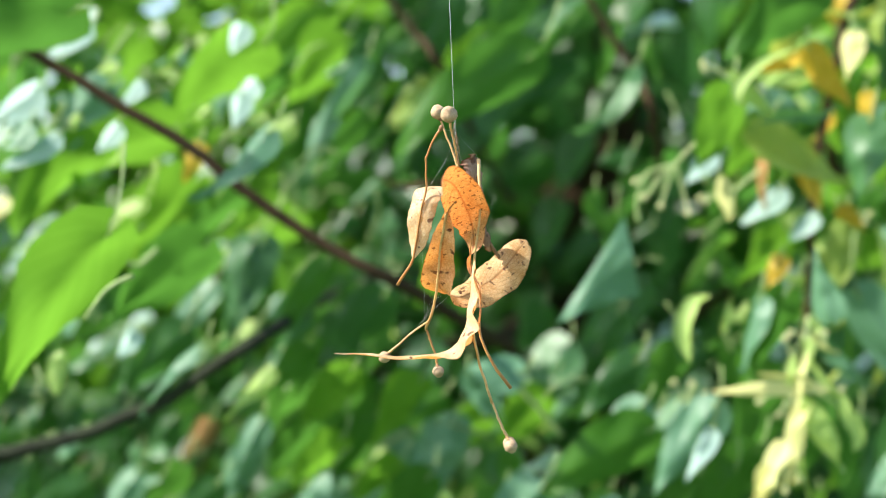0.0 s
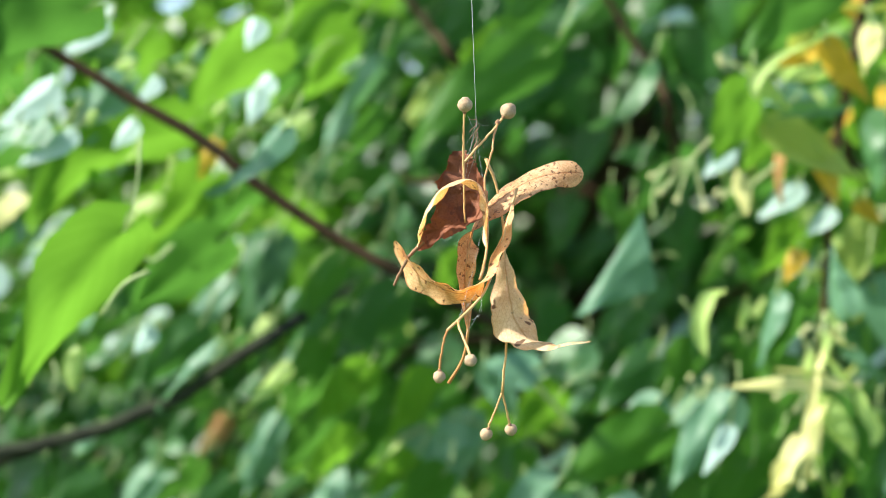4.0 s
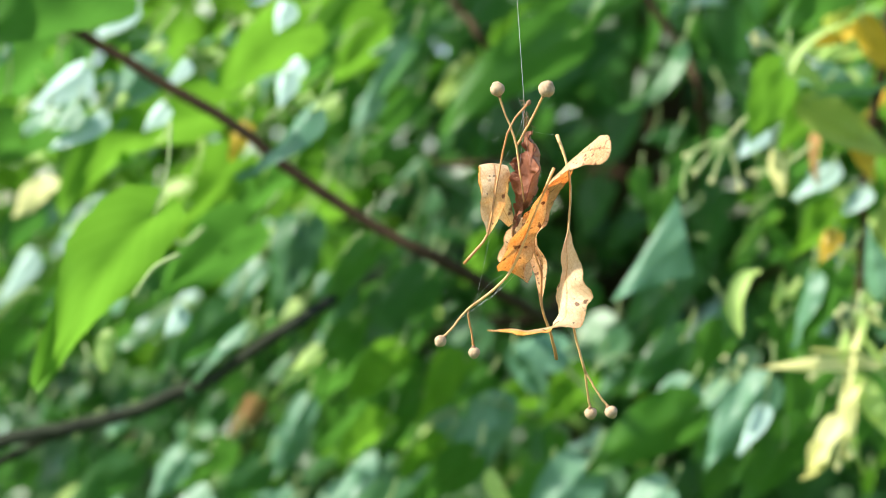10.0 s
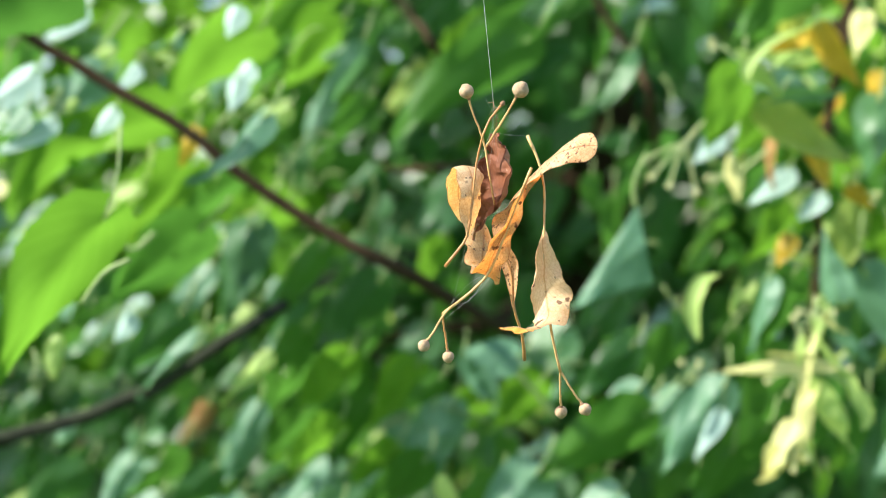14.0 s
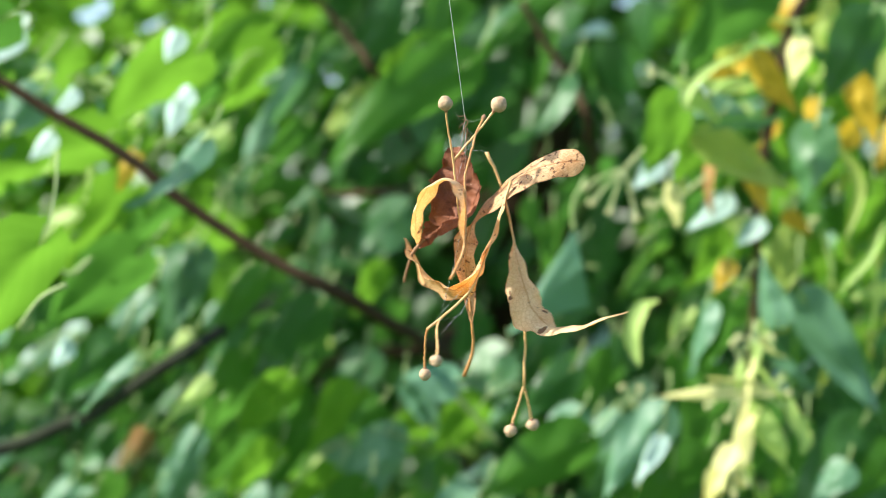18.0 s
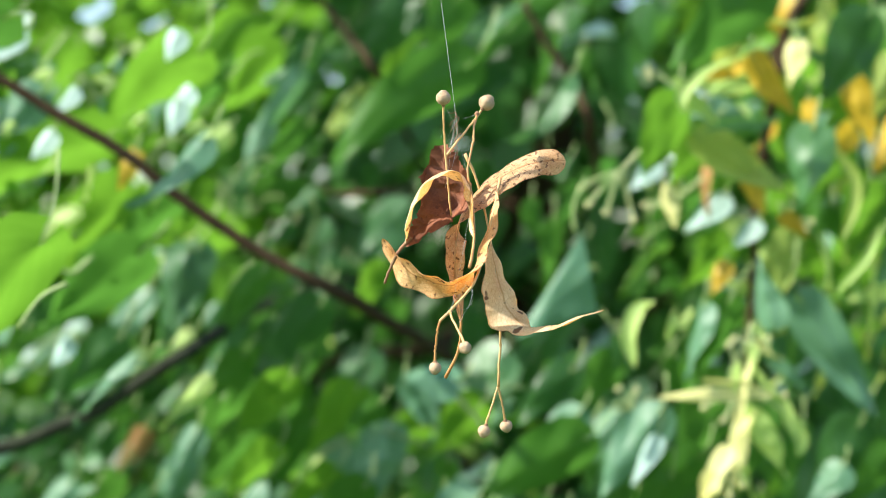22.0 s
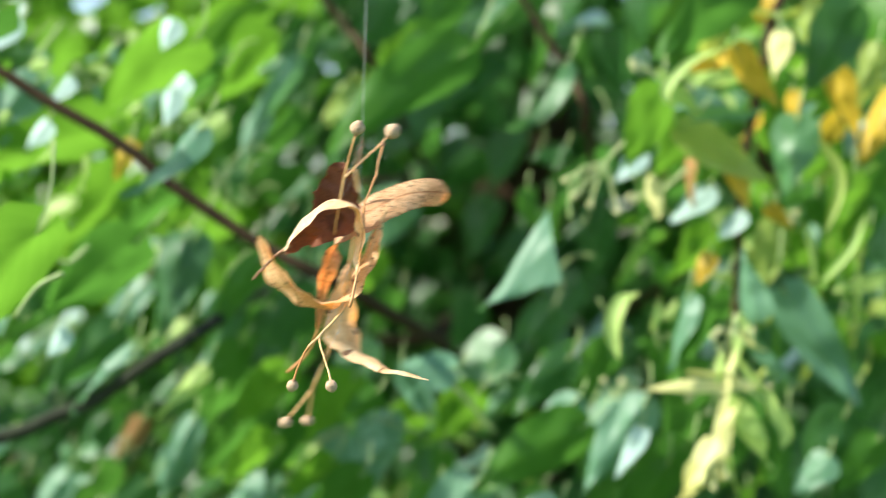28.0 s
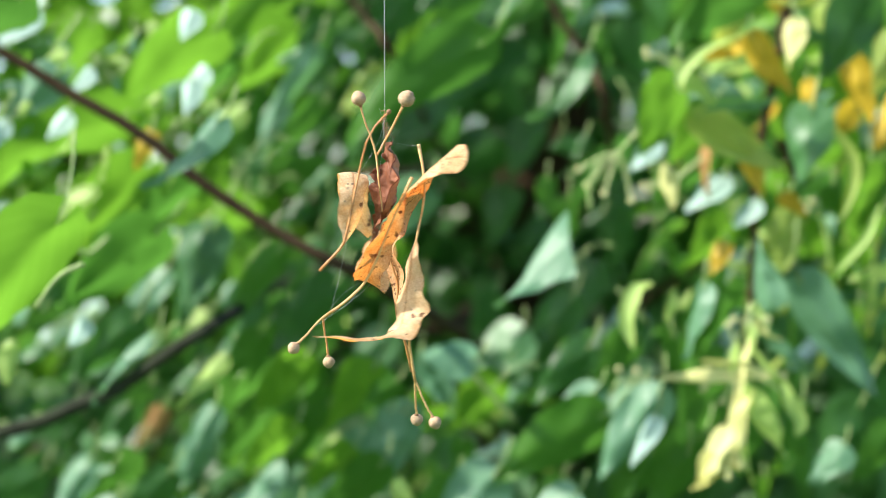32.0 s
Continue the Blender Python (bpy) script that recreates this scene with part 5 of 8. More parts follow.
hang((-0.2198, 1.3600), (-0.2505, 1.3348), 1.35, 0.0156, "dark", 18.353, 0.5, -0.0665778, 0.33901, "h")
hang((-0.0714, 1.5256), (-0.0968, 1.5051), 1.33, 0.0174, "dark", 11.109, 0.5, 0.0106325, 0.00412353, "h")
hang((-0.1231, 1.6019), (-0.1518, 1.5906), 1.33, 0.0176, "lime", 24.0677, 0.5, -0.148674, 0.0884946, "h")
hang((-0.0654, 1.2592), (-0.1074, 1.2553), 1.46, 0.0083, "bright", -30.4501, 0.5, -0.0454459, 0.193894, "h")
hang((-0.0103, 1.4046), (-0.0408, 1.3859), 1.31, 0.0158, "dark", 13.56, 0.5, -0.141414, 0.0843177, "b")
hang((-0.4768, 1.4657), (-0.5004, 1.4498), 1.59, 0.0133, "green", -17.4064, 0.5, -0.0534926, 0.381907, "h")
hang((0.1492, 1.5715), (0.1259, 1.5704), 1.36, 0.0165, "dark", 7.11625, 0.5, 0.137646, 0.172252, "h")
hang((0.0321, 1.6938), (0.0164, 1.6767), 1.32, 0.0173, "dark", 9.72108, 0.5, 0.0113919, 0.00454633, "h")
hang((0.0502, 1.3435), (0.0396, 1.3103), 1.25, 0.0185, "green", -17.3613, 0.5, -0.113046, 0.072155, "h")
hang((0.0919, 1.3410), (0.0532, 1.3467), 1.44, 0.0085, "olive", 5.83371, 0.5, 0.147252, 0.303855, "b")
hang((0.1386, 1.3213), (0.1268, 1.2884), 1.39, 0.0093, "olive", -0.327565, 0.5, 0.0850191, 0.192105, "h")
hang((0.1688, 1.3455), (0.1616, 1.3114), 1.31, 0.0151, "green", -6.72255, 0.5, -0.0704809, 0.0273138, "h")
hang((0.0343, 1.6484), (0.0235, 1.6336), 1.18, 0.0077, "dark", 14.5801, 0.5, 0.0183134, 0.121268, "h")
hang((0.1838, 1.4378), (0.1830, 1.4087), 1.28, 0.0168, "dark", -1.2717, 0.5, -0.0983518, 0.250726, "h")
hang((0.1150, 1.5416), (0.1214, 1.5117), 1.24, 0.0171, "green", -2.84624, 0.5, 0.137414, 0.106986, "h")
hang((0.1177, 1.3819), (0.0948, 1.3711), 1.26, 0.0148, "bright", -22.1785, 0.5, -0.117343, 0.353497, "h")
hang((0.0401, 1.5670), (0.0310, 1.5510), 1.40, 0.0101, "dark", 21.713, 0.5, 0.0394083, 0.341602, "b")
hang((0.0787, 1.6525), (0.0502, 1.6342), 1.47, 0.0206, "dark", 19.9611, 0.5, 0.0709505, 0.138881, "h")
hang((0.0547, 1.3624), (0.0209, 1.3626), 1.27, 0.0086, "pale", 31.1547, 0.5, 0.0155458, 0.165275, "h")
hang((0.1843, 1.5179), (0.1610, 1.5030), 1.48, 0.0089, "dark", 5.96827, 0.5, 0.0171858, 0.35956, "h")
hang((0.2029, 1.4006), (0.1929, 1.3832), 1.43, 0.0125, "green", -1.30572, 0.5, 0.0666206, 0.0642804, "b")
hang((0.1105, 1.3746), (0.0967, 1.3498), 1.49, 0.0133, "soft", 63.3303, 0.45, 0.0797102, 0.0960782, "h")
hang((0.1239, 1.4043), (0.1091, 1.3890), 1.26, 0.0063, "soft", 17.6339, 0.45, -0.0211189, 0.363496, "h")
hang((0.0306, 1.6930), (0.0199, 1.6797), 1.26, 0.0134, "dark", 21.4649, 0.5, 0.131404, 0.052497, "h")
hang((0.1743, 1.6735), (0.1869, 1.6403), 1.39, 0.0141, "green", -8.68247, 0.5, 0.107764, 0.342401, "h")
hang((0.1864, 1.3176), (0.1690, 1.3128), 1.44, 0.0099, "bright", -39.9964, 0.5, -0.124205, 0.339259, "h")
hang((0.0884, 1.3842), (0.0943, 1.3494), 1.44, 0.0080, "green", -2.60445, 0.5, -0.0238248, 0.151268, "b")
hang((0.1209, 1.3208), (0.0993, 1.2961), 1.21, 0.0148, "green", -15.3519, 0.5, 0.134985, 0.340632, "h")
hang((0.1430, 1.5742), (0.1315, 1.5536), 1.24, 0.0089, "dark", 15.1183, 0.5, -0.0132018, 0.0621279, "h")
hang((0.0349, 1.6581), (0.0215, 1.6288), 1.20, 0.0120, "green", -10.0392, 0.5, 0.149988, 0.0822223, "b")
hang((0.1948, 1.3927), (0.1796, 1.3679), 1.44, 0.0118, "green", -5.50544, 0.5, -0.0474635, 0.0433683, "b")
# small pale slips: bright backlit bits of foliage put into colour
hang((-0.3110, 1.5934), (-0.3146, 1.5762), 1.19, 0.0052, "bright", -26.4028, 0.5, 0.162398, 0.238691, "h")
hang((-0.2250, 1.6122), (-0.2255, 1.5945), 1.02, 0.0073, "bright", -29.3743, 0.5, 0.159979, 0.0395421, "h")
hang((-0.2203, 1.6240), (-0.2377, 1.6236), 1.13, 0.0075, "lime", 39.4888, 0.5, 0.12203, 0.233737, "b")
hang((-0.1646, 1.5488), (-0.1652, 1.5321), 1.19, 0.0061, "lime", 15.2334, 0.5, -0.124625, 0.260415, "h")
hang((-0.2406, 1.5804), (-0.2430, 1.5661), 1.08, 0.0060, "lime", 32.7597, 0.5, 0.166671, 0.360716, "h")
hang((-0.3577, 1.6125), (-0.3789, 1.6081), 1.18, 0.0054, "soft", 50.3802, 0.45, 0.130914, 0.323349, "h")
hang((-0.2808, 1.5773), (-0.2816, 1.5650), 1.14, 0.0069, "lime", 30.3436, 0.5, 0.146391, 0.217817, "h")
hang((-0.2984, 1.5796), (-0.3159, 1.5747), 1.04, 0.0072, "bright", -36.26, 0.5, 0.102002, 0.337032, "h")
hang((-0.3075, 1.5952), (-0.3157, 1.6096), 1.15, 0.0035, "lime", 15.7678, 0.5, -0.0247797, 0.109504, "h")
hang((-0.3224, 1.5526), (-0.3364, 1.5478), 1.19, 0.0051, "lime", 35.281, 0.5, 0.145424, 0.146939, "h")
hang((-0.1754, 1.6534), (-0.1788, 1.6378), 1.19, 0.0087, "lime", 38.8438, 0.5, -0.191131, 0.32559, "h")
hang((-0.2960, 1.5549), (-0.3018, 1.5439), 1.12, 0.0044, "bright", -27.6076, 0.5, -0.150171, 0.259489, "h")
hang((-0.1044, 1.6211), (-0.1031, 1.6100), 1.14, 0.0059, "bright", -20.9525, 0.5, 0.0185749, 0.157273, "h")
hang((-0.2417, 1.6402), (-0.2455, 1.6242), 1.22, 0.0078, "soft", 25.9063, 0.45, -0.0512115, 0.379768, "h")
hang((-0.1619, 1.5966), (-0.1722, 1.5911), 1.14, 0.0080, "lime", 20.3734, 0.5, -0.104332, 0.248227, "h")
hang((-0.1112, 1.5866), (-0.1227, 1.5812), 1.09, 0.0038, "lime", 39.6468, 0.5, -0.124488, 0.288667, "b")
hang((-0.2433, 1.5985), (-0.2591, 1.5960), 1.08, 0.0070, "soft", 16.8427, 0.45, 0.0706006, 0.00937884, "b")
hang((-0.3249, 1.6032), (-0.3450, 1.5981), 1.07, 0.0036, "soft", 61.9657, 0.45, -0.129783, 0.0938247, "h")
hang((-0.3416, 1.5649), (-0.3514, 1.5667), 1.22, 0.0045, "bright", -28.1017, 0.5, 0.0365095, 0.2271, "b")
hang((-0.3098, 1.6174), (-0.3211, 1.6044), 1.06, 0.0068, "soft", 23.9148, 0.45, -0.123347, 0.160211, "h")
hang((-0.1798, 1.6422), (-0.1819, 1.6256), 1.16, 0.0057, "soft", 26.4833, 0.45, 0.164006, 0.188843, "b")
hang((-0.2649, 1.5803), (-0.2686, 1.5708), 1.03, 0.0042, "soft", 29.4081, 0.45, 0.0131558, 0.143959, "b")
hang((-0.1135, 1.5517), (-0.1272, 1.5469), 1.17, 0.0070, "bright", -31.757, 0.5, 0.0578779, 0.143718, "b")
hang((-0.1917, 1.6217), (-0.2097, 1.6297), 1.21, 0.0085, "lime", 17.8073, 0.5, 0.1948, 0.0866579, "b")
hang((-0.1808, 1.6246), (-0.1918, 1.6225), 1.08, 0.0031, "soft", 25.48, 0.45, -0.191483, 0.155746, "h")
hang((-0.1270, 1.5524), (-0.1378, 1.5386), 1.09, 0.0053, "lime", 32.0911, 0.5, -0.111632, 0.0749396, "h")
hang((-0.3042, 1.5995), (-0.3227, 1.5935), 1.15, 0.0068, "bright", -24.0569, 0.5, -0.0231261, 0.298299, "b")
hang((-0.2440, 1.5519), (-0.2399, 1.5441), 1.10, 0.0076, "bright", -41.1289, 0.5, 0.0392021, 0.179598, "b")
hang((-0.1367, 1.6558), (-0.1588, 1.6454), 1.21, 0.0043, "lime", 20.5476, 0.5, -0.0833369, 0.0581031, "h")
hang((-0.1477, 1.5448), (-0.1499, 1.5253), 1.09, 0.0048, "bright", -22.6585, 0.5, 0.140831, 0.286298, "b")
hang((-0.2743, 1.6492), (-0.2970, 1.6546), 1.14, 0.0076, "lime", 33.2877, 0.5, -0.15705, 0.0711012, "h")
hang((-0.1620, 1.5493), (-0.1564, 1.5394), 1.17, 0.0055, "lime", 20.5538, 0.5, 0.0150287, 0.0916846, "b")
hang((-0.2731, 1.5868), (-0.2862, 1.5783), 1.20, 0.0088, "bright", -29.8052, 0.5, -0.183123, 0.239729, "h")
hang((-0.1136, 1.5879), (-0.1249, 1.5783), 1.06, 0.0078, "lime", 38.3075, 0.5, -0.0285789, 0.0128879, "b")
hang((-0.1632, 1.6259), (-0.1749, 1.6203), 1.16, 0.0068, "soft", 21.7748, 0.45, -0.0019524, 0.174495, "b")
hang((-0.1386, 1.5782), (-0.1392, 1.5678), 1.11, 0.0035, "lime", 26.3745, 0.5, 0.0908019, 0.0934074, "b")
hang((-0.1585, 1.5820), (-0.1618, 1.5749), 1.02, 0.0045, "bright", -40.5611, 0.5, -0.140105, 0.372688, "h")
hang((-0.2272, 1.5827), (-0.2321, 1.5734), 1.03, 0.0063, "lime", 25.3178, 0.5, 0.0865243, 0.218073, "h")
hang((-0.2012, 1.5675), (-0.2123, 1.5528), 1.04, 0.0035, "lime", 25.8512, 0.5, -0.190158, 0.00969103, "b")
hang((-0.1815, 1.6192), (-0.1972, 1.6070), 1.22, 0.0077, "bright", -20.8978, 0.5, -0.0240116, 0.242612, "h")
hang((-0.1348, 1.6296), (-0.1487, 1.6162), 1.18, 0.0070, "bright", -32.9571, 0.5, 0.168339, 0.188613, "h")
hang((-0.2834, 1.6195), (-0.2899, 1.6099), 1.08, 0.0049, "bright", -25.8521, 0.5, 0.026342, 0.300021, "b")
hang((-0.1451, 1.6129), (-0.1586, 1.6205), 1.22, 0.0060, "soft", 57.4221, 0.45, -0.0791083, 0.27023, "h")
hang((-0.1804, 1.6014), (-0.1783, 1.5912), 1.07, 0.0043, "soft", 33.2582, 0.45, -0.0285295, 0.00964645, "h")
hang((-0.2355, 1.5708), (-0.2474, 1.5645), 1.07, 0.0030, "soft", 46.998, 0.45, -0.152157, 0.315671, "h")
hang((-0.1808, 1.5544), (-0.1855, 1.5355), 1.04, 0.0041, "lime", 37.107, 0.5, 0.00171422, 0.238284, "h")
leaf_at(-0.4915, 2.5725, 1.7075, 0.0805, 221, -63, -5, "green", "wavy")
leaf_at(-0.2620, 1.8737, 1.5262, 0.0812, 219, -66, 10, "green", "folded")
leaf_at(-0.2331, 1.8737, 1.4430, 0.0812, 212, -66, -15, "green", "folded")
leaf_at(-0.1483, 1.7782, 1.4216, 0.0813, 224, -66, -15, "green", "folded")
leaf_at(-0.0986, 1.8737, 1.3982, 0.0812, 216, 66, 5, "dark", "wavy")
leaf_at(-0.3917, 2.3929, 1.3250, 0.0806, 256, 67, -15, "lime", "curled")
leaf_at(-0.2409, 2.0191, 1.3158, 0.0809, 251, 58, -22, "dark", "folded")
leaf_at(-0.4175, 2.6790, 1.6401, 0.0538, 208, 51, -17, "yellow", "flat")
leaf_at(-0.4871, 2.5725, 1.8042, 0.0805, 231, -71, 10, "bright", "folded")
leaf_at(-0.4498, 2.1975, 1.7786, 0.0808, 216, -70, -10, "bright", "folded")
leaf_at(-0.4927, 2.0191, 1.7147, 0.0809, 206, 53, -5, "green", "flat")
leaf_at(-0.4406, 1.7100, 1.5824, 0.0822, 231, -56, -15, "bright", "wavy")
leaf_at(-0.4427, 1.9806, 1.5311, 0.0810, 246, -66, 10, "green", "folded")
leaf_at(-0.2151, 1.7782, 1.6890, 0.0813, 238, -64, -5, "bright", "flat")
leaf_at(-0.3700, 2.2371, 1.8065, 0.0808, 251, -67, -5, "bright", "flat")
leaf_at(-0.2126, 1.9806, 1.7782, 0.0810, 248, -68, -25, "bright", "flat")
leaf_at(-0.1134, 1.7100, 1.7226, 0.0822, 242, -67, -15, "green", "wavy")
leaf_at(-0.0996, 1.7782, 1.6708, 0.0813, 240, 53, -5, "green", "flat")
leaf_at(-0.1434, 1.8737, 1.6544, 0.0812, 244, -59, -25, "bright", "flat")
leaf_at(-0.1618, 2.5725, 1.6855, 0.0805, 246, -53, -15, "green", "wavy")
leaf_at(-0.1786, 1.7782, 1.6131, 0.0813, 236, -63, -10, "green", "folded")
leaf_at(-0.2434, 2.1975, 1.6059, 0.0808, 216, -57, -25, "bright", "flat")
leaf_at(-0.1192, 1.7100, 1.5649, 0.0822, 241, -56, -15, "green", "wavy")
leaf_at(-0.1922, 1.9806, 1.5277, 0.0810, 241, 58, -5, "green", "flat")
leaf_at(-0.2554, 2.2371, 1.5084, 0.0808, 231, -55, -5, "bright", "flat")
leaf_at(-0.0725, 1.7100, 1.5123, 0.0822, 231, 70, -25, "dark", "flat")
leaf_at(-0.1407, 2.2371, 1.4472, 0.0808, 216, 58, -15, "dark", "wavy")
leaf_at(-0.3475, 2.1008, 1.3859, 0.0809, 251, 54, -5, "green", "flat")
leaf_at(-0.2935, 2.2371, 1.3554, 0.0808, 256, -69, -15, "green", "wavy")
leaf_at(-0.3577, 2.4116, 1.2206, 0.0806, 216, 55, -15, "dark", "wavy")
leaf_at(-0.3100, 1.8737, 1.2509, 0.0812, 231, 54, 5, "dark", "wavy")
leaf_at(-0.3549, 1.7782, 1.2575, 0.0813, 221, 66, -25, "dark", "flat")
leaf_at(-0.4380, 1.8737, 1.2380, 0.0812, 216, 55, -15, "dark", "wavy")
leaf_at(-0.2359, 2.1975, 1.2304, 0.0808, 160, 40, 0, "dark", "bract")
leaf_at(-0.1788, 1.9806, 1.2231, 0.0810, 236, -64, 5, "bright", "wavy")
leaf_at(-0.2139, 1.8737, 1.2316, 0.0812, 241, 52, 5, "dark", "wavy")
leaf_at(-0.1075, 1.7100, 1.3136, 0.0822, 228, 60, -25, "green", "flat")
leaf_at(-0.1516, 1.9806, 1.3382, 0.0810, 241, 61, -25, "green", "flat")
leaf_at(-0.0975, 1.9806, 1.2164, 0.0810, 221, -61, -5, "bright", "flat")
leaf_at(-0.0569, 1.9806, 1.2638, 0.0810, 221, -52, 5, "bright", "wavy")
leaf_at(-0.0146, 1.7782, 1.2697, 0.0813, 216, 53, -5, "pale", "flat")
leaf_at(-0.0258, 1.7100, 1.3486, 0.0822, 231, 57, -25, "dark", "flat")
leaf_at(0.0487, 1.8737, 1.2701, 0.0812, 221, 63, -5, "green", "flat")
leaf_at(0.0584, 1.7782, 1.2393, 0.0813, 226, 54, -15, "pale", "wavy")
leaf_at(-0.0677, 2.6790, 1.7207, 0.0627, 211, 54, 5, "dark", "wavy")
leaf_at(0.0298, 1.7100, 1.6379, 0.1234, 240, 58, 5, "dark", "wavy")
leaf_at(0.0853, 1.7100, 1.7168, 0.0947, 242, 72, -5, "dark", "flat")
leaf_at(0.0970, 1.7100, 1.6643, 0.0822, 238, 65, 5, "dark", "wavy")
leaf_at(0.0690, 2.1008, 1.7880, 0.0809, 236, 63, -25, "dark", "flat")
leaf_at(0.2110, 2.2371, 1.6919, 0.0808, 228, 72, 5, "dark", "folded")
leaf_at(0.1509, 2.1975, 1.7937, 0.0808, 236, 72, 10, "dark", "folded")
leaf_at(-0.0569, 1.9806, 1.5954, 0.0810, 251, 72, -25, "dark", "flat")
leaf_at(0.2087, 1.8737, 1.7440, 0.0812, 221, 65, -15, "dark", "wavy")
leaf_at(0.1312, 1.7782, 1.5857, 0.0813, 226, 62, -5, "dark", "flat")
leaf_at(0.1127, 1.8737, 1.5135, 0.0812, 221, 60, -5, "dark", "flat")
leaf_at(0.2589, 1.7782, 1.6890, 0.0813, 206, 61, -25, "dark", "flat")
leaf_at(0.3154, 1.9806, 1.7647, 0.0810, 221, 67, -25, "dark", "flat")
leaf_at(0.1728, 2.2371, 1.4855, 0.0808, 205, 66, 0, "dark", "bract")
leaf_at(0.2472, 1.8737, 1.5007, 0.0812, 211, 55, -15, "dark", "wavy")
leaf_at(0.1768, 1.7782, 1.3670, 0.0813, 234, 61, 10, "pale", "folded")
leaf_at(0.1262, 1.7100, 1.3486, 0.0822, 231, 56, -5, "dark", "flat")
leaf_at(0.2198, 1.7100, 1.2902, 0.0822, 220, 53, -25, "pale", "flat")
leaf_at(0.2802, 2.0191, 1.3488, 0.0809, 236, 61, -15, "pale", "wavy")
leaf_at(0.3015, 1.7100, 1.2609, 0.0933, 216, -61, -15, "green", "wavy")
leaf_at(0.0940, 1.7100, 1.4071, 0.0822, 216, 67, -20, "dark", "folded")
leaf_at(0.1847, 1.7100, 1.4305, 0.0822, 221, 54, -5, "dark", "flat")
leaf_at(0.3946, 2.2371, 1.3478, 0.0808, 201, 63, -5, "green", "flat")
leaf_at(0.3721, 1.8737, 1.4046, 0.0812, 214, 52, 10, "pale", "folded")
leaf_at(0.3249, 1.7100, 1.3252, 0.0905, 211, 64, -25, "green", "flat")
leaf_at(0.4068, 1.7100, 1.3136, 0.0822, 206, 69, -25, "green", "flat")
leaf_at(0.4419, 1.7100, 1.3837, 0.0947, 166, 55, -5, "pale", "flat")
leaf_at(0.4535, 1.7100, 1.2668, 0.0885, 236, 59, -25, "pale", "flat")
leaf_at(0.4585, 1.8737, 1.2316, 0.0812, 206, 63, -25, "green", "flat")
leaf_at(0.4886, 1.7100, 1.3136, 0.0987, 206, 72, -5, "dark", "flat")
leaf_at(0.5062, 1.7100, 1.4071, 0.0905, 201, -55, -15, "bright", "wavy")
leaf_at(0.4769, 1.7100, 1.4948, 0.0905, 196, -57, 5, "bright", "wavy")
leaf_at(0.5236, 1.7100, 1.5239, 0.0822, 201, 57, -25, "green", "flat")
leaf_at(0.6545, 2.2371, 1.5848, 0.0808, 190, -55, 0, "green", "bract")
leaf_at(0.4447, 1.7100, 1.5824, 0.0822, 211, -63, 0, "bright", "folded")
leaf_at(0.4535, 1.7100, 1.6993, 0.0987, 201, -54, -5, "bright", "flat")
leaf_at(0.5295, 1.7100, 1.7168, 0.0822, 206, 62, -5, "green", "flat")
leaf_at(0.5236, 1.7100, 1.2609, 0.0905, 221, 56, 5, "pale", "wavy")
leaf_at(-0.4291, 1.9074, 1.7443, 0.0721, 242, 42, -18, "glint", "blade")
leaf_at(-0.3882, 2.3940, 1.7990, 0.0620, 221, -10, 9, "bright", "folded")
leaf_at(-0.1645, 2.2754, 1.7505, 0.0721, 240, 53, 2, "pale", "wavy")
leaf_at(-0.5106, 2.3520, 1.6980, 0.0721, 218, -0, -8, "bright", "folded")
leaf_at(-0.4484, 2.3940, 1.7240, 0.0444, 238, 56, -18, "soft", "folded")
leaf_at(-0.2069, 1.6961, 1.6736, 0.0721, 214, 38, -18, "green", "flat")
leaf_at(-0.4296, 1.7100, 1.4991, 0.0821, 235, 45, -8, "glint", "blade")
leaf_at(-0.2337, 2.0906, 1.5891, 0.0721, 233, 0, -18, "bright", "curled")
leaf_at(-0.2643, 2.1326, 1.5280, 0.0721, 216, 25, -18, "bright", "flat")
leaf_at(-0.3007, 2.1620, 1.5170, 0.0721, 225, 48, -18, "green", "flat")
leaf_at(-0.2169, 1.8346, 1.5018, 0.0721, 233, 57, -18, "olive", "wavy")
leaf_at(-0.1498, 2.0723, 1.6362, 0.0721, 222, 61, 1, "soft", "folded")
leaf_at(-0.1186, 1.9800, 1.5955, 0.0721, 226, 55, 1, "dark", "folded")
leaf_at(-0.1398, 2.3940, 1.7256, 0.0695, 208, 60, 7, "dark", "wavy")
leaf_at(-0.1611, 1.8346, 1.5589, 0.0721, 217, 50, -18, "dark", "wavy")
leaf_at(-0.0388, 1.9899, 1.4990, 0.0721, 221, 35, -8, "dark", "wavy")
leaf_at(-0.0628, 2.3940, 1.7133, 0.0628, 193, 61, -3, "dark", "wavy")
leaf_at(-0.3829, 2.3489, 1.3857, 0.0721, 230, 44, -18, "bright", "flat")
leaf_at(-0.3580, 2.3940, 1.4302, 0.0633, 228, 63, 7, "soft", "flat")
leaf_at(-0.2490, 2.1195, 1.3122, 0.0721, 230, 44, 2, "olive", "blade")
leaf_at(-0.1582, 1.7572, 1.4489, 0.0721, 197, 51, -8, "bright", "flat")
leaf_at(-0.1751, 2.1620, 1.4357, 0.0721, 225, 34, 2, "green", "flat")
leaf_at(-0.1197, 1.8628, 1.2896, 0.0721, 204, 49, 2, "bright", "wavy")
leaf_at(-0.0893, 2.1326, 1.2656, 0.0721, 216, 49, -18, "green", "flat")
leaf_at(-0.0504, 1.6961, 1.2910, 0.0721, 214, 67, -18, "pale", "wavy")
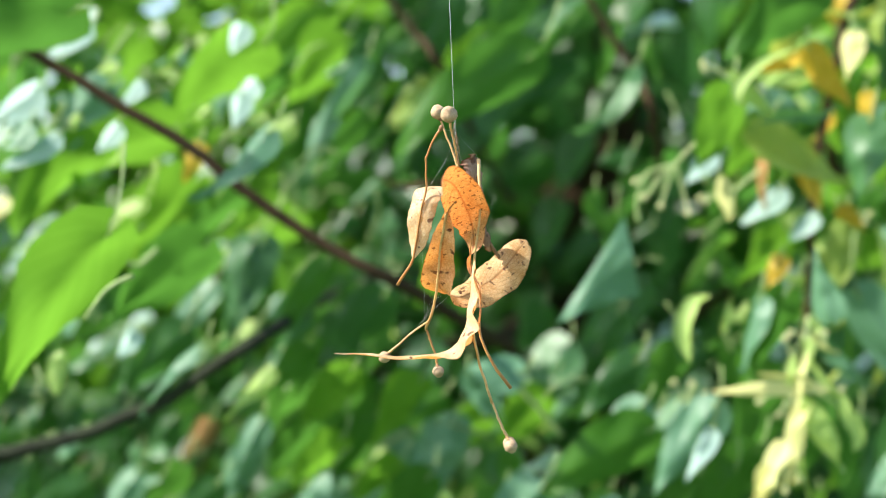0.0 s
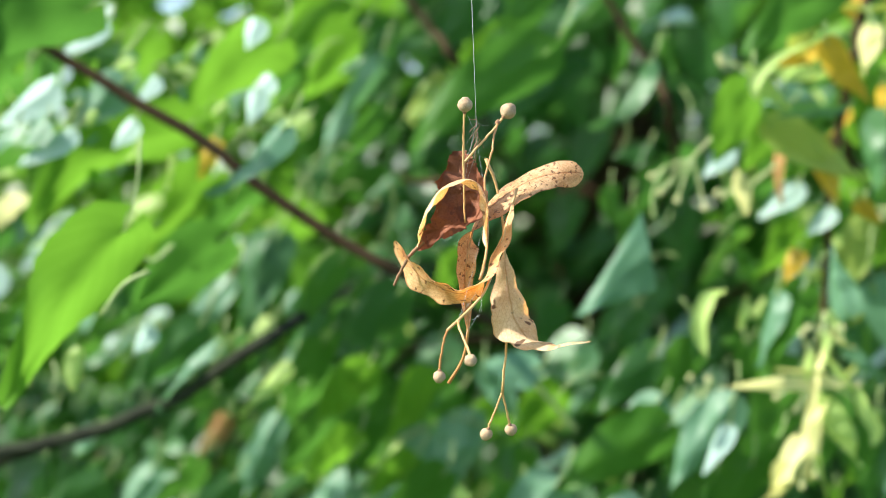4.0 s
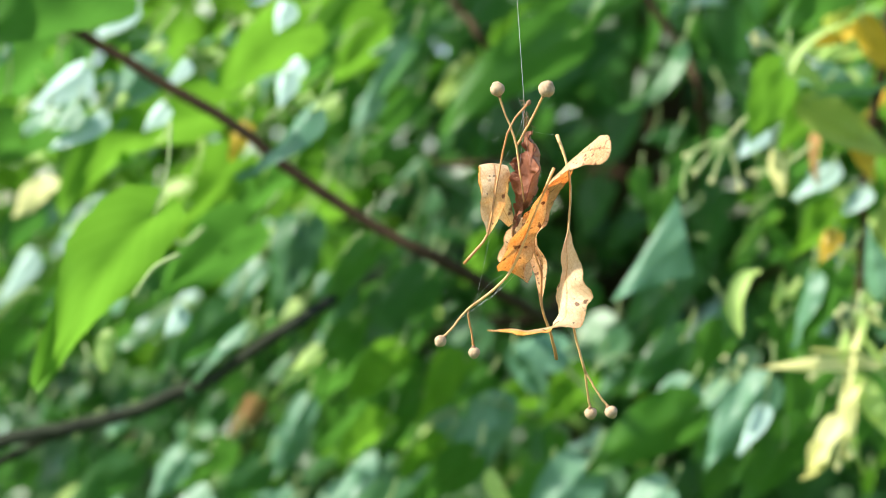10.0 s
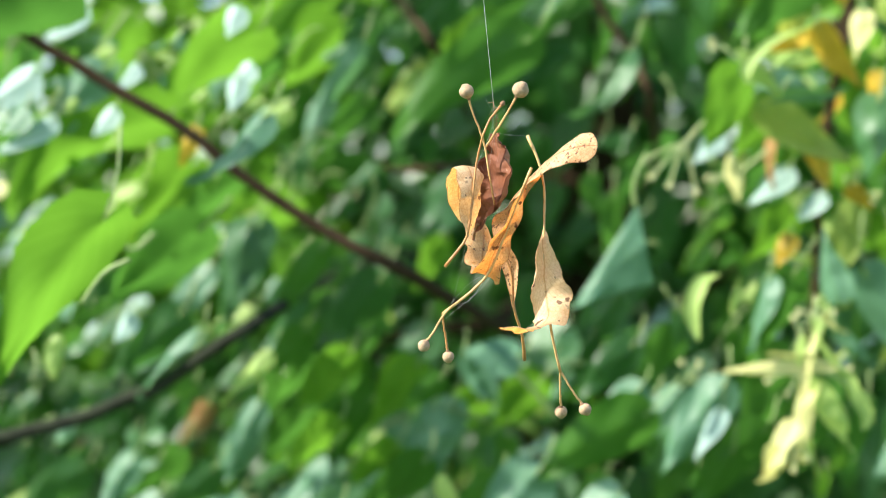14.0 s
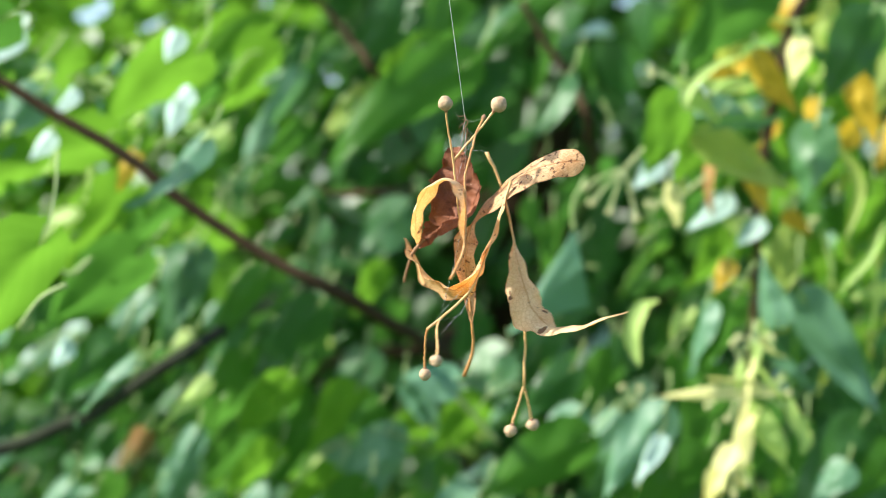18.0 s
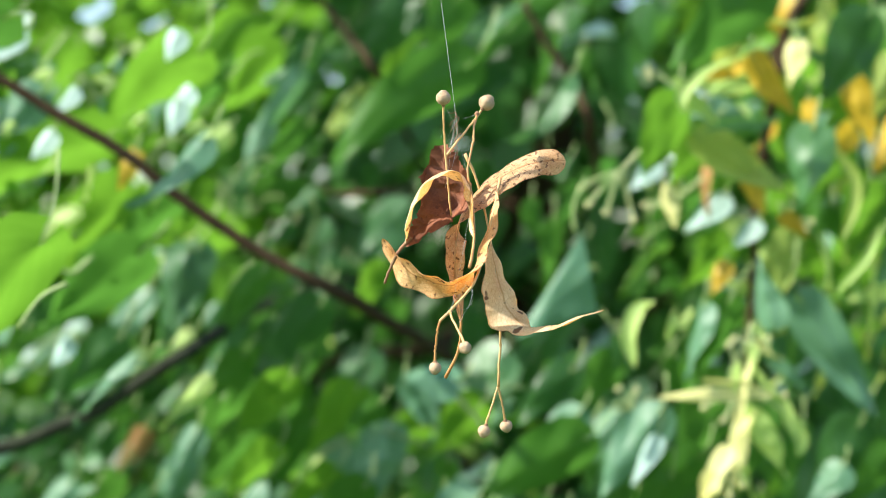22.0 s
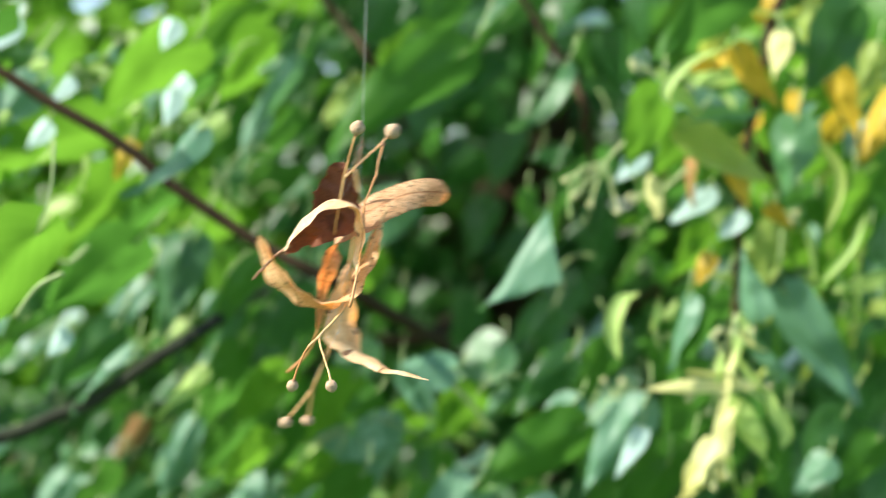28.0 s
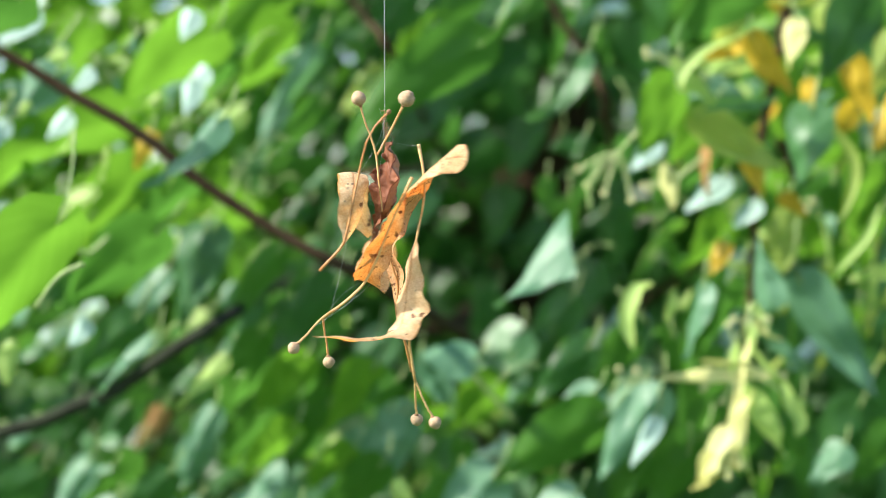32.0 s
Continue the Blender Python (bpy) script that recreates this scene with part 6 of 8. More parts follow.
leaf_at(-0.2627, 2.1009, 1.2444, 0.0721, 204, 50, -18, "green", "flat")
leaf_at(-0.2338, 2.3940, 1.2161, 0.0654, 210, 58, -18, "pale", "flat")
leaf_at(-0.2564, 1.9899, 1.1930, 0.0721, 221, 37, -18, "bright", "flat")
leaf_at(-0.3472, 2.3489, 1.1652, 0.0721, 220, 35, -8, "bright", "wavy")
leaf_at(-0.3240, 1.8532, 1.2204, 0.0721, 225, 37, 2, "green", "flat")
leaf_at(-0.4495, 2.2754, 1.1489, 0.0721, 210, 40, -18, "green", "wavy")
leaf_at(-0.4316, 1.8532, 1.2204, 0.0721, 225, 46, -8, "dark", "wavy")
leaf_at(-0.4928, 1.8346, 1.2386, 0.0721, 233, 50, 2, "dark", "wavy")
leaf_at(-0.2904, 1.9899, 1.2813, 0.0721, 221, 52, -18, "green", "flat")
leaf_at(-0.0860, 1.8346, 1.2392, 0.0721, 217, 56, -18, "green", "flat")
leaf_at(0.0625, 1.9446, 1.6711, 0.0721, 238, 70, -18, "dark", "flat")
leaf_at(0.3217, 1.9446, 1.6114, 0.0721, 238, 60, -18, "pale", "flat")
leaf_at(0.0433, 1.8628, 1.3437, 0.0721, 156, 57, -13, "dark", "flat")
leaf_at(0.1178, 2.0511, 1.3626, 0.0721, 153, 14, 2, "dark", "flat")
leaf_at(0.1369, 2.3940, 1.2221, 0.0541, 197, 58, -3, "lime", "flat")
leaf_at(0.1374, 2.1326, 1.1556, 0.0721, 234, 41, 2, "pale", "flat")
leaf_at(0.2526, 1.8346, 1.2266, 0.0721, 217, 32, -8, "green", "flat")
leaf_at(-0.0106, 1.7100, 1.3016, 0.0749, 189, 50, 2, "glint", "blade")
leaf_at(0.0140, 2.3489, 1.1411, 0.0721, 220, 53, -8, "lime", "wavy")
leaf_at(0.0541, 2.3489, 1.1813, 0.0721, 220, 27, -8, "green", "wavy")
leaf_at(0.3487, 1.7100, 1.4249, 0.1006, 210, 71, -18, "glint", "blade")
leaf_at(0.3505, 1.9446, 1.3830, 0.0721, 212, 26, -18, "green", "flat")
leaf_at(0.4322, 1.7100, 1.3854, 0.0809, 228, 54, 2, "glint", "blade")
petiole([(-0.2405, 1.1500, 1.6112), (-0.2335, 1.1500, 1.6301), (-0.2158, 1.1500, 1.6545)], 0.0014)
petiole([(-0.1944, 1.2000, 1.6275), (-0.1936, 1.2000, 1.6111), (-0.1882, 1.2000, 1.5927)], 0.0011)
petiole([(-0.2170, 1.2000, 1.6317), (-0.2067, 1.2000, 1.6193), (-0.1882, 1.2000, 1.5927)], 0.0011)
petiole([(0.0455, 1.1000, 1.4139), (0.0605, 1.1000, 1.3970), (0.0793, 1.1000, 1.3756)], 0.0018)
petiole([(-0.0487, 1.1500, 1.3609), (-0.0134, 1.1500, 1.3766), (0.0063, 1.1500, 1.3778), (0.0338, 1.1500, 1.3687)], 0.0013)
petiole([(-0.1442, 0.7700, 1.4876), (-0.1563, 0.7700, 1.4813), (-0.1668, 0.7700, 1.4671)], 0.001)
petiole([(-0.1979, 1.0000, 1.5003), (-0.1859, 1.0000, 1.4901), (-0.1723, 1.0000, 1.5003)], 0.0014)
petiole([(0.1417, 1.0500, 1.4659), (0.1493, 1.0500, 1.4555), (0.1608, 1.0500, 1.4437)], 0.0008)
petiole([(-0.2872, 1.1000, 1.6470), (-0.2857, 1.1000, 1.6282), (-0.2872, 1.1000, 1.6056)], 0.0011)
petiole([(-0.1985, 1.2000, 1.6193), (-0.1862, 1.2000, 1.5947), (-0.1800, 1.2000, 1.5824)], 0.0011)

# swaying twig with ripening flower stalks, bracts and yellow leaves
PIVOT = Matrix.Translation((0.30, 1.12, 1.72))
twig = part("twig", tube([Vector(p) - PIVOT.translation for p in [(0.3001, 1.1200, 1.6918), (0.2741, 1.1200, 1.6612), (0.2626, 1.1200, 1.6076), (0.2511, 1.1200, 1.5425), (0.2473, 1.1200, 1.4698), (0.2435, 1.1200, 1.4200)]], [0.004, 0.0034, 0.003, 0.0024], 26, 8, wobble=0.002), BARK, tree, PIVOT, "thin drooping twig with leaves and bracts")


def curved_bract(points, half, tone):
    """A curling strap-shaped bract through the given points; half its width in mm."""
    path = [tuple(1000 * c for c in p) for p in points]
    n = len(path)
    sides = [(0.25, -0.35 + 0.5 * i / n, 0.9 - 0.5 * i / n) if abs(path[-1][0] - path[0][0]) > 40 else (0.9, -0.3, 0.3 - 0.5 * i / n) for i in range(n)]
    return part("bract", strip(path, sides, [0.3 * half, 0.8 * half, half, half, 0.9 * half, 0.7 * half, 0.1 * half], 0.4, 0.12, 0.0, 30, 8, half), LEAF[tone], twig, None, TONE_LABEL.get(tone, ""))


def fruiting_stalk(start, fork, ends, parent=twig):
    """A pale stalk that forks into stalked young fruits."""
    s = part("flower_stalk", tube([start, tuple((a + b) / 2 for a, b in zip(start, fork)), fork], [0.0012, 0.0009, 0.0009], 10, 6), GREEN_STEM, parent, None, "pale green flower stalk")
    for e in ends:
        mid = tuple((a + b) / 2 + c for a, b, c in zip(fork, e, (0.0, 0.0, 0.002)))
        part("pedicel", tube([fork, mid, e], [0.0007, 0.0006, 0.0008], 8, 6), GREEN_STEM, parent, None)
        nb = bmesh.new()
        bmesh.ops.create_icosphere(nb, subdivisions=2, radius=0.0024)
        for v in nb.verts:
            v.co *= 1 + 0.08 * noise.noise(v.co * 700)
        part("young_fruit", nb, GREEN_FRUIT, parent, Matrix.Translation(e))
    return s


leaf_at(0.1903, 1.0200, 1.5938, 0.0383, 140, 30, 0, "lime", "bract", twig)
leaf_at(0.2175, 1.0500, 1.6069, 0.0359, 95, 20, 0, "lime", "bract", twig)
leaf_at(0.2229, 1.0500, 1.5840, 0.0395, 92, 30, 0, "pale", "bract", twig)
leaf_at(0.2071, 1.0800, 1.5484, 0.0406, 190, 58, 0, "brown", "bract", twig)
leaf_at(0.1791, 1.0500, 1.5345, 0.0244, 165, 64, 0, "olive", "bract", twig)
leaf_at(0.2259, 1.0000, 1.3858, 0.0481, 160, 58, 0, "lime", "bract", twig)
leaf_at(0.1952, 1.0000, 1.4166, 0.0649, 272, 20, 0, "cream", "slim", twig)
leaf_at(0.2105, 1.0000, 1.4064, 0.0549, 199, 66, 0, "cream", "slim", twig)
leaf_at(0.2213, 1.0100, 1.4313, 0.0414, 200, 30, 0, "lime", "slim", twig)
leaf_at(0.2368, 1.0100, 1.4106, 0.0449, 150, 60, 0, "lime", "slim", twig)
leaf_at(0.2071, 1.0000, 1.3807, 0.0410, 190, 62, 0, "cream", "slim", twig)
leaf_at(0.2157, 1.0000, 1.3671, 0.0376, 170, 30, 0, "lime", "slim", twig)
leaf_at(0.1954, 0.9900, 1.3677, 0.0343, 211, 37, 4, "cream", "blade", twig)
leaf_at(0.1900, 0.9850, 1.3609, 0.0174, 226, 38, -12, "cream", "folded", twig)
leaf_at(0.1958, 0.9850, 1.3547, 0.0271, 73, 54, -6, "cream", "bract", twig)
leaf_at(0.2346, 1.0000, 1.3839, 0.0367, 152, 0, -18, "lime", "bract", twig)
leaf_at(0.2474, 1.0400, 1.4293, 0.0533, 140, 55, 0, "pale", "bract", twig)
leaf_at(0.2318, 1.0500, 1.4429, 0.0395, 205, 55, 0, "lime", "bract", twig)
leaf_at(0.1816, 1.0500, 1.4573, 0.0215, 20, 20, 0, "lime", "bract", twig)
curved_bract([(0.2182, 1.0000, 1.6228), (0.2026, 1.0000, 1.6168), (0.1887, 1.0000, 1.6088), (0.1801, 1.0000, 1.5994), (0.1784, 1.0000, 1.5908), (0.1860, 1.0000, 1.5867)], 3.6, "lime")
curved_bract([(0.1960, 1.0050, 1.5983), (0.2036, 1.0050, 1.6053), (0.2134, 1.0050, 1.6081), (0.2232, 1.0050, 1.6037)], 3.2, "lime")
curved_bract([(0.2751, 1.0100, 1.5661), (0.2857, 1.0100, 1.5505), (0.2875, 1.0100, 1.5330), (0.2787, 1.0100, 1.5086)], 4.0, "olive")
curved_bract([(0.3034, 1.0100, 1.5191), (0.2964, 1.0100, 1.5016), (0.2858, 1.0100, 1.4876), (0.2752, 1.0100, 1.4771)], 2.8, "lime")
curved_bract([(0.1922, 1.0000, 1.5764), (0.2096, 1.0000, 1.5800), (0.2270, 1.0000, 1.5801), (0.2392, 1.0000, 1.5860)], 2.6, "pale")
curved_bract([(0.2413, 1.0000, 1.4115), (0.2447, 1.0000, 1.3995), (0.2515, 1.0000, 1.3876), (0.2488, 1.0000, 1.3773)], 4.8, "lime")
curved_bract([(0.1881, 0.9900, 1.4252), (0.2000, 0.9900, 1.4245), (0.2152, 0.9900, 1.4232), (0.2253, 0.9900, 1.4157)], 2.7, "cream")
curved_bract([(0.1594, 0.9900, 1.4719), (0.1482, 0.9900, 1.4658), (0.1435, 0.9900, 1.4503), (0.1475, 0.9900, 1.4327)], 5.8, "lime")
fruiting_stalk((0.1799, 1.0400, 1.5892), (0.1461, 1.0400, 1.5537), ((0.1212, 1.0400, 1.5423), (0.1265, 1.0400, 1.5323), (0.1372, 1.0400, 1.5270), (0.1543, 1.0400, 1.5224),))
fruiting_stalk((0.1888, 1.0500, 1.6044), (0.1798, 1.0500, 1.6098), ((0.1654, 1.0500, 1.6181), (0.1665, 1.0500, 1.6145),))
fruiting_stalk((0.2071, 1.0800, 1.5520), (0.1868, 1.0800, 1.5354), ((0.1720, 1.0800, 1.5306), (0.1683, 1.0800, 1.5329),))
fruiting_stalk((0.2274, 1.0300, 1.4299), (0.2221, 1.0300, 1.4159), ((0.1975, 1.0300, 1.4046), (0.2098, 1.0300, 1.3965), (0.2485, 1.0300, 1.4123), (0.2520, 1.0300, 1.3983), (0.2133, 1.0300, 1.4440),))
fruiting_stalk((0.1714, 1.1000, 1.3857), (0.1617, 1.1000, 1.3970), ((0.1538, 1.1000, 1.4109), (0.1658, 1.1000, 1.4101),))
fruiting_stalk((0.2105, 1.0000, 1.3944), (0.2088, 1.0000, 1.3773), ((0.2157, 1.0000, 1.3602), (0.2071, 1.0000, 1.3534), (0.2003, 1.0000, 1.3568),))
fruiting_stalk((0.2274, 1.0300, 1.4581), (0.2256, 1.0300, 1.4440), ((0.2168, 1.0300, 1.4475), (0.2380, 1.0300, 1.4475),))
fruiting_stalk((0.2617, 1.1000, 1.5229), (0.2692, 1.1000, 1.5211), ((0.2842, 1.1000, 1.5229), (0.2805, 1.1000, 1.5173),))

# here too the whitest leaves carry painted glints
hang((0.2296, 1.6669), (0.1783, 1.6165), 1.02, 0.0425, "green", -17.5, 0.2, 0, 0.15, "h", twig)
hang((0.1784, 1.5954), (0.1615, 1.5486), 1.02, 0.0300, "bright", -43, 0.25, 0, 0.15, "h", twig)
hang((0.2056, 1.5799), (0.1817, 1.5415), 1.06, 0.0254, "bright", -38, 0.25, 0, 0.15, "h", twig)
hang((0.2228, 1.5697), (0.1924, 1.5204), 1.10, 0.0226, "green", -30, 0.3, 0, 0.15, "h", twig)
hang((0.2635, 1.5769), (0.2536, 1.5304), 1.02, 0.0314, "pale", 20, 0.25, 0, 0.15, "h", twig)
hang((0.2998, 1.6485), (0.2710, 1.5928), 1.03, 0.0340, "dark", -18, 0.25, 0, 0.15, "h", twig)
hang((0.2287, 1.6230), (0.2517, 1.5862), 1.03, 0.0183, "yellow", 32.5, 0.35, 0.05, 0.15, "h", twig)
hang((0.2602, 1.6357), (0.2536, 1.6074), 1.05, 0.0151, "cream", 35, 0.5, 0, 0.15, "h", twig)
hang((0.2683, 1.5977), (0.2669, 1.5734), 1.05, 0.0115, "yellow", 32.5, 0.35, 0, 0.15, "h", twig)
hang((0.3195, 1.6259), (0.3079, 1.5880), 1.04, 0.0185, "olive", 2.5, 0.5, 0, 0.15, "h", twig)
hang((0.2961, 1.6106), (0.3080, 1.5634), 1.05, 0.0187, "yellow", 35, 0.4, 0, 0.15, "h", twig)
hang((0.3457, 1.5982), (0.3157, 1.5591), 1.07, 0.0307, "yellow", 27.5, 0.35, 0, 0.15, "h", twig)
hang((0.1962, 1.5723), (0.2500, 1.5371), 1.03, 0.0260, "olive", -12.5, 0.3, 0, 0.15, "h", twig)
hang((0.2270, 1.5517), (0.2369, 1.5212), 1.04, 0.0128, "yellow", 25, 0.3, 0, 0.15, "h", twig)
hang((0.2229, 1.5394), (0.1962, 1.5185), 1.10, 0.0173, "glint", 99, 0.7, 0, 0.15, "h", twig)
hang((0.2459, 1.5224), (0.2287, 1.5072), 1.10, 0.0135, "glint", 99, 0.7, 0, 0.15, "h", twig)
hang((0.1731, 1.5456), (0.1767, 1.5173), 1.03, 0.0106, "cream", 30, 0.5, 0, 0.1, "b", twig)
hang((0.1851, 1.5667), (0.1672, 1.5469), 1.15, 0.0157, "glint", 99, 0.7, 0, 0.15, "h", twig)
hang((0.2131, 1.6001), (0.2451, 1.5835), 1.08, 0.0148, "soft", 25, 0.45, 0, 0.15, "h", twig)
hang((0.2113, 1.5999), (0.1997, 1.5786), 1.12, 0.0138, "soft", 35, 0.45, 0, 0.15, "h", twig)
hang((0.2530, 1.5251), (0.2695, 1.5088), 1.05, 0.0108, "yellow", 25, 0.3, 0, 0.15, "h", twig)
hang((0.2690, 1.5215), (0.2371, 1.4937), 1.15, 0.0275, "green", -25, 0.3, 0, 0.15, "h", twig)
hang((0.2309, 1.5093), (0.2037, 1.4745), 1.12, 0.0268, "bright", -38, 0.3, 0, 0.15, "h", twig)
hang((0.2127, 1.4943), (0.2019, 1.4746), 1.04, 0.0121, "yellow", 30, 0.3, 0, 0.15, "h", twig)
hang((0.2689, 1.5130), (0.2613, 1.4675), 1.10, 0.0241, "olive", -17.5, 0.3, 0, 0.15, "h", twig)
hang((0.2381, 1.4586), (0.2253, 1.4979), 1.02, 0.0188, "soft", 35, 0.45, 0, 0.15, "h", twig)
hang((0.2166, 1.4689), (0.1930, 1.4111), 1.05, 0.0316, "green", -25, 0.3, 0.05, 0.15, "h", twig)
hang((0.1983, 1.4656), (0.1840, 1.4227), 1.04, 0.0142, "soft", 50, 0.45, 0, 0.15, "h", twig)
hang((0.2735, 1.4662), (0.3208, 1.3916), 1.08, 0.0340, "soft", 10, 0.45, 0, 0.1, "h", twig)
hang((0.1680, 1.3993), (0.1290, 1.3464), 1.03, 0.0303, "soft", 10, 0.45, 0.04, 0.15, "h", twig)
hang((0.1646, 1.3856), (0.1471, 1.3576), 1.02, 0.0119, "glint", 99, 0.7, 0, 0.15, "h", twig)
hang((0.2189, 1.4167), (0.1894, 1.3524), 1.07, 0.0410, "green", -31, 0.25, 0, 0.15, "h", twig)
hang((0.1967, 1.3695), (0.1514, 1.3318), 1.05, 0.0301, "green", -20, 0.3, 0, 0.15, "h", twig)
hang((0.3209, 1.3818), (0.2897, 1.3278), 1.12, 0.0383, "dark", -8, 0.3, 0, 0.15, "h", twig)
hang((0.3037, 1.3573), (0.2807, 1.3346), 1.10, 0.0226, "soft", 25, 0.45, 0, 0.15, "h", twig)
hang((0.3615, 1.4422), (0.3374, 1.3945), 1.15, 0.0354, "dark", -8, 0.3, 0, 0.15, "h", twig)
hang((0.3184, 1.5090), (0.2888, 1.4687), 1.06, 0.0109, "bright", -38, 0.4, 0, 0.15, "h", twig)
hang((0.2996, 1.5321), (0.3111, 1.5055), 1.10, 0.0226, "green", -25, 0.3, 0, 0.15, "h", twig)
hang((0.3168, 1.5466), (0.3055, 1.5054), 1.08, 0.0258, "bright", -45.5, 0.3, 0, 0.15, "h", twig)
hang((0.3638, 1.5678), (0.3363, 1.5212), 1.12, 0.0306, "green", -30, 0.3, 0, 0.15, "h", twig)
hang((0.3599, 1.5135), (0.3325, 1.4592), 1.12, 0.0306, "pale", 15, 0.3, 0, 0.15, "h", twig)
hang((0.2972, 1.4581), (0.2772, 1.4104), 1.15, 0.0275, "dark", -8, 0.3, 0, 0.15, "h", twig)
hang((0.2717, 1.3861), (0.2605, 1.3414), 1.08, 0.0170, "green", -20, 0.3, 0, 0.15, "h", twig)
hang((0.2544, 1.3974), (0.2429, 1.3357), 1.12, 0.0306, "green", -30, 0.3, 0, 0.15, "h", twig)
hang((0.3383, 1.3686), (0.3114, 1.3307), 1.10, 0.0263, "green", -25, 0.3, 0, 0.15, "h", twig)
hang((0.2389, 1.4346), (0.2602, 1.4118), 1.02, 0.0091, "soft", 35, 0.45, 0, 0.15, "h", twig)
hang((0.1926, 1.4295), (0.2194, 1.3841), 1.10, 0.0226, "green", -25, 0.3, 0, 0.15, "h", twig)
hang((0.2170, 1.4097), (0.2075, 1.3725), 0.98, 0.0074, "cream", 35, 0.3, 0.1, 0.1, "b", twig)
hang((0.2136, 1.4114), (0.2335, 1.3775), 0.98, 0.0114, "lime", 25, 0.3, 0, 0.1, "b", twig)
hang((0.2105, 1.4366), (0.2061, 1.4161), 0.99, 0.0054, "lime", 25, 0.3, 0, 0.1, "b", twig)
hang((0.2215, 1.4519), (0.2370, 1.4366), 0.99, 0.0047, "cream", 35, 0.3, 0.2, 0.1, "b", twig)
hang((0.3071, 1.4470), (0.3009, 1.4273), 1.31, 0.0175, "green", -11.9508, 0.5, 0.0508028, 0.0546104, "h", twig)
hang((0.3589, 1.5930), (0.3466, 1.5633), 1.27, 0.0128, "pale", 40.1629, 0.5, -0.0775752, 0.362989, "h", twig)
hang((0.4457, 1.4494), (0.4169, 1.4321), 1.48, 0.0120, "green", -8.75462, 0.5, -0.0125438, 0.264119, "h", twig)
hang((0.2482, 1.5075), (0.2342, 1.4806), 1.19, 0.0179, "olive", 2.2737, 0.5, 0.0939085, 0.313119, "b", twig)
hang((0.3476, 1.6430), (0.3625, 1.6103), 1.47, 0.0214, "green", -18.4521, 0.5, 0.147421, 0.374693, "h", twig)
hang((0.2027, 1.4802), (0.1871, 1.4629), 1.27, 0.0066, "green", -17.4593, 0.5, 0.0297068, 0.364957, "h", twig)
hang((0.3752, 1.6523), (0.3467, 1.6368), 1.45, 0.0138, "olive", -2.02841, 0.5, -0.0470478, 0.0257554, "h", twig)
hang((0.3237, 1.5872), (0.2987, 1.5686), 1.43, 0.0113, "green", -16.2733, 0.5, -0.0370096, 0.181713, "b", twig)
hang((0.1873, 1.6026), (0.1914, 1.5696), 1.25, 0.0057, "dark", 6.2148, 0.5, -0.0212011, 0.268132, "b", twig)
hang((0.3431, 1.3211), (0.3185, 1.2893), 1.40, 0.0116, "bright", -35.8035, 0.5, -0.102285, 0.145368, "h", twig)
hang((0.3961, 1.4372), (0.3864, 1.4019), 1.39, 0.0194, "bright", -33.5441, 0.5, 0.0181951, 0.174213, "h", twig)
hang((0.2233, 1.5893), (0.1975, 1.5666), 1.25, 0.0156, "bright", -38.144, 0.5, 0.0693198, 0.328939, "h", twig)
hang((0.3095, 1.6316), (0.3077, 1.6055), 1.42, 0.0158, "pale", 44.5686, 0.5, -0.116653, 0.228435, "h", twig)
hang((0.2967, 1.4733), (0.2876, 1.4360), 1.35, 0.0177, "green", -1.54396, 0.5, -0.0564481, 0.142697, "h", twig)
hang((0.3523, 1.7050), (0.3456, 1.6701), 1.31, 0.0133, "olive", -12.1008, 0.5, -0.0325543, 0.164379, "h", twig)
hang((0.2541, 1.5659), (0.2383, 1.5427), 1.27, 0.0139, "pale", 30.1865, 0.5, 0.147559, 0.388734, "h", twig)
hang((0.2299, 1.3852), (0.1945, 1.3673), 1.46, 0.0148, "pale", 37.4396, 0.5, 0.017219, 0.170276, "h", twig)
hang((0.2382, 1.3428), (0.2413, 1.3249), 1.45, 0.0146, "green", -20.8799, 0.5, -0.12705, 0.189394, "h", twig)
hang((0.3044, 1.5522), (0.2906, 1.5337), 1.28, 0.0171, "green", -8.7587, 0.5, -0.129758, 0.312921, "h", twig)
hang((0.2494, 1.4535), (0.2272, 1.4419), 1.33, 0.0126, "lime", 17.2466, 0.5, -0.058129, 0.0286154, "h", twig)
hang((0.3349, 1.6462), (0.3127, 1.6265), 1.47, 0.0166, "green", -5.12584, 0.5, 0.0936724, 0.0573797, "h", twig)
hang((0.3158, 1.5407), (0.3122, 1.5088), 1.29, 0.0110, "green", -1.01534, 0.5, -0.126469, 0.329296, "h", twig)
hang((0.3793, 1.6791), (0.3651, 1.6526), 1.32, 0.0091, "green", -22.5788, 0.5, -0.080663, 0.335112, "b", twig)
hang((0.2165, 1.4238), (0.2008, 1.4231), 1.26, 0.0145, "green", -21.567, 0.5, 0.116863, 0.289174, "h", twig)
hang((0.1941, 1.4984), (0.2081, 1.4703), 1.16, 0.0103, "green", -6.1277, 0.5, -0.03696, 0.347408, "b", twig)
hang((0.2973, 1.5115), (0.2785, 1.4977), 1.49, 0.0178, "green", -24.1025, 0.5, -0.0743728, 0.394303, "h", twig)
hang((0.2009, 1.5437), (0.1957, 1.5120), 1.21, 0.0168, "green", -14.9257, 0.5, -0.10425, 0.303123, "h", twig)
hang((0.2311, 1.5796), (0.2381, 1.5536), 1.49, 0.0076, "lime", 26.7416, 0.5, -0.0586357, 0.185577, "h", twig)
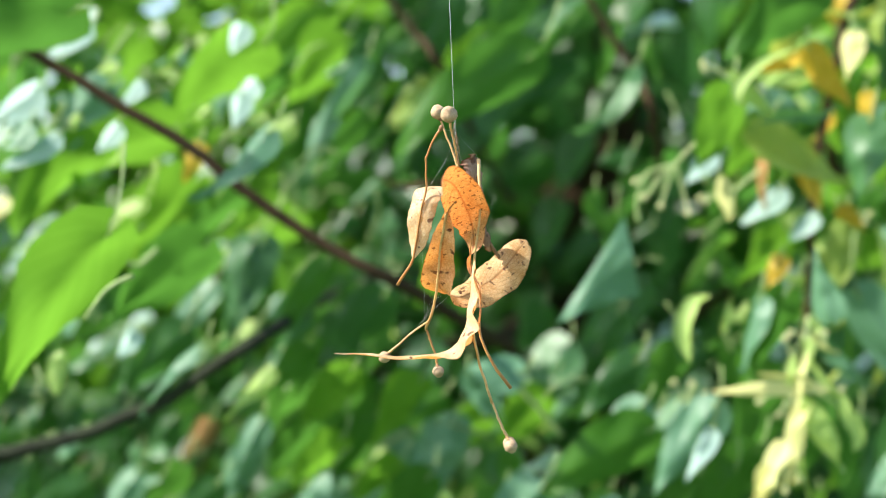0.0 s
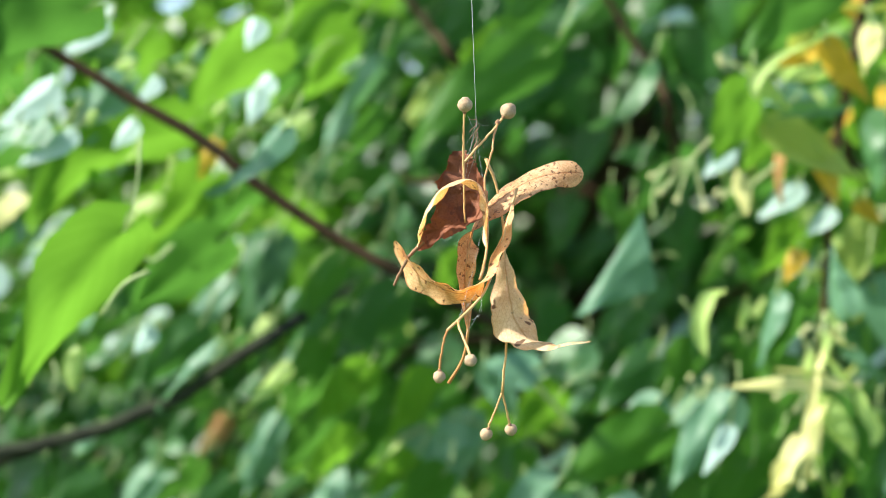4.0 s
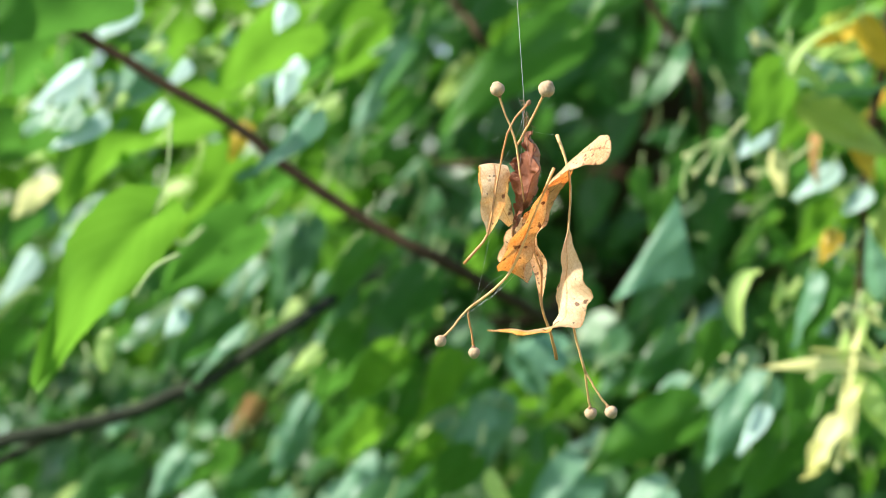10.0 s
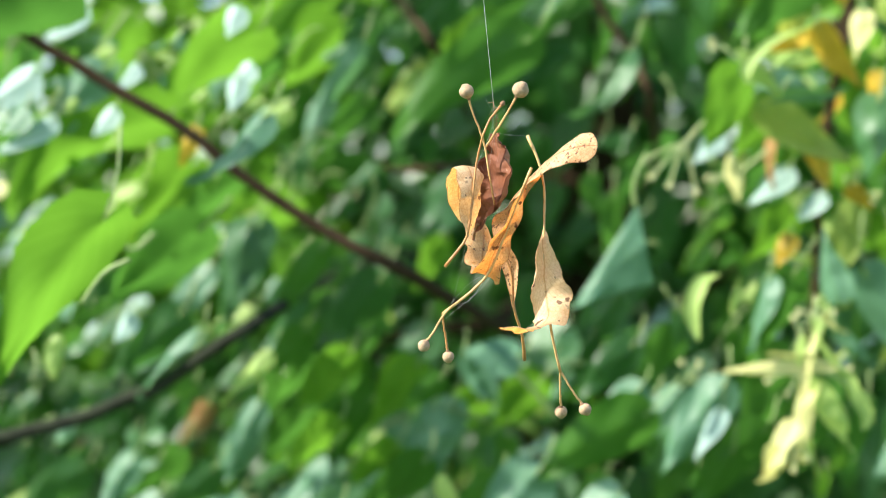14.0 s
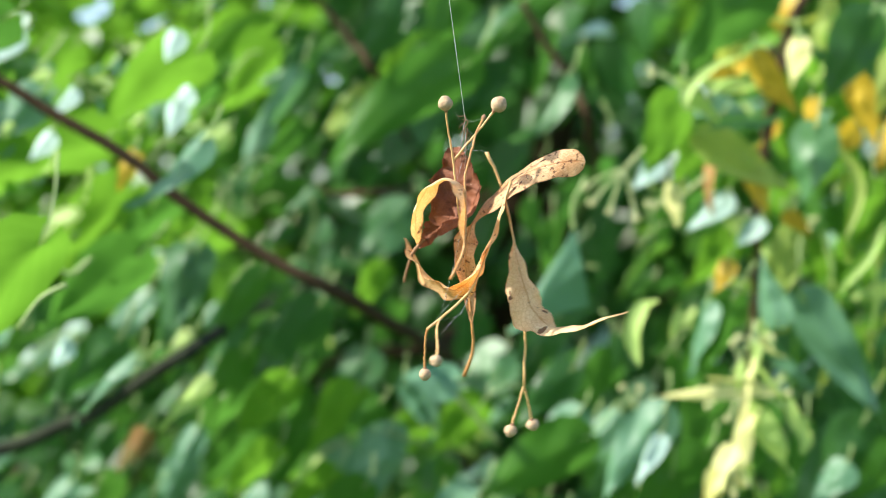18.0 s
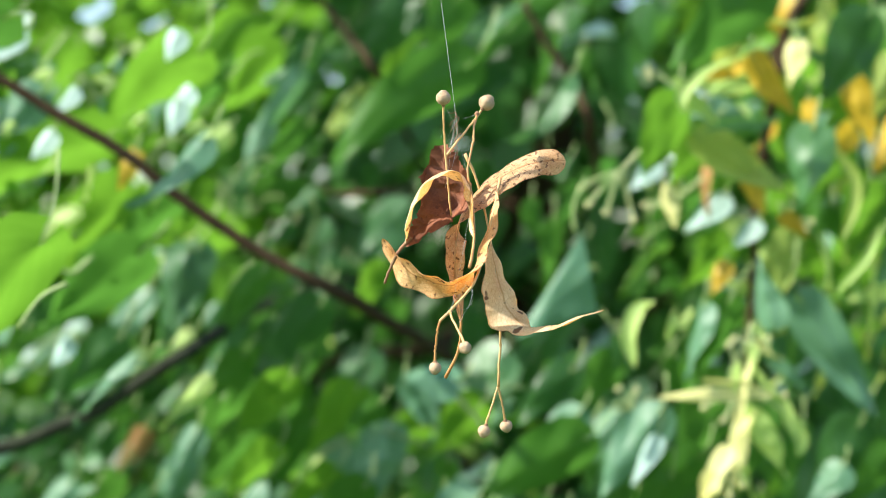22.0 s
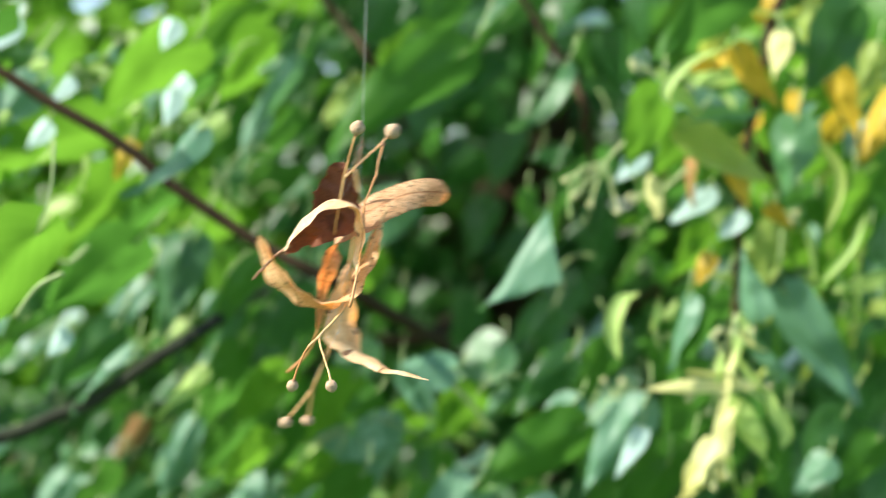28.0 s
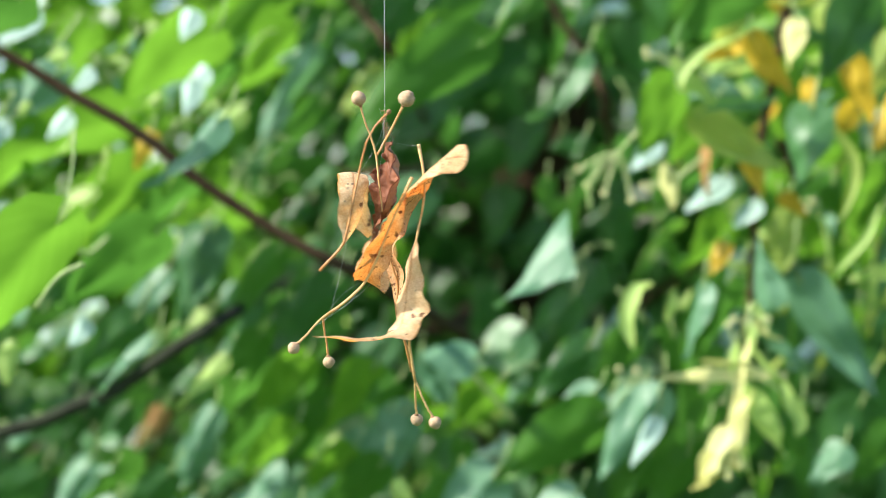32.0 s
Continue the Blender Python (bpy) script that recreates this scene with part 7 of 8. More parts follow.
hang((0.2202, 1.5463), (0.2028, 1.5434), 1.27, 0.0085, "pale", 36.0666, 0.5, -0.0980256, 0.390166, "h", twig)
hang((0.3352, 1.3459), (0.3139, 1.3313), 1.43, 0.0213, "pale", 38.8937, 0.5, -0.127273, 0.340711, "b", twig)
hang((0.3042, 1.6068), (0.2731, 1.5884), 1.27, 0.0178, "green", -17.4264, 0.5, 0.0836809, 0.176485, "h", twig)
hang((0.4162, 1.4123), (0.3935, 1.3846), 1.48, 0.0103, "pale", 25.6486, 0.5, -0.0159909, 0.284415, "h", twig)
hang((0.3400, 1.5157), (0.3315, 1.4905), 1.27, 0.0073, "soft", 56.6734, 0.45, -0.067831, 0.364894, "h", twig)
hang((0.3045, 1.3017), (0.3010, 1.2737), 1.34, 0.0109, "bright", -37.5895, 0.5, -0.0568617, 0.128737, "h", twig)
hang((0.3042, 1.6026), (0.2909, 1.5885), 1.17, 0.0065, "soft", 36.9577, 0.45, 0.107619, 0.112937, "h", twig)
hang((0.3920, 1.5476), (0.3889, 1.5246), 1.25, 0.0141, "green", -2.38026, 0.5, -0.0444807, 0.088628, "h", twig)
hang((0.3459, 1.4483), (0.3462, 1.4312), 1.36, 0.0177, "bright", -27.96, 0.5, 0.0439956, 0.255308, "h", twig)
hang((0.2942, 1.5066), (0.2906, 1.4892), 1.19, 0.0093, "bright", -22.3999, 0.5, -0.0746238, 0.212959, "h", twig)
hang((0.2183, 1.5357), (0.2168, 1.5048), 1.29, 0.0106, "green", -7.22786, 0.5, 0.0268562, 0.33458, "b", twig)
hang((0.2309, 1.6368), (0.2223, 1.6192), 1.33, 0.0200, "pale", 39.1362, 0.5, -0.0724071, 0.380544, "h", twig)
hang((0.4296, 1.4311), (0.4453, 1.4026), 1.45, 0.0116, "bright", -21.7824, 0.5, 0.0560435, 0.214122, "h", twig)
hang((0.3526, 1.3529), (0.3555, 1.3301), 1.19, 0.0108, "pale", 20.3634, 0.5, 0.0515241, 0.180868, "b", twig)
hang((0.2148, 1.5221), (0.2007, 1.5135), 1.36, 0.0086, "bright", -31.6528, 0.5, 0.125165, 0.225305, "h", twig)
hang((0.2888, 1.5856), (0.2998, 1.5513), 1.42, 0.0089, "bright", -19.4392, 0.5, -0.0788528, 0.0761954, "h", twig)
hang((0.3145, 1.4295), (0.3015, 1.3997), 1.16, 0.0088, "olive", -8.1831, 0.5, 0.0269711, 0.110084, "h", twig)
hang((0.2931, 1.4824), (0.2788, 1.4605), 1.29, 0.0131, "soft", 41.8227, 0.45, -0.0170188, 0.035885, "h", twig)
hang((0.3838, 1.6199), (0.3796, 1.5819), 1.43, 0.0159, "soft", 30.1681, 0.45, 0.110857, 0.376301, "h", twig)
hang((0.4052, 1.4395), (0.4066, 1.4129), 1.45, 0.0176, "bright", -20.703, 0.5, 0.021546, 0.0299923, "b", twig)

# small leaves and bracts crowding the twig
crowd = random.Random(21)
for i in range(120):
    u, v = crowd.uniform(0.165, 0.34), crowd.uniform(-0.075, 0.15)
    if u < 0.165 + 0.05 * abs(v - 0.06) / 0.09:
        continue
    y = crowd.uniform(1.1, 1.25)
    kind = crowd.choice(("bract", "slim", "wavy", "folded", "curled", "flat"))
    # sunlit leaves put into colour by more light, yellowish tones
    tone = crowd.choice(("lime", "olive", "bright")) if kind in ("bract", "slim") else crowd.choice(("bright", "olive", "green", "bright", "olive", "bright", "lime", "yellow", "pale", "bright", "soft", "bright", "olive"))
    if tone == "yellow" and v < 0.05:
        tone = "olive"
    leaf_at(u * y, y, EYE[2] + v * y, crowd.uniform(0.018, 0.036) * (1.3 if kind in ("bract", "slim") else 1), crowd.gauss(195, 45), crowd.gauss(0, 45), crowd.gauss(-8, 25), tone, kind, twig)

# leaf that flutters by itself
flutter = hang((0.1148, 1.4962), (0.0687, 1.4552), 1.00, 0.0424, "soft", -5, 0.45, 0, 0.05, "a")
petiole([(0.1183, 1.0000, 1.5154), (0.1176, 1.0000, 1.5311), (0.1251, 1.0000, 1.5482)], 0.001)

# thin leaf stalks arching between the leaves
arcs = random.Random(5)
for i in range(64):
    y = arcs.uniform(1.0, 1.45)
    a = Vector(((arcs.uniform(-0.3, -0.05) if i % 4 else arcs.uniform(-0.05, 0.2)) * y, y, EYE[2] + arcs.uniform(-0.16, 0.16) * y))
    d = Vector((arcs.gauss(-0.7, 0.5), arcs.gauss(0, 0.3), arcs.gauss(-0.7, 0.4))).normalized() * arcs.uniform(0.02, 0.042)
    petiole([tuple(a), tuple(a + 0.5 * d + Vector((-0.15 * d.z, 0, 0.3 * abs(d.x)))), tuple(a + d)], arcs.uniform(0.0005, 0.0008), tree, GREEN_STEM if i % 3 == 1 and a.x < -0.1 else PETIOLE)

# leaves turned edge-on, their lit rims put into pale leaf colours
for i in range(45):
    u = arcs.uniform(-0.3, -0.02) if i % 4 else arcs.uniform(-0.02, 0.17)
    v = arcs.uniform(-0.15 if u > -0.12 else -0.08, 0.155)
    y = arcs.uniform(1.45, 2.05)
    tone = arcs.choice(("soft", "lime", "bright", "glint", "bright", "green"))
    leaf_at(u * y, y, EYE[2] + v * y, arcs.uniform(0.03, 0.06), arcs.gauss(230, 26), arcs.choice((-1, 1)) * arcs.uniform(58, 76), arcs.gauss(-5, 15), tone, "blade" if i % 3 else "folded")

# ---- the rest of the crown ----
rng = random.Random(7)
GAPS = [(-0.1265, 0.0803, 0.0017), (-0.1295, 0.1268, 0.0021), (-0.1945, -0.0598, 0.0044), (-0.2139, -0.0584, 0.0024), (-0.2662, 0.0875, 0.0068), (-0.2526, 0.0875, 0.0027), (-0.2064, 0.0670, 0.0027), (-0.2304, 0.1234, 0.0024), (-0.1808, 0.1302, 0.0017), (-0.1517, 0.0653, 0.0017), (0.0755, -0.0554, 0.0027), (-0.2304, 0.1227, 0.0034), (-0.2652, 0.0837, 0.0055), (-0.2597, 0.0687, 0.0031), (-0.2714, 0.0584, 0.0041), (-0.1312, 0.1439, 0.0017), (-0.1952, -0.0571, 0.0058), (-0.1979, -0.0424, 0.0044), (-0.2143, -0.0612, 0.0031), (0.0851, -0.0485, 0.0048), (-0.1723, 0.1480, 0.0048), (-0.2560, 0.0448, 0.0041), (-0.1500, 0.0362, 0.0034), (-0.0766, 0.1302, 0.0034), (0.1558, 0.1473, 0.0027), (0.2447, -0.1432, 0.0034), (-0.0287, 0.0789, 0.0017)]


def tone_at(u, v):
    """Leaf tone by view direction: the crown's light and shade put into leaf colour."""
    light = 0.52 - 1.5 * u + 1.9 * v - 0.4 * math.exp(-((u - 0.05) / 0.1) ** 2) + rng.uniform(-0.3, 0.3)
    # darker leaves lower left and in the middle, in place of shade
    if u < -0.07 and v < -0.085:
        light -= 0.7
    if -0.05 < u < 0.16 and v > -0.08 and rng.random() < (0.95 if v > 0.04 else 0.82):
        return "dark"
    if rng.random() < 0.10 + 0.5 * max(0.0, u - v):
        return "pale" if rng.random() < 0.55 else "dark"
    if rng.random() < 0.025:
        return "glint" if rng.random() < 0.7 else "lime"
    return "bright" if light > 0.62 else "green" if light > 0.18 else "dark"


def in_gap(u, v, reach):
    return any((u - a) ** 2 + (v - b) ** 2 < (c + reach) ** 2 for a, b, c in GAPS)


def scatter(count, near, far, spread, size, keep):
    """Leaves strewn through a slab of the crown, as (pose, tone, shape)."""
    made = []
    while len(made) < count:
        y = rng.uniform(near, far)
        u, v = rng.uniform(-spread, spread), rng.uniform(-spread * 0.62, spread * 0.62)
        length = rng.uniform(*size)
        if in_gap(u, v, length * 0.2 / y) or not keep(u, v, y):
            continue
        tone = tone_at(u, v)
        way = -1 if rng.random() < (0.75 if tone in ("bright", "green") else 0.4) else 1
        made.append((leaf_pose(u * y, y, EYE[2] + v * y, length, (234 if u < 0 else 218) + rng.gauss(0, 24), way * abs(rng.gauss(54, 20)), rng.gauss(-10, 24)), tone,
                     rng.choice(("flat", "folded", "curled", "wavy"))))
    return made


def clear_of_near(u, v, y):
    return all((u - a) ** 2 + (v - b) ** 2 > 0.016 ** 2 for a, b, c in LEAVES if c < y + 0.25)


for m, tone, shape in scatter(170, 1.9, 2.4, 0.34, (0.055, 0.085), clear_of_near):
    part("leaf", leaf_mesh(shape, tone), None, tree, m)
for tone in ("bright", "green", "dark", "pale", "glint", "lime"):
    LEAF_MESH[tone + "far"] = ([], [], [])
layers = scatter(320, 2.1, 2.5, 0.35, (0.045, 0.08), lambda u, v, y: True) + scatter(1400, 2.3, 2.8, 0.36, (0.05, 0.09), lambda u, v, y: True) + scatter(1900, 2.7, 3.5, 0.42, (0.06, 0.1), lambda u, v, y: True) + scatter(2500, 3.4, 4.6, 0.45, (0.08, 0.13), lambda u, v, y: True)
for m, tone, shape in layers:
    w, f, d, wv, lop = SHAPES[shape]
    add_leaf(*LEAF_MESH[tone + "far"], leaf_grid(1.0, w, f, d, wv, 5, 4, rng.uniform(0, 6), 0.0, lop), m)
for tone in ("bright", "green", "dark", "pale", "glint", "lime"):
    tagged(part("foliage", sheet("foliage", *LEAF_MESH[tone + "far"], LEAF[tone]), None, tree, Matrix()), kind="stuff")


# upper limbs and outer crown, leaves kept off the camera's view and its sunlight
up = random.Random(11)
for k in range(9):
    a, z = k * 2.4, 2.1 + 0.22 * k
    far = 1.35 - 0.1 * k
    branch([(0.28, 2.92, z), (0.28 + 0.5 * far * math.cos(a), 3.0 + 0.5 * far * math.sin(a) * 0.8, z + 0.25), (0.28 + far * math.cos(a), 3.05 + far * math.sin(a) * 0.8, z + 0.42)], [0.03, 0.018, 0.006], name="limb")


# true inside the camera's view, with a margin
def near_view(p):
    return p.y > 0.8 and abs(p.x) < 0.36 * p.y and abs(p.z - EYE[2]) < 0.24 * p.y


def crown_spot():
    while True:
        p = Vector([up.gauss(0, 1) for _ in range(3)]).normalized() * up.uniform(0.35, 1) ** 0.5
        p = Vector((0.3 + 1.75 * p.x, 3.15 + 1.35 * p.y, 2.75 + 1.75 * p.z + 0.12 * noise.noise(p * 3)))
        if p.z > 0.9 and not near_view(p) and not any(near_view(p - SUN_FROM * 0.12 * s) and (p - SUN_FROM * 0.12 * s).y < 2.7 for s in range(1, 24)):
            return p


# a low bough added out of view to shade the foliage's lower left
shade_bough = ([], [], [])
branch([(0.2, 2.86, 1.5), (-0.5, 2.4, 1.62), (-0.95, 1.7, 1.68), (-1.0, 1.25, 1.66)], [0.016, 0.010, 0.006, 0.003], label="unseen added branch under the shading leaves")
for i in range(330):
    y = up.uniform(0.95, 2.5)
    full = 0.04 + 0.13 * math.sin(math.pi * min(1.0, (y - 0.9) / 1.5))
    p = Vector((-0.98 + 0.05 * math.sin(4 * y) + up.gauss(0, full), y, up.gauss(1.66, 0.08)))
    w, f, d, wv, lop = SHAPES["wavy"]
    add_leaf(*shade_bough, leaf_grid(1.0, w, f, d, wv, 4, 2, up.uniform(0, 6), 0.0, lop), leaf_pose(p.x, p.y, p.z, up.uniform(0.07, 0.1), 180 + up.gauss(0, 40), up.gauss(0, 55), up.gauss(-15, 30)))
# a second unseen bough, placed to shade the middle of the foliage
for i in range(240):
    p = Vector((up.gauss(-0.49, 0.085), up.gauss(1.65, 0.14), up.gauss(2.13, 0.09)))
    w, f, d, wv, lop = SHAPES["flat"]
    add_leaf(*shade_bough, leaf_grid(1.0, w, f, d, wv, 4, 2, up.uniform(0, 6), 0.0, lop), leaf_pose(p.x, p.y, p.z, up.uniform(0.07, 0.1), 180 + up.gauss(0, 40), up.gauss(0, 55), up.gauss(-15, 30)))
branch([(0.26, 2.86, 1.9), (-0.1, 2.4, 2.1), (-0.4, 1.8, 2.15), (-0.5, 1.45, 2.12)], [0.014, 0.009, 0.006, 0.003], label="unseen added branch under the upper shading leaves")
tagged(part("foliage", sheet("foliage", *shade_bough, LEAF["green"]), None, tree, Matrix()), kind="stuff")
crown = {tone: ([], [], []) for tone in ("bright", "green", "dark")}
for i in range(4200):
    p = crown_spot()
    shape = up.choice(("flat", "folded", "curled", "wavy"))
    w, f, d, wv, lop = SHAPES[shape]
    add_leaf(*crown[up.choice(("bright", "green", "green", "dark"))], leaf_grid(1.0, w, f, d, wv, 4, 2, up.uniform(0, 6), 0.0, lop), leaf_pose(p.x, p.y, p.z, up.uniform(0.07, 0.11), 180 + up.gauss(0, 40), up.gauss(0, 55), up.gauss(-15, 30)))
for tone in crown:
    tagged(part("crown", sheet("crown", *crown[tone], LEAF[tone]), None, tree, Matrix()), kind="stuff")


# ---- what moves ----
def motions():
    walk(cluster, [
        (0, pose(0.00364, 0.52565, 1.52457, 1.83, 3.65, -60.49)),
        (1, pose(0.00445, 0.53294, 1.52518, 2.62, 3.62, -130.03)),
        (1.5, pose(0.00572, 0.5313, 1.52534, 1.73, 5.15, -154.86)),
        (2, pose(0.00604, 0.5317, 1.5258, 0, 5.75, 177.62)),
        (3, pose(0.00765, 0.53658, 1.52559, -3.53, 3.48, 118.09)),
        (3.5, pose(0.00671, 0.53397, 1.5254, -2.93, 3.6, 87.43)),
        (4.5, pose(0.00724, 0.53366, 1.52525, -2.49, 0.03, 31.02)),
        (5.5, pose(0.00777, 0.53336, 1.5251, -0.62, -0.03, -25.31)),
        (6, pose(0.00833, 0.52735, 1.52462, 2.49, 2.88, -56.41)),
        (7, pose(0.00914, 0.53155, 1.5256, 3.13, 4.44, -120.63)),
        (7.5, pose(0.01053, 0.5343, 1.52599, -1.05, 5.47, 176.91)),
        (8, pose(0.01192, 0.53705, 1.52638, -5.15, 3.31, 115.99)),
        (8.5, pose(0.01133, 0.53511, 1.52617, -3.86, 2.16, 62.88)),
        (9, pose(0.01054, 0.53469, 1.52551, -1.08, 0.01, 7.19)),
        (9.6, pose(0.01169, 0.53451, 1.52573, -0.03, -0.52, -21)),
        (10, pose(0.01246, 0.5344, 1.52587, 0.49, -0.61, -12.3)),
        (10.5, pose(0.01323, 0.53523, 1.52554, -1.42, -1.26, 12.03)),
        (11, pose(0.014, 0.53607, 1.52521, -3.19, -1.45, 17.93)),
        (12, pose(0.01497, 0.5342, 1.52594, -0.26, -1.6, -6.83)),
        (12.5, pose(0.01536, 0.5347, 1.52614, -0.28, -1.65, -7.99)),
        (13, pose(0.01574, 0.53521, 1.52635, -0.5, -1.65, -2.52)),
        (13.5, pose(0.01732, 0.53541, 1.52679, -0.82, -2.15, 4.03)),
        (14.5, pose(0.02047, 0.53582, 1.52768, -0.51, -3.43, -5.96)),
        (15.5, pose(0.02362, 0.53623, 1.52857, -1.22, -4.46, 2.09)),
        (16, pose(0.0252, 0.53644, 1.52901, -2.85, -4.36, 20.43)),
        (16.5, pose(0.02837, 0.53599, 1.53058, -2.85, -5.4, 12.22)),
        (17, pose(0.03328, 0.53555, 1.53051, -5.73, -4.03, 37.26)),
        (17.3, pose(0.03215, 0.53502, 1.53053, -5.66, 1.85, 91.99)),
        (17.5, pose(0.0255, 0.53467, 1.53185, -4.05, 3.35, 114.94)),
        (17.7, pose(0.03063, 0.53432, 1.53055, -4.21, 1.77, 99.97)),
        (18, pose(0.02949, 0.5338, 1.53056, -2.43, -2.59, 34.75)),
        (18.2, pose(0.03298, 0.53357, 1.53401, 2.05, -3.53, -25.08)),
        (18.4, pose(0.04154, 0.53334, 1.5353, 4.78, 0.01, -75.05)),
        (18.6, pose(0.04182, 0.53311, 1.53375, 5.39, 1.48, -83.03)),
        (18.8, pose(0.03577, 0.53288, 1.53146, 6.46, -0.25, -60.16)),
        (19, pose(0.03623, 0.53266, 1.53212, 6.88, -2.69, -37.14)),
        (19.5, pose(0.03705, 0.53402, 1.53136, 5.56, -5.29, -17.48)),
        (20, pose(0.03788, 0.53539, 1.5306, 6.26, -4.95, -25.09)),
        (20.5, pose(0.03169, 0.53622, 1.53031, -1.11, -5.38, 29.97)),
        (21, pose(0.0255, 0.53704, 1.53003, -1.47, -2.96, 24.02)),
        (21.5, pose(0.02605, 0.5365, 1.53101, -3.9, -3.16, 20.2)),
        (22, pose(0.0266, 0.53595, 1.53198, -7.21, 1.08, 55.24)),
        (22.5, pose(0.03067, 0.54089, 1.53241, -0.47, -4.87, 7.01)),
        (23, pose(0.03473, 0.54582, 1.53284, 4.17, -5.51, 12.41)),
        (23.5, pose(0.03503, 0.54534, 1.53133, -0.57, -5.57, 58.9)),
        (24, pose(0.03533, 0.54485, 1.52981, 0.6, -4.28, 50.63)),
        (24.3, pose(0.01905, 0.54549, 1.53001, -2.49, -4.77, 86.99)),
        (24.6, pose(0.00735, 0.54613, 1.53213, -3.22, -5.58, 90)),
        (24.8, pose(0.01903, 0.54655, 1.53499, 0.05, -7.15, 59.8)),
        (25, pose(0.03117, 0.54698, 1.53647, 6.32, -4.67, 6.7)),
        (25.1, pose(0.03964, 0.54685, 1.53998, 7.31, -0.66, -25.25)),
        (25.3, pose(0.06334, 0.54658, 1.53875, 4.85, 4.02, -71.99)),
        (25.5, pose(0.05045, 0.54632, 1.53078, 0.01, 5.27, -125.11)),
        (25.75, pose(0.02326, 0.54599, 1.53328, -3.26, 2.34, 174.86)),
        (26, pose(0.02063, 0.54566, 1.53221, -2.74, -0.73, 113.98)),
        (26.25, pose(0.01799, 0.54534, 1.53115, -1.12, -1.48, 53.01)),
        (26.5, pose(0.01535, 0.54501, 1.53008, -0.56, -1.46, -7.98)),
        (26.75, pose(0.01272, 0.54468, 1.52902, 0.17, -2.23, -68.99)),
        (27, pose(0.01008, 0.54435, 1.52795, 2.52, -2.17, -130.03)),
        (27.25, pose(0.00744, 0.54402, 1.52689, 4.45, 0.98, 169.04)),
        (27.5, pose(0.00481, 0.54369, 1.52582, 2.05, 5.45, 107.72)),
        (27.6, pose(0.01392, 0.54421, 1.52489, 0.94, 3.1, 71.98)),
        (27.7, pose(0.01851, 0.54473, 1.52473, 2.9, 1.86, 49.06)),
        (27.8, pose(0.01713, 0.54524, 1.52536, 5.88, 1.85, 36.25)),
        (27.9, pose(0.00787, 0.54576, 1.5255, 9.4, 0.57, 40.44)),
        (28, pose(-0.00592, 0.54628, 1.5208, 11.14, -6.34, 68.57)),
        (28.1, pose(-0.01767, 0.54469, 1.51954, 6.47, -9.77, 98.04)),
        (28.2, pose(-0.01999, 0.54311, 1.52282, 1.75, -10.5, 125.34)),
        (28.3, pose(-0.00516, 0.54153, 1.52489, -1.99, -9.4, 150.57)),
        (28.4, pose(0.00156, 0.53994, 1.5251, -3.96, -7.67, 170.58)),
        (28.5, pose(0.01109, 0.53836, 1.52476, -4.26, -6.44, -177.53)),
        (28.6, pose(0.00446, 0.53678, 1.52318, -4.18, -5.51, -166.64)),
        (28.7, pose(-0.00063, 0.53519, 1.52222, -4.26, -4.55, -151.75)),
        (28.8, pose(-0.01255, 0.53361, 1.52188, -4.35, -3.75, -134.84)),
        (28.9, pose(-0.01528, 0.53203, 1.52408, -4.26, -3.46, -120.91)),
        (29, pose(-0.00703, 0.53044, 1.52352, -4.33, -3.4, -107.23)),
        (29.1, pose(-0.00225, 0.5313, 1.52255, -4.37, -1.97, -98.98)),
        (29.3, pose(0.00255, 0.53301, 1.52451, -3.52, 0.77, -80.02)),
        (29.4, pose(-0.00614, 0.53386, 1.52457, -2.61, 1.86, -70.02)),
        (29.6, pose(-0.01063, 0.53557, 1.52723, -0.71, 2.98, -60.98)),
        (29.8, pose(-0.00565, 0.53728, 1.52617, -0.26, 3.8, -77.98)),
        (30, pose(-0.00225, 0.53899, 1.52593, -2.86, 4.2, -124.14)),
        (30.1, pose(-0.00431, 0.53814, 1.52669, -3.63, 1.97, -152.06)),
        (30.2, pose(-0.00678, 0.53729, 1.52771, -3.18, -0.3, 173.01)),
        (30.3, pose(-0.00567, 0.53645, 1.52804, -1.77, -1.4, 138.02)),
        (30.4, pose(-0.00291, 0.5356, 1.52703, -0.47, -1.24, 102)),
        (30.5, pose(-0.0008, 0.53475, 1.52535, -0.12, -0.44, 70)),
        (30.6, pose(0.00436, 0.53391, 1.52451, -0.65, 0.07, 35)),
        (30.8, pose(0.00345, 0.53221, 1.52563, -1.91, -1.6, -29.96)),
        (31, pose(-0.00143, 0.53052, 1.52533, 1.84, -3.96, -107.82)),
        (31.1, pose(-0.00284, 0.53102, 1.52619, 3.3, -2.45, -138.06)),
        (31.2, pose(-0.00059, 0.53152, 1.52608, 3.81, -0.58, -168.01)),
        (31.4, pose(0.00517, 0.53253, 1.52554, 2.51, 2.22, 137.05)),
        (31.6, pose(0.0046, 0.53353, 1.52516, 0.39, 2.86, 90)),
        (31.8, pose(0.00211, 0.53454, 1.52579, -1.29, 2.11, 41.96)),
        (32, pose(-0.00292, 0.53554, 1.52553, -2.05, 0.59, -12.21)),
    ])
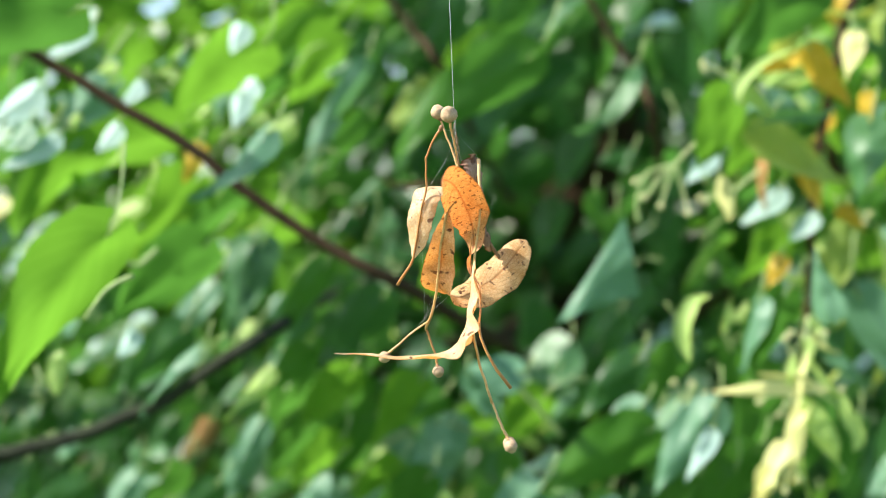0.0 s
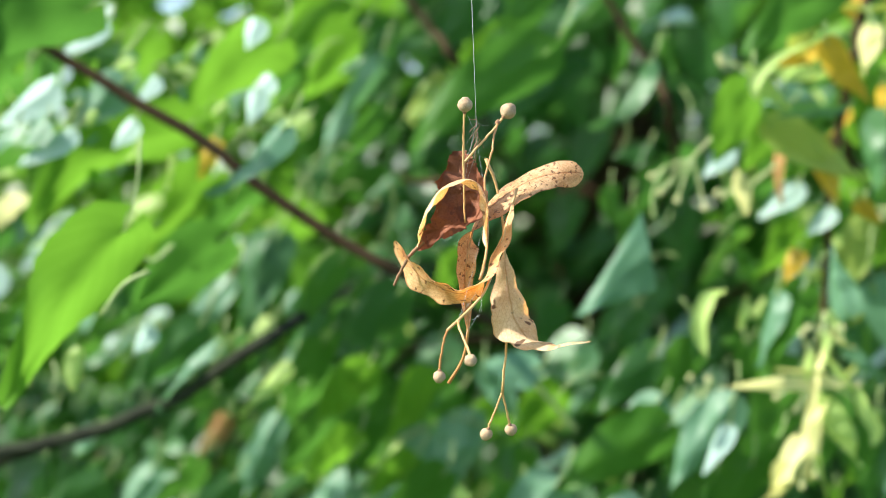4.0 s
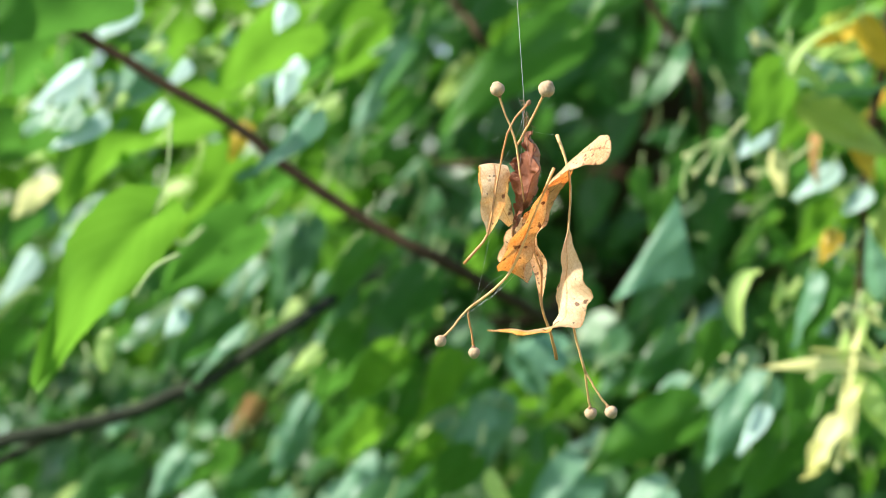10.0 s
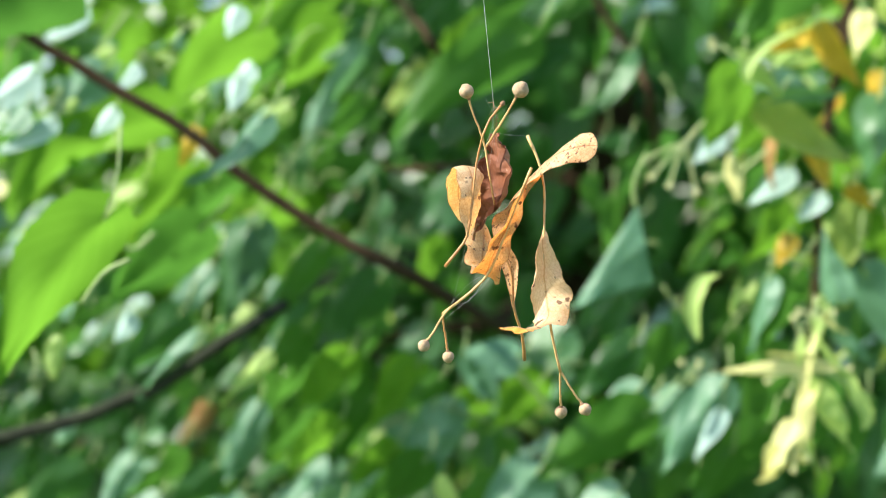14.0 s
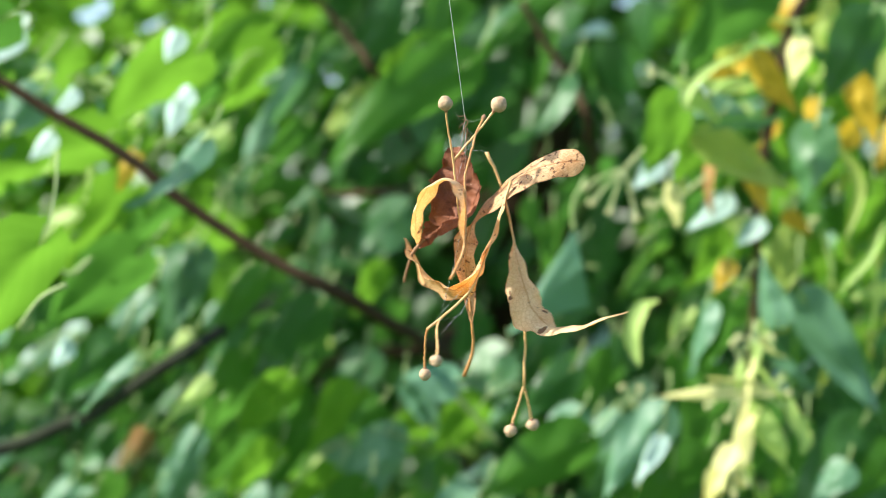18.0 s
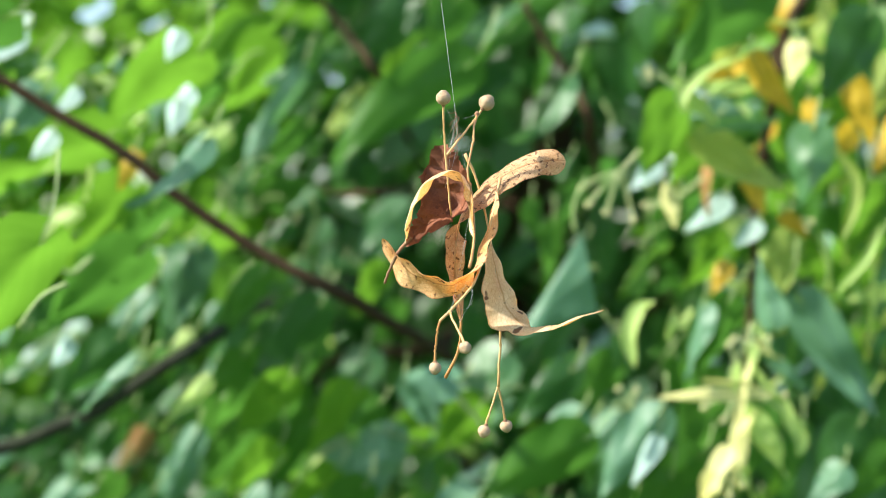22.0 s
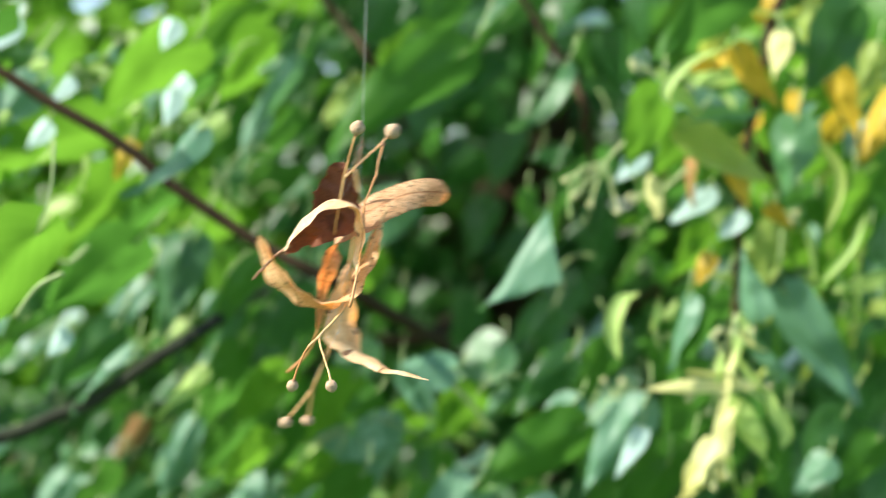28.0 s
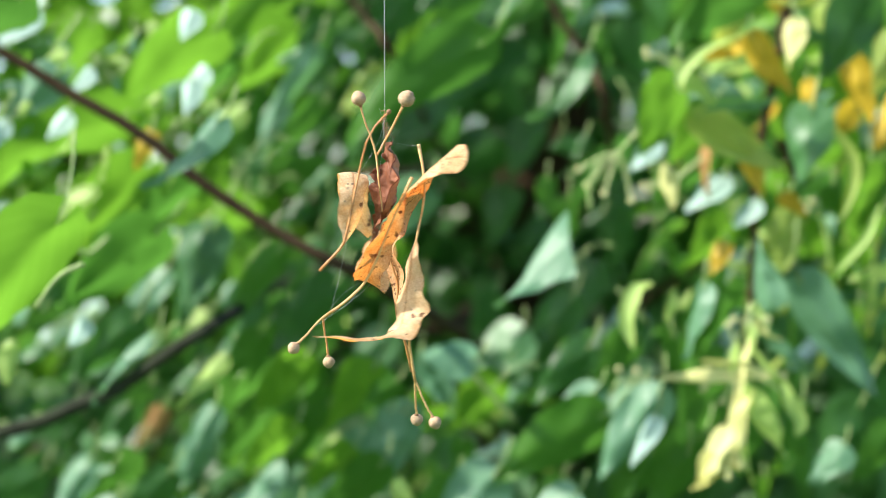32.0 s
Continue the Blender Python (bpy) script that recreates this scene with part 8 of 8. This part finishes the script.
    walk(tailed, [
        (0, pose(-0.00345, 0.00141, 0.00058, 0.5, 2.29, 6.05)),
        (1, pose(0.00449, 0.00347, 0.00109, -0.34, -2.95, 5.23)),
        (1.5, pose(-0.00128, -0.00098, 0.00025, -5.74, 1.97, -8.89)),
        (2, pose(-0.00016, -0.00326, -3e-05, 1.5, 0.19, -3.12)),
        (3, pose(-0.00069, -0.00109, 0.00037, 3.4, 5.95, 1.9)),
        (3.5, pose(-9e-05, -0.00015, -0.00059, -0.46, -0.19, -0.14)),
        (4.5, pose(0.00014, 0.0003, -0.00018, 0.4, -0.43, 0.1)),
        (5.5, pose(-0.00054, 0.00059, 0.00018, 0.82, 0.55, 0.38)),
        (6, pose(-0.0027, 0.00131, 0.00073, 0.52, 0.82, 4.76)),
        (7, pose(-0.00401, -0.00287, -0.00029, -1.05, -3.23, 4.91)),
        (7.5, pose(-0.00023, -0.00231, 9e-05, 5.06, -1.31, 3.32)),
        (8, pose(-0.00079, -0.00085, 0.00031, 3.79, 6.67, 2.21)),
        (8.5, pose(0.00028, -0.00099, -2e-05, -1.15, 2.38, -1.44)),
        (9, pose(-0.00059, -0.00158, -6e-05, -0.07, -0.13, -1.9)),
        (9.6, pose(1e-05, -0.00055, 4e-05, -0.42, -0.36, -0.5)),
        (10, pose(-0.00011, 0.00021, 9e-05, -0.78, -0.38, 0.43)),
        (10.5, pose(-0.00038, -0.00039, -9e-05, 0.07, 0.05, -2.16)),
        (11, pose(-0.00085, -0.00092, -0.00029, 1, 0.11, -4.77)),
        (12, pose(4e-05, 0.00018, 0.00024, 0.17, 0.4, -0.44)),
        (12.5, pose(-3e-05, -0.0003, 0.00021, 0.01, 0.2, -0.72)),
        (13, pose(-0.00017, -0.00076, 0.00018, -0.14, 0.02, -0.99)),
        (13.5, pose(5e-05, -0.00096, 0.00022, -0.45, 0.31, 0.95)),
        (14.5, pose(0.00088, -0.00126, 0.00029, -1.17, 0.73, 4.84)),
        (15.5, pose(0.00132, -0.00178, 0.00033, -1.58, 1.56, 8.75)),
        (16, pose(0.00092, -0.0024, 0.00033, -1.11, 2.39, 10.71)),
        (16.5, pose(0.00069, -0.00218, 3e-05, -1.33, 1.41, 7.08)),
        (17, pose(-0.0008, -0.00196, -0.00027, -0.76, 1.04, 3.43)),
        (17.3, pose(-0.00224, -0.00182, 1e-05, -0.3, 3.09, 11.53)),
        (17.5, pose(-0.00323, -0.00158, 0.00022, 1.29, 4.28, 16.97)),
        (17.7, pose(-0.00294, -0.00323, 0.00045, 0.41, 5.86, 22.33)),
        (18, pose(0.00274, -0.00488, 0.00084, -6.63, 4.46, 30.11)),
        (18.2, pose(0.00436, 0.00034, 0.00064, -5.91, -3.08, 25.34)),
        (18.4, pose(0.00142, 0.00289, 0.00043, -1.12, -5.25, 20.05)),
        (18.6, pose(-1e-05, 0.00223, 0.00021, -0.47, -4.1, 14.82)),
        (18.8, pose(-0.00039, 0.00168, -2e-05, -1.87, -2.38, 9.65)),
        (19, pose(-0.00099, 0.00184, -0.00026, -2.25, -0.32, 4.43)),
        (19.5, pose(-0.00028, 0.00169, -0.00022, -1.31, -0.33, 2.22)),
        (20, pose(-0.00042, 0.00128, -0.00019, -0.2, -1.09, -0.01)),
        (20.5, pose(0.0008, -0.00056, -8e-05, -2.93, -0.76, 4.32)),
        (21, pose(0.00101, -0.00211, -0, -4.79, -1.28, 8.62)),
        (21.5, pose(0.00098, -0.00114, -6e-05, -4.61, -0.34, 9.8)),
        (22, pose(0.00052, -0.00067, -4e-05, -3.14, 3.32, 10.92)),
        (22.5, pose(-0.00013, -0.00075, -0.0004, -2.1, -2.38, 0.81)),
        (23, pose(-0.00125, -0.00138, -0.00064, 0.56, -3.82, -9.52)),
        (23.5, pose(-0.0007, -0.0007, -0.00026, -1.33, -0.35, -2.22)),
        (24, pose(0.00063, -0.00126, 0.00019, 0.03, 2.03, 4.96)),
        (24.3, pose(-0.00121, -0.00207, 0.00034, 1.69, 3.56, 12.38)),
        (24.6, pose(-0.00231, -0.00263, 0.00051, 2.93, 5.22, 19.87)),
        (24.8, pose(-0.00104, -0.00413, 0.00064, 0.24, 7.37, 24.71)),
        (25, pose(0.003, -0.00403, 0.00077, -6.5, 5.91, 29.34)),
        (25.1, pose(0.00464, -0.00174, 0.00077, -8.46, 1.35, 29.15)),
        (25.3, pose(0.00427, 0.00222, 0.00076, -6.25, -5.27, 28.69)),
        (25.5, pose(0.00068, 0.00463, 0.00075, 0.79, -7.73, 27.51)),
        (25.75, pose(-0.00362, 0.00271, 0.00076, 6.83, -2.57, 26.36)),
        (26, pose(-0.00393, -0.00191, 0.00077, 4.92, 4.74, 25.66)),
        (26.25, pose(-0.0001, -0.00421, 0.00079, -2.11, 6.02, 24.31)),
        (26.5, pose(0.00357, -0.00193, 0.00082, -5.92, 0.53, 23.35)),
        (26.75, pose(0.00323, 0.00223, 0.00086, -2.69, -4.85, 22.46)),
        (27, pose(-0.00051, 0.00375, 0.00091, 3.19, -4.09, 21.2)),
        (27.25, pose(-0.00345, 0.00119, 0.00097, 4.68, 1.29, 20.34)),
        (27.5, pose(-0.00251, -0.00249, 0.00103, 0.48, 4.55, 19.28)),
        (27.6, pose(-0.00059, -0.00246, 0.00101, -1.27, 4.15, 16.05)),
        (27.7, pose(1e-05, -0.00158, 0.00091, -2.02, 3.96, 12.84)),
        (27.8, pose(-0.00024, -0.00074, 0.00073, -2.34, 4.27, 9.62)),
        (27.9, pose(-0.00084, 8e-05, 0.00047, -1.55, 5.31, 6.4)),
        (28, pose(-0.00081, 0.00141, 0.00013, 1.97, 6.05, 3.34)),
        (28.1, pose(5e-05, 0.00149, 0.00033, 3.98, 3.88, 3.36)),
        (28.2, pose(0.0007, 0.00117, 0.00054, 4.48, 1.6, 3.28)),
        (28.3, pose(0.00105, 0.00065, 0.00075, 3.96, -0.14, 3.18)),
        (28.4, pose(0.00109, 0.00018, 0.00095, 3.04, -0.94, 3.12)),
        (28.5, pose(0.00097, -9e-05, 0.00116, 2.27, -0.89, 3.08)),
        (28.6, pose(0.0008, -0.00027, 0.00137, 1.69, -0.56, 3.02)),
        (28.7, pose(0.00057, -0.00043, 0.00158, 1.31, -0.15, 2.95)),
        (28.8, pose(0.00031, -0.00049, 0.00179, 1.28, 0.3, 2.87)),
        (28.9, pose(0.0001, -0.00044, 0.00201, 1.58, 0.78, 2.78)),
        (29, pose(-6e-05, -0.00032, 0.00222, 2.17, 1.1, 2.68)),
        (29.1, pose(0.00046, -0.00028, 0.0022, 2.48, 0.7, 2.97)),
        (29.3, pose(0.00142, -0.00073, 0.0022, 2.85, -0.39, 3.54)),
        (29.4, pose(0.00177, -0.00121, 0.00223, 2.85, -1.03, 3.82)),
        (29.6, pose(0.00247, -0.00213, 0.00233, 2.83, -1.8, 4.41)),
        (29.8, pose(0.00403, -0.00166, 0.00249, 3.49, -1.17, 5.03)),
        (30, pose(0.00498, 0.00226, 0.00271, 3.65, 1.68, 5.73)),
        (30.1, pose(0.00286, 0.00397, 0.0024, 2.3, 3.01, 5.74)),
        (30.2, pose(-0.00012, 0.00432, 0.00211, 0.15, 3.55, 5.69)),
        (30.3, pose(-0.00239, 0.00289, 0.00184, -1.78, 2.8, 5.64)),
        (30.4, pose(-0.00313, 0.00058, 0.00159, -2.86, 1.14, 5.66)),
        (30.5, pose(-0.00234, -0.00121, 0.00135, -2.81, -0.5, 5.7)),
        (30.6, pose(-0.00069, -0.002, 0.00114, -1.85, -1.84, 5.72)),
        (30.8, pose(0.00137, -0.00021, 0.00076, 0.71, -2.03, 5.68)),
        (31, pose(-0.00079, 0.0014, 0.00047, 1.67, 0.18, 5.7)),
        (31.1, pose(-0.00125, 0.00075, 0.00056, 0.35, 0.97, 4.86)),
        (31.2, pose(-0.00132, 4e-05, 0.00066, -1.03, 0.47, 4.03)),
        (31.4, pose(-0.00064, -0.0008, 0.00084, -0.96, -2.58, 2.44)),
        (31.6, pose(6e-05, -0.00073, 0.00103, 2.79, -3.73, 0.76)),
        (31.8, pose(0.00032, -0.00032, 0.00121, 6.61, -0.01, -0.66)),
        (32, pose(0.00019, -7e-05, 0.0014, 4.61, 7.22, -1.84)),
    ])
    walk(thread, [
        (0, pose(0.00365, 0.52554, 1.53879, 0, -2.29, 0)),
        (1, pose(0.0042, 0.53303, 1.53941, 0, -2.1, 0)),
        (1.5, pose(0.00528, 0.53112, 1.53956, 0, -2, 0)),
        (2, pose(0.0054, 0.53133, 1.54001, 0, -1.91, 0)),
        (3, pose(0.0065, 0.53604, 1.53976, 0, -1.72, 0)),
        (3.5, pose(0.00559, 0.53411, 1.53959, 0, -1.91, 0)),
        (4.5, pose(0.00603, 0.53413, 1.53942, 0, -2.29, 0)),
        (5.5, pose(0.00727, 0.53421, 1.53929, 0, -2.67, 0)),
        (6, pose(0.0081, 0.52731, 1.53884, 0, -2.86, 0)),
        (7, pose(0.00866, 0.53148, 1.53982, 0, -2.67, 0)),
        (7.5, pose(0.00994, 0.53367, 1.5402, 0, -2.58, 0)),
        (8, pose(0.01041, 0.53633, 1.54051, 0, -2.48, 0)),
        (8.5, pose(0.01001, 0.53549, 1.54033, 0, -2.39, 0)),
        (9, pose(0.00966, 0.53525, 1.5397, 0, -2.29, 0)),
        (9.6, pose(0.01097, 0.53523, 1.53992, 0, -3.22, 0)),
        (10, pose(0.01159, 0.53487, 1.54007, 0, -3.83, 0)),
        (10.5, pose(0.01199, 0.53574, 1.53971, 0, -4.49, 0)),
        (11, pose(0.01253, 0.53685, 1.53934, 0, -5.14, 0)),
        (12, pose(0.01384, 0.5348, 1.54011, 0, -5.14, 0)),
        (12.5, pose(0.01422, 0.53534, 1.54031, 0, -4.72, 0)),
        (13, pose(0.01456, 0.53579, 1.54051, 0, -4.29, 0)),
        (13.5, pose(0.01595, 0.53592, 1.54094, 0, -4.81, 0)),
        (14.5, pose(0.01889, 0.53652, 1.5418, 0, -5.85, 0)),
        (15.5, pose(0.0217, 0.53686, 1.54265, 0, -6.89, 0)),
        (16, pose(0.02306, 0.53682, 1.54307, 0, -7.41, 0)),
        (16.5, pose(0.02606, 0.53662, 1.5446, 0, -7.41, 0)),
        (17, pose(0.03076, 0.53591, 1.54451, 0, -7.41, 0)),
        (17.3, pose(0.03036, 0.53462, 1.54464, 0, -7.41, 0)),
        (17.5, pose(0.02421, 0.53411, 1.54601, 0, -7.41, 0)),
        (17.7, pose(0.02927, 0.53372, 1.5447, 0, -7.41, 0)),
        (18, pose(0.02774, 0.5338, 1.54468, 0, -7.41, 0)),
        (18.2, pose(0.03142, 0.53418, 1.54814, 0, -7.41, 0)),
        (18.4, pose(0.04057, 0.53391, 1.54948, 0, -7.41, 0)),
        (18.6, pose(0.04084, 0.53343, 1.54794, 0, -7.41, 0)),
        (18.8, pose(0.0343, 0.53304, 1.54561, 0, -7.41, 0)),
        (19, pose(0.03428, 0.5325, 1.54622, 0, -7.41, 0)),
        (19.5, pose(0.03475, 0.53372, 1.5454, 0, -9.09, 0)),
        (20, pose(0.03556, 0.53521, 1.54463, 0, -10.76, 0)),
        (20.5, pose(0.02951, 0.53574, 1.54437, 0, -9.65, 0)),
        (21, pose(0.02379, 0.53711, 1.54416, 0, -8.53, 0)),
        (21.5, pose(0.0241, 0.53723, 1.54508, 0, -7.97, 0)),
        (22, pose(0.02451, 0.53676, 1.54603, 0, -7.41, 0)),
        (22.5, pose(0.02862, 0.54115, 1.54649, 0, -7.97, 0)),
        (23, pose(0.03276, 0.54474, 1.54689, 0, -8.53, 0)),
        (23.5, pose(0.03345, 0.54375, 1.54538, 0, -7.41, 0)),
        (24, pose(0.03396, 0.54358, 1.54392, 0, -6.28, 0)),
        (24.3, pose(0.01793, 0.54357, 1.54407, 0, -6.11, 0)),
        (24.6, pose(0.00616, 0.54395, 1.54614, 0, -5.94, 0)),
        (24.8, pose(0.0174, 0.54453, 1.54898, 0, -5.82, 0)),
        (25, pose(0.02937, 0.54559, 1.55052, 0, -5.71, 0)),
        (25.1, pose(0.03817, 0.54598, 1.55411, 0, -5.48, 0)),
        (25.3, pose(0.06264, 0.54615, 1.55295, 0, -5.03, 0)),
        (25.5, pose(0.05048, 0.54568, 1.545, 0, -4.57, 0)),
        (25.75, pose(0.02338, 0.54477, 1.54745, 0, -4, 0)),
        (26, pose(0.02004, 0.54433, 1.54636, 0, -3.43, 0)),
        (26.25, pose(0.01675, 0.54481, 1.54531, 0, -2.86, 0)),
        (26.5, pose(0.01428, 0.5457, 1.54425, 0, -2.29, 0)),
        (26.75, pose(0.01257, 0.54607, 1.54318, 0, -1.72, 0)),
        (27, pose(0.01077, 0.54552, 1.54212, 0, -1.15, 0)),
        (27.25, pose(0.00812, 0.54461, 1.54109, 0, -0.57, 0)),
        (27.5, pose(0.00474, 0.54425, 1.54004, 0, -0, 0)),
        (27.6, pose(0.01375, 0.54423, 1.53912, 0, 0.34, 0)),
        (27.7, pose(0.01852, 0.54426, 1.53895, 0, 0.69, 0)),
        (27.8, pose(0.01748, 0.54419, 1.53955, 0, 1.03, 0)),
        (27.9, pose(0.00862, 0.54387, 1.53958, 0, 1.37, 0)),
        (28, pose(-0.00458, 0.54324, 1.53464, 0, 1.72, 0)),
        (28.1, pose(-0.01603, 0.5417, 1.53335, 0, 1.55, 0)),
        (28.2, pose(-0.01801, 0.54038, 1.53665, 0, 1.37, 0)),
        (28.3, pose(-0.00289, 0.53922, 1.53875, 0, 1.2, 0)),
        (28.4, pose(0.00398, 0.53814, 1.53901, 0, 1.03, 0)),
        (28.5, pose(0.01353, 0.53701, 1.53872, 0, 0.86, 0)),
        (28.6, pose(0.00688, 0.53588, 1.53717, 0, 0.69, 0)),
        (28.7, pose(0.00175, 0.53482, 1.53625, 0, 0.52, 0)),
        (28.8, pose(-0.01029, 0.53379, 1.53593, 0, 0.34, 0)),
        (28.9, pose(-0.01319, 0.5327, 1.53814, 0, 0.17, 0)),
        (29, pose(-0.00514, 0.53157, 1.53758, 0, -0, 0)),
        (29.1, pose(-0.00059, 0.53234, 1.53664, 0, -0, 0)),
        (29.3, pose(0.00369, 0.53383, 1.53867, 0, -0, 0)),
        (29.4, pose(-0.00527, 0.53454, 1.53875, 0, -0, 0)),
        (29.6, pose(-0.01016, 0.5359, 1.54144, 0, -0, 0)),
        (29.8, pose(-0.00516, 0.53724, 1.54039, 0, -0, 0)),
        (30, pose(-0.00146, 0.53817, 1.54011, 0, -0, 0)),
        (30.1, pose(-0.00343, 0.53714, 1.54085, 0, -0, 0)),
        (30.2, pose(-0.00606, 0.53601, 1.54186, 0, -0, 0)),
        (30.3, pose(-0.00538, 0.53506, 1.5422, 0, -0, 0)),
        (30.4, pose(-0.00319, 0.53441, 1.5412, 0, -0, 0)),
        (30.5, pose(-0.00152, 0.53405, 1.53954, 0, -0, 0)),
        (30.6, pose(0.0034, 0.53392, 1.53871, 0, -0, 0)),
        (30.8, pose(0.00285, 0.53357, 1.53978, 0, -0, 0)),
        (31, pose(-0.00093, 0.53223, 1.53944, 0, -0, 0)),
        (31.1, pose(-0.00207, 0.53227, 1.54034, 0, -0, 0)),
        (31.2, pose(0.00022, 0.53225, 1.54027, 0, -0, 0)),
        (31.4, pose(0.00551, 0.53252, 1.53977, 0, -0, 0)),
        (31.6, pose(0.0043, 0.53344, 1.53939, 0, -0, 0)),
        (31.8, pose(0.00142, 0.53489, 1.54, 0, -0, 0)),
        (32, pose(-0.00336, 0.53657, 1.53972, 0, -0, 0)),
    ])
    base = twig.matrix_basis.copy()
    walk(twig, [(t, Matrix.Translation((dx, 0, dz)) @ base) for t, dx, dz in (
        (0, 0, -0),
        (0.5, 0.0001, -0.0003),
        (1, 0.0001, -0),
        (1.5, 0.0003, 0.0003),
        (2, 0.0003, 0.0003),
        (2.5, 0.0005, -0.0004),
        (3, 0.0005, -0.0007),
        (3.5, 0.0003, 0.0005),
        (5.5, 0.0011, 0.0002),
        (6, 0.0009, -0.0007),
        (6.5, 0.0015, 0.0014),
        (7, 0.0015, 0.0006),
        (7.5, 0.0014, 0.0008),
        (8, 0.0018, 0.0006),
        (8.5, 0.0023, 0.0011),
        (9, 0.0022, 0.0008),
        (9.5, 0.0026, 0.0009),
        (10, 0.0032, 0.002),
        (10.5, 0.0034, 0.0013),
        (11, 0.0032, 0.0004),
        (11.5, 0.0042, 0.0014),
        (12, 0.005, 0.0023),
        (12.5, 0.0056, 0.0027),
        (13, 0.0077, 0.0027),
        (13.5, 0.0074, 0.0026),
        (15.5, 0.0079, 0.0019),
        (16, 0.0079, 0.003),
        (16.5, 0.0079, 0.0026),
        (17, 0.0073, 0.0022),
        (17.5, 0.0071, 0.0014),
        (18, 0.0084, 0.0014),
        (18.5, 0.0097, 0.0024),
        (19, 0.0181, 0.0036),
        (19.5, 0.0151, 0.0035),
        (20, 0.0191, 0.003),
        (20.5, 0.0171, 0.0025),
        (21, 0.0106, 0.0034),
        (21.5, 0.0097, 0.0021),
        (22, 0.0058, 0.0011),
        (22.5, 0.0043, 0.0024),
        (23, 0.0023, 0.0003),
        (23.5, 0.0003, -0.0008),
        (24, -0.0003, -0.0006),
        (24.5, 0.0013, 0.0006),
        (25, -0.0011, -0.0001),
        (25.5, -0.0018, -0.0013),
        (27.5, -0.0036, -0.0003),
        (28, -0.0017, -0.001),
        (28.5, -0.0017, 0.0003),
        (29, -0.0027, -0.0004),
        (29.5, -0.0018, 0.0004),
        (30, -0.0034, -0.0013),
        (30.5, -0.0035, -0.0004),
        (31, -0.0057, -0.0001),
        (31.5, -0.007, 0.0004),
        (32, -0.0051, -0.001),
    )])
    rest = flutter.matrix_basis.copy()
    walk(flutter, [(t, Matrix.Translation((dx, 0, dz)) @ rest @ pose(0, 0, 0, 0, float(np.interp(t, (0, 13, 20, 26, 32), (0, 8, -8, 24, 42))), 0)) for t, dx, dz in (
        (0, 0, -0),
        (0.5, -0, -0.0002),
        (1, 0.0002, 0),
        (1.5, 0.0005, 0.0003),
        (2, 0.0005, 0.0003),
        (2.5, 0.0006, -0.0002),
        (3, 0.0011, -0.0002),
        (3.5, 0.0008, 0.0004),
        (5.5, 0.0011, -0.0002),
        (6, 0.0014, -0.001),
        (6.5, 0.0022, 0.0006),
        (7, 0.0022, -0.0008),
        (7.5, 0.0028, -0.0002),
        (8, 0.0031, -0.0008),
        (8.5, 0.0024, -0.0003),
        (9, 0.0028, -0.001),
        (9.5, 0.0032, -0.0009),
        (10, 0.0042, -0.0005),
        (10.5, 0.0047, -0.0008),
        (11, 0.0052, -0.0017),
        (11.5, 0.0064, -0.0016),
        (12, 0.0049, -0.0006),
        (12.5, 0.0093, -0.0014),
        (13, 0.0105, -0.0015),
        (13.5, 0.0095, -0.0018),
        (15.5, 0.01, -0.0027),
        (16, 0.0099, -0.0029),
        (16.5, 0.0114, -0.0043),
        (17, 0.0075, -0.0019),
        (17.5, 0.0052, -0.0013),
        (18, 0.0087, -0.0023),
        (18.5, 0.0131, -0.0061),
        (19, 0.0279, -0.0088),
        (19.5, 0.0302, -0.009),
        (20, 0.0271, -0.0116),
        (20.5, 0.0317, -0.0141),
        (21, 0.0236, -0.009),
        (21.5, 0.0223, -0.0078),
        (22, 0.0128, -0.005),
        (22.5, 0.0058, 0.0022),
        (23, -0.0011, 0.0021),
        (23.5, -0.004, 0.0025),
        (24, -0.0032, 0.003),
        (24.5, -0.006, 0.0044),
        (25, -0.0067, 0.0041),
        (25.5, -0.0068, 0.0041),
        (27.5, -0.0082, 0.0051),
        (28, -0.0075, 0.0065),
        (30, -0.0085, 0.0041),
        (32, -0.0096, 0.0024),
    )])


motions()
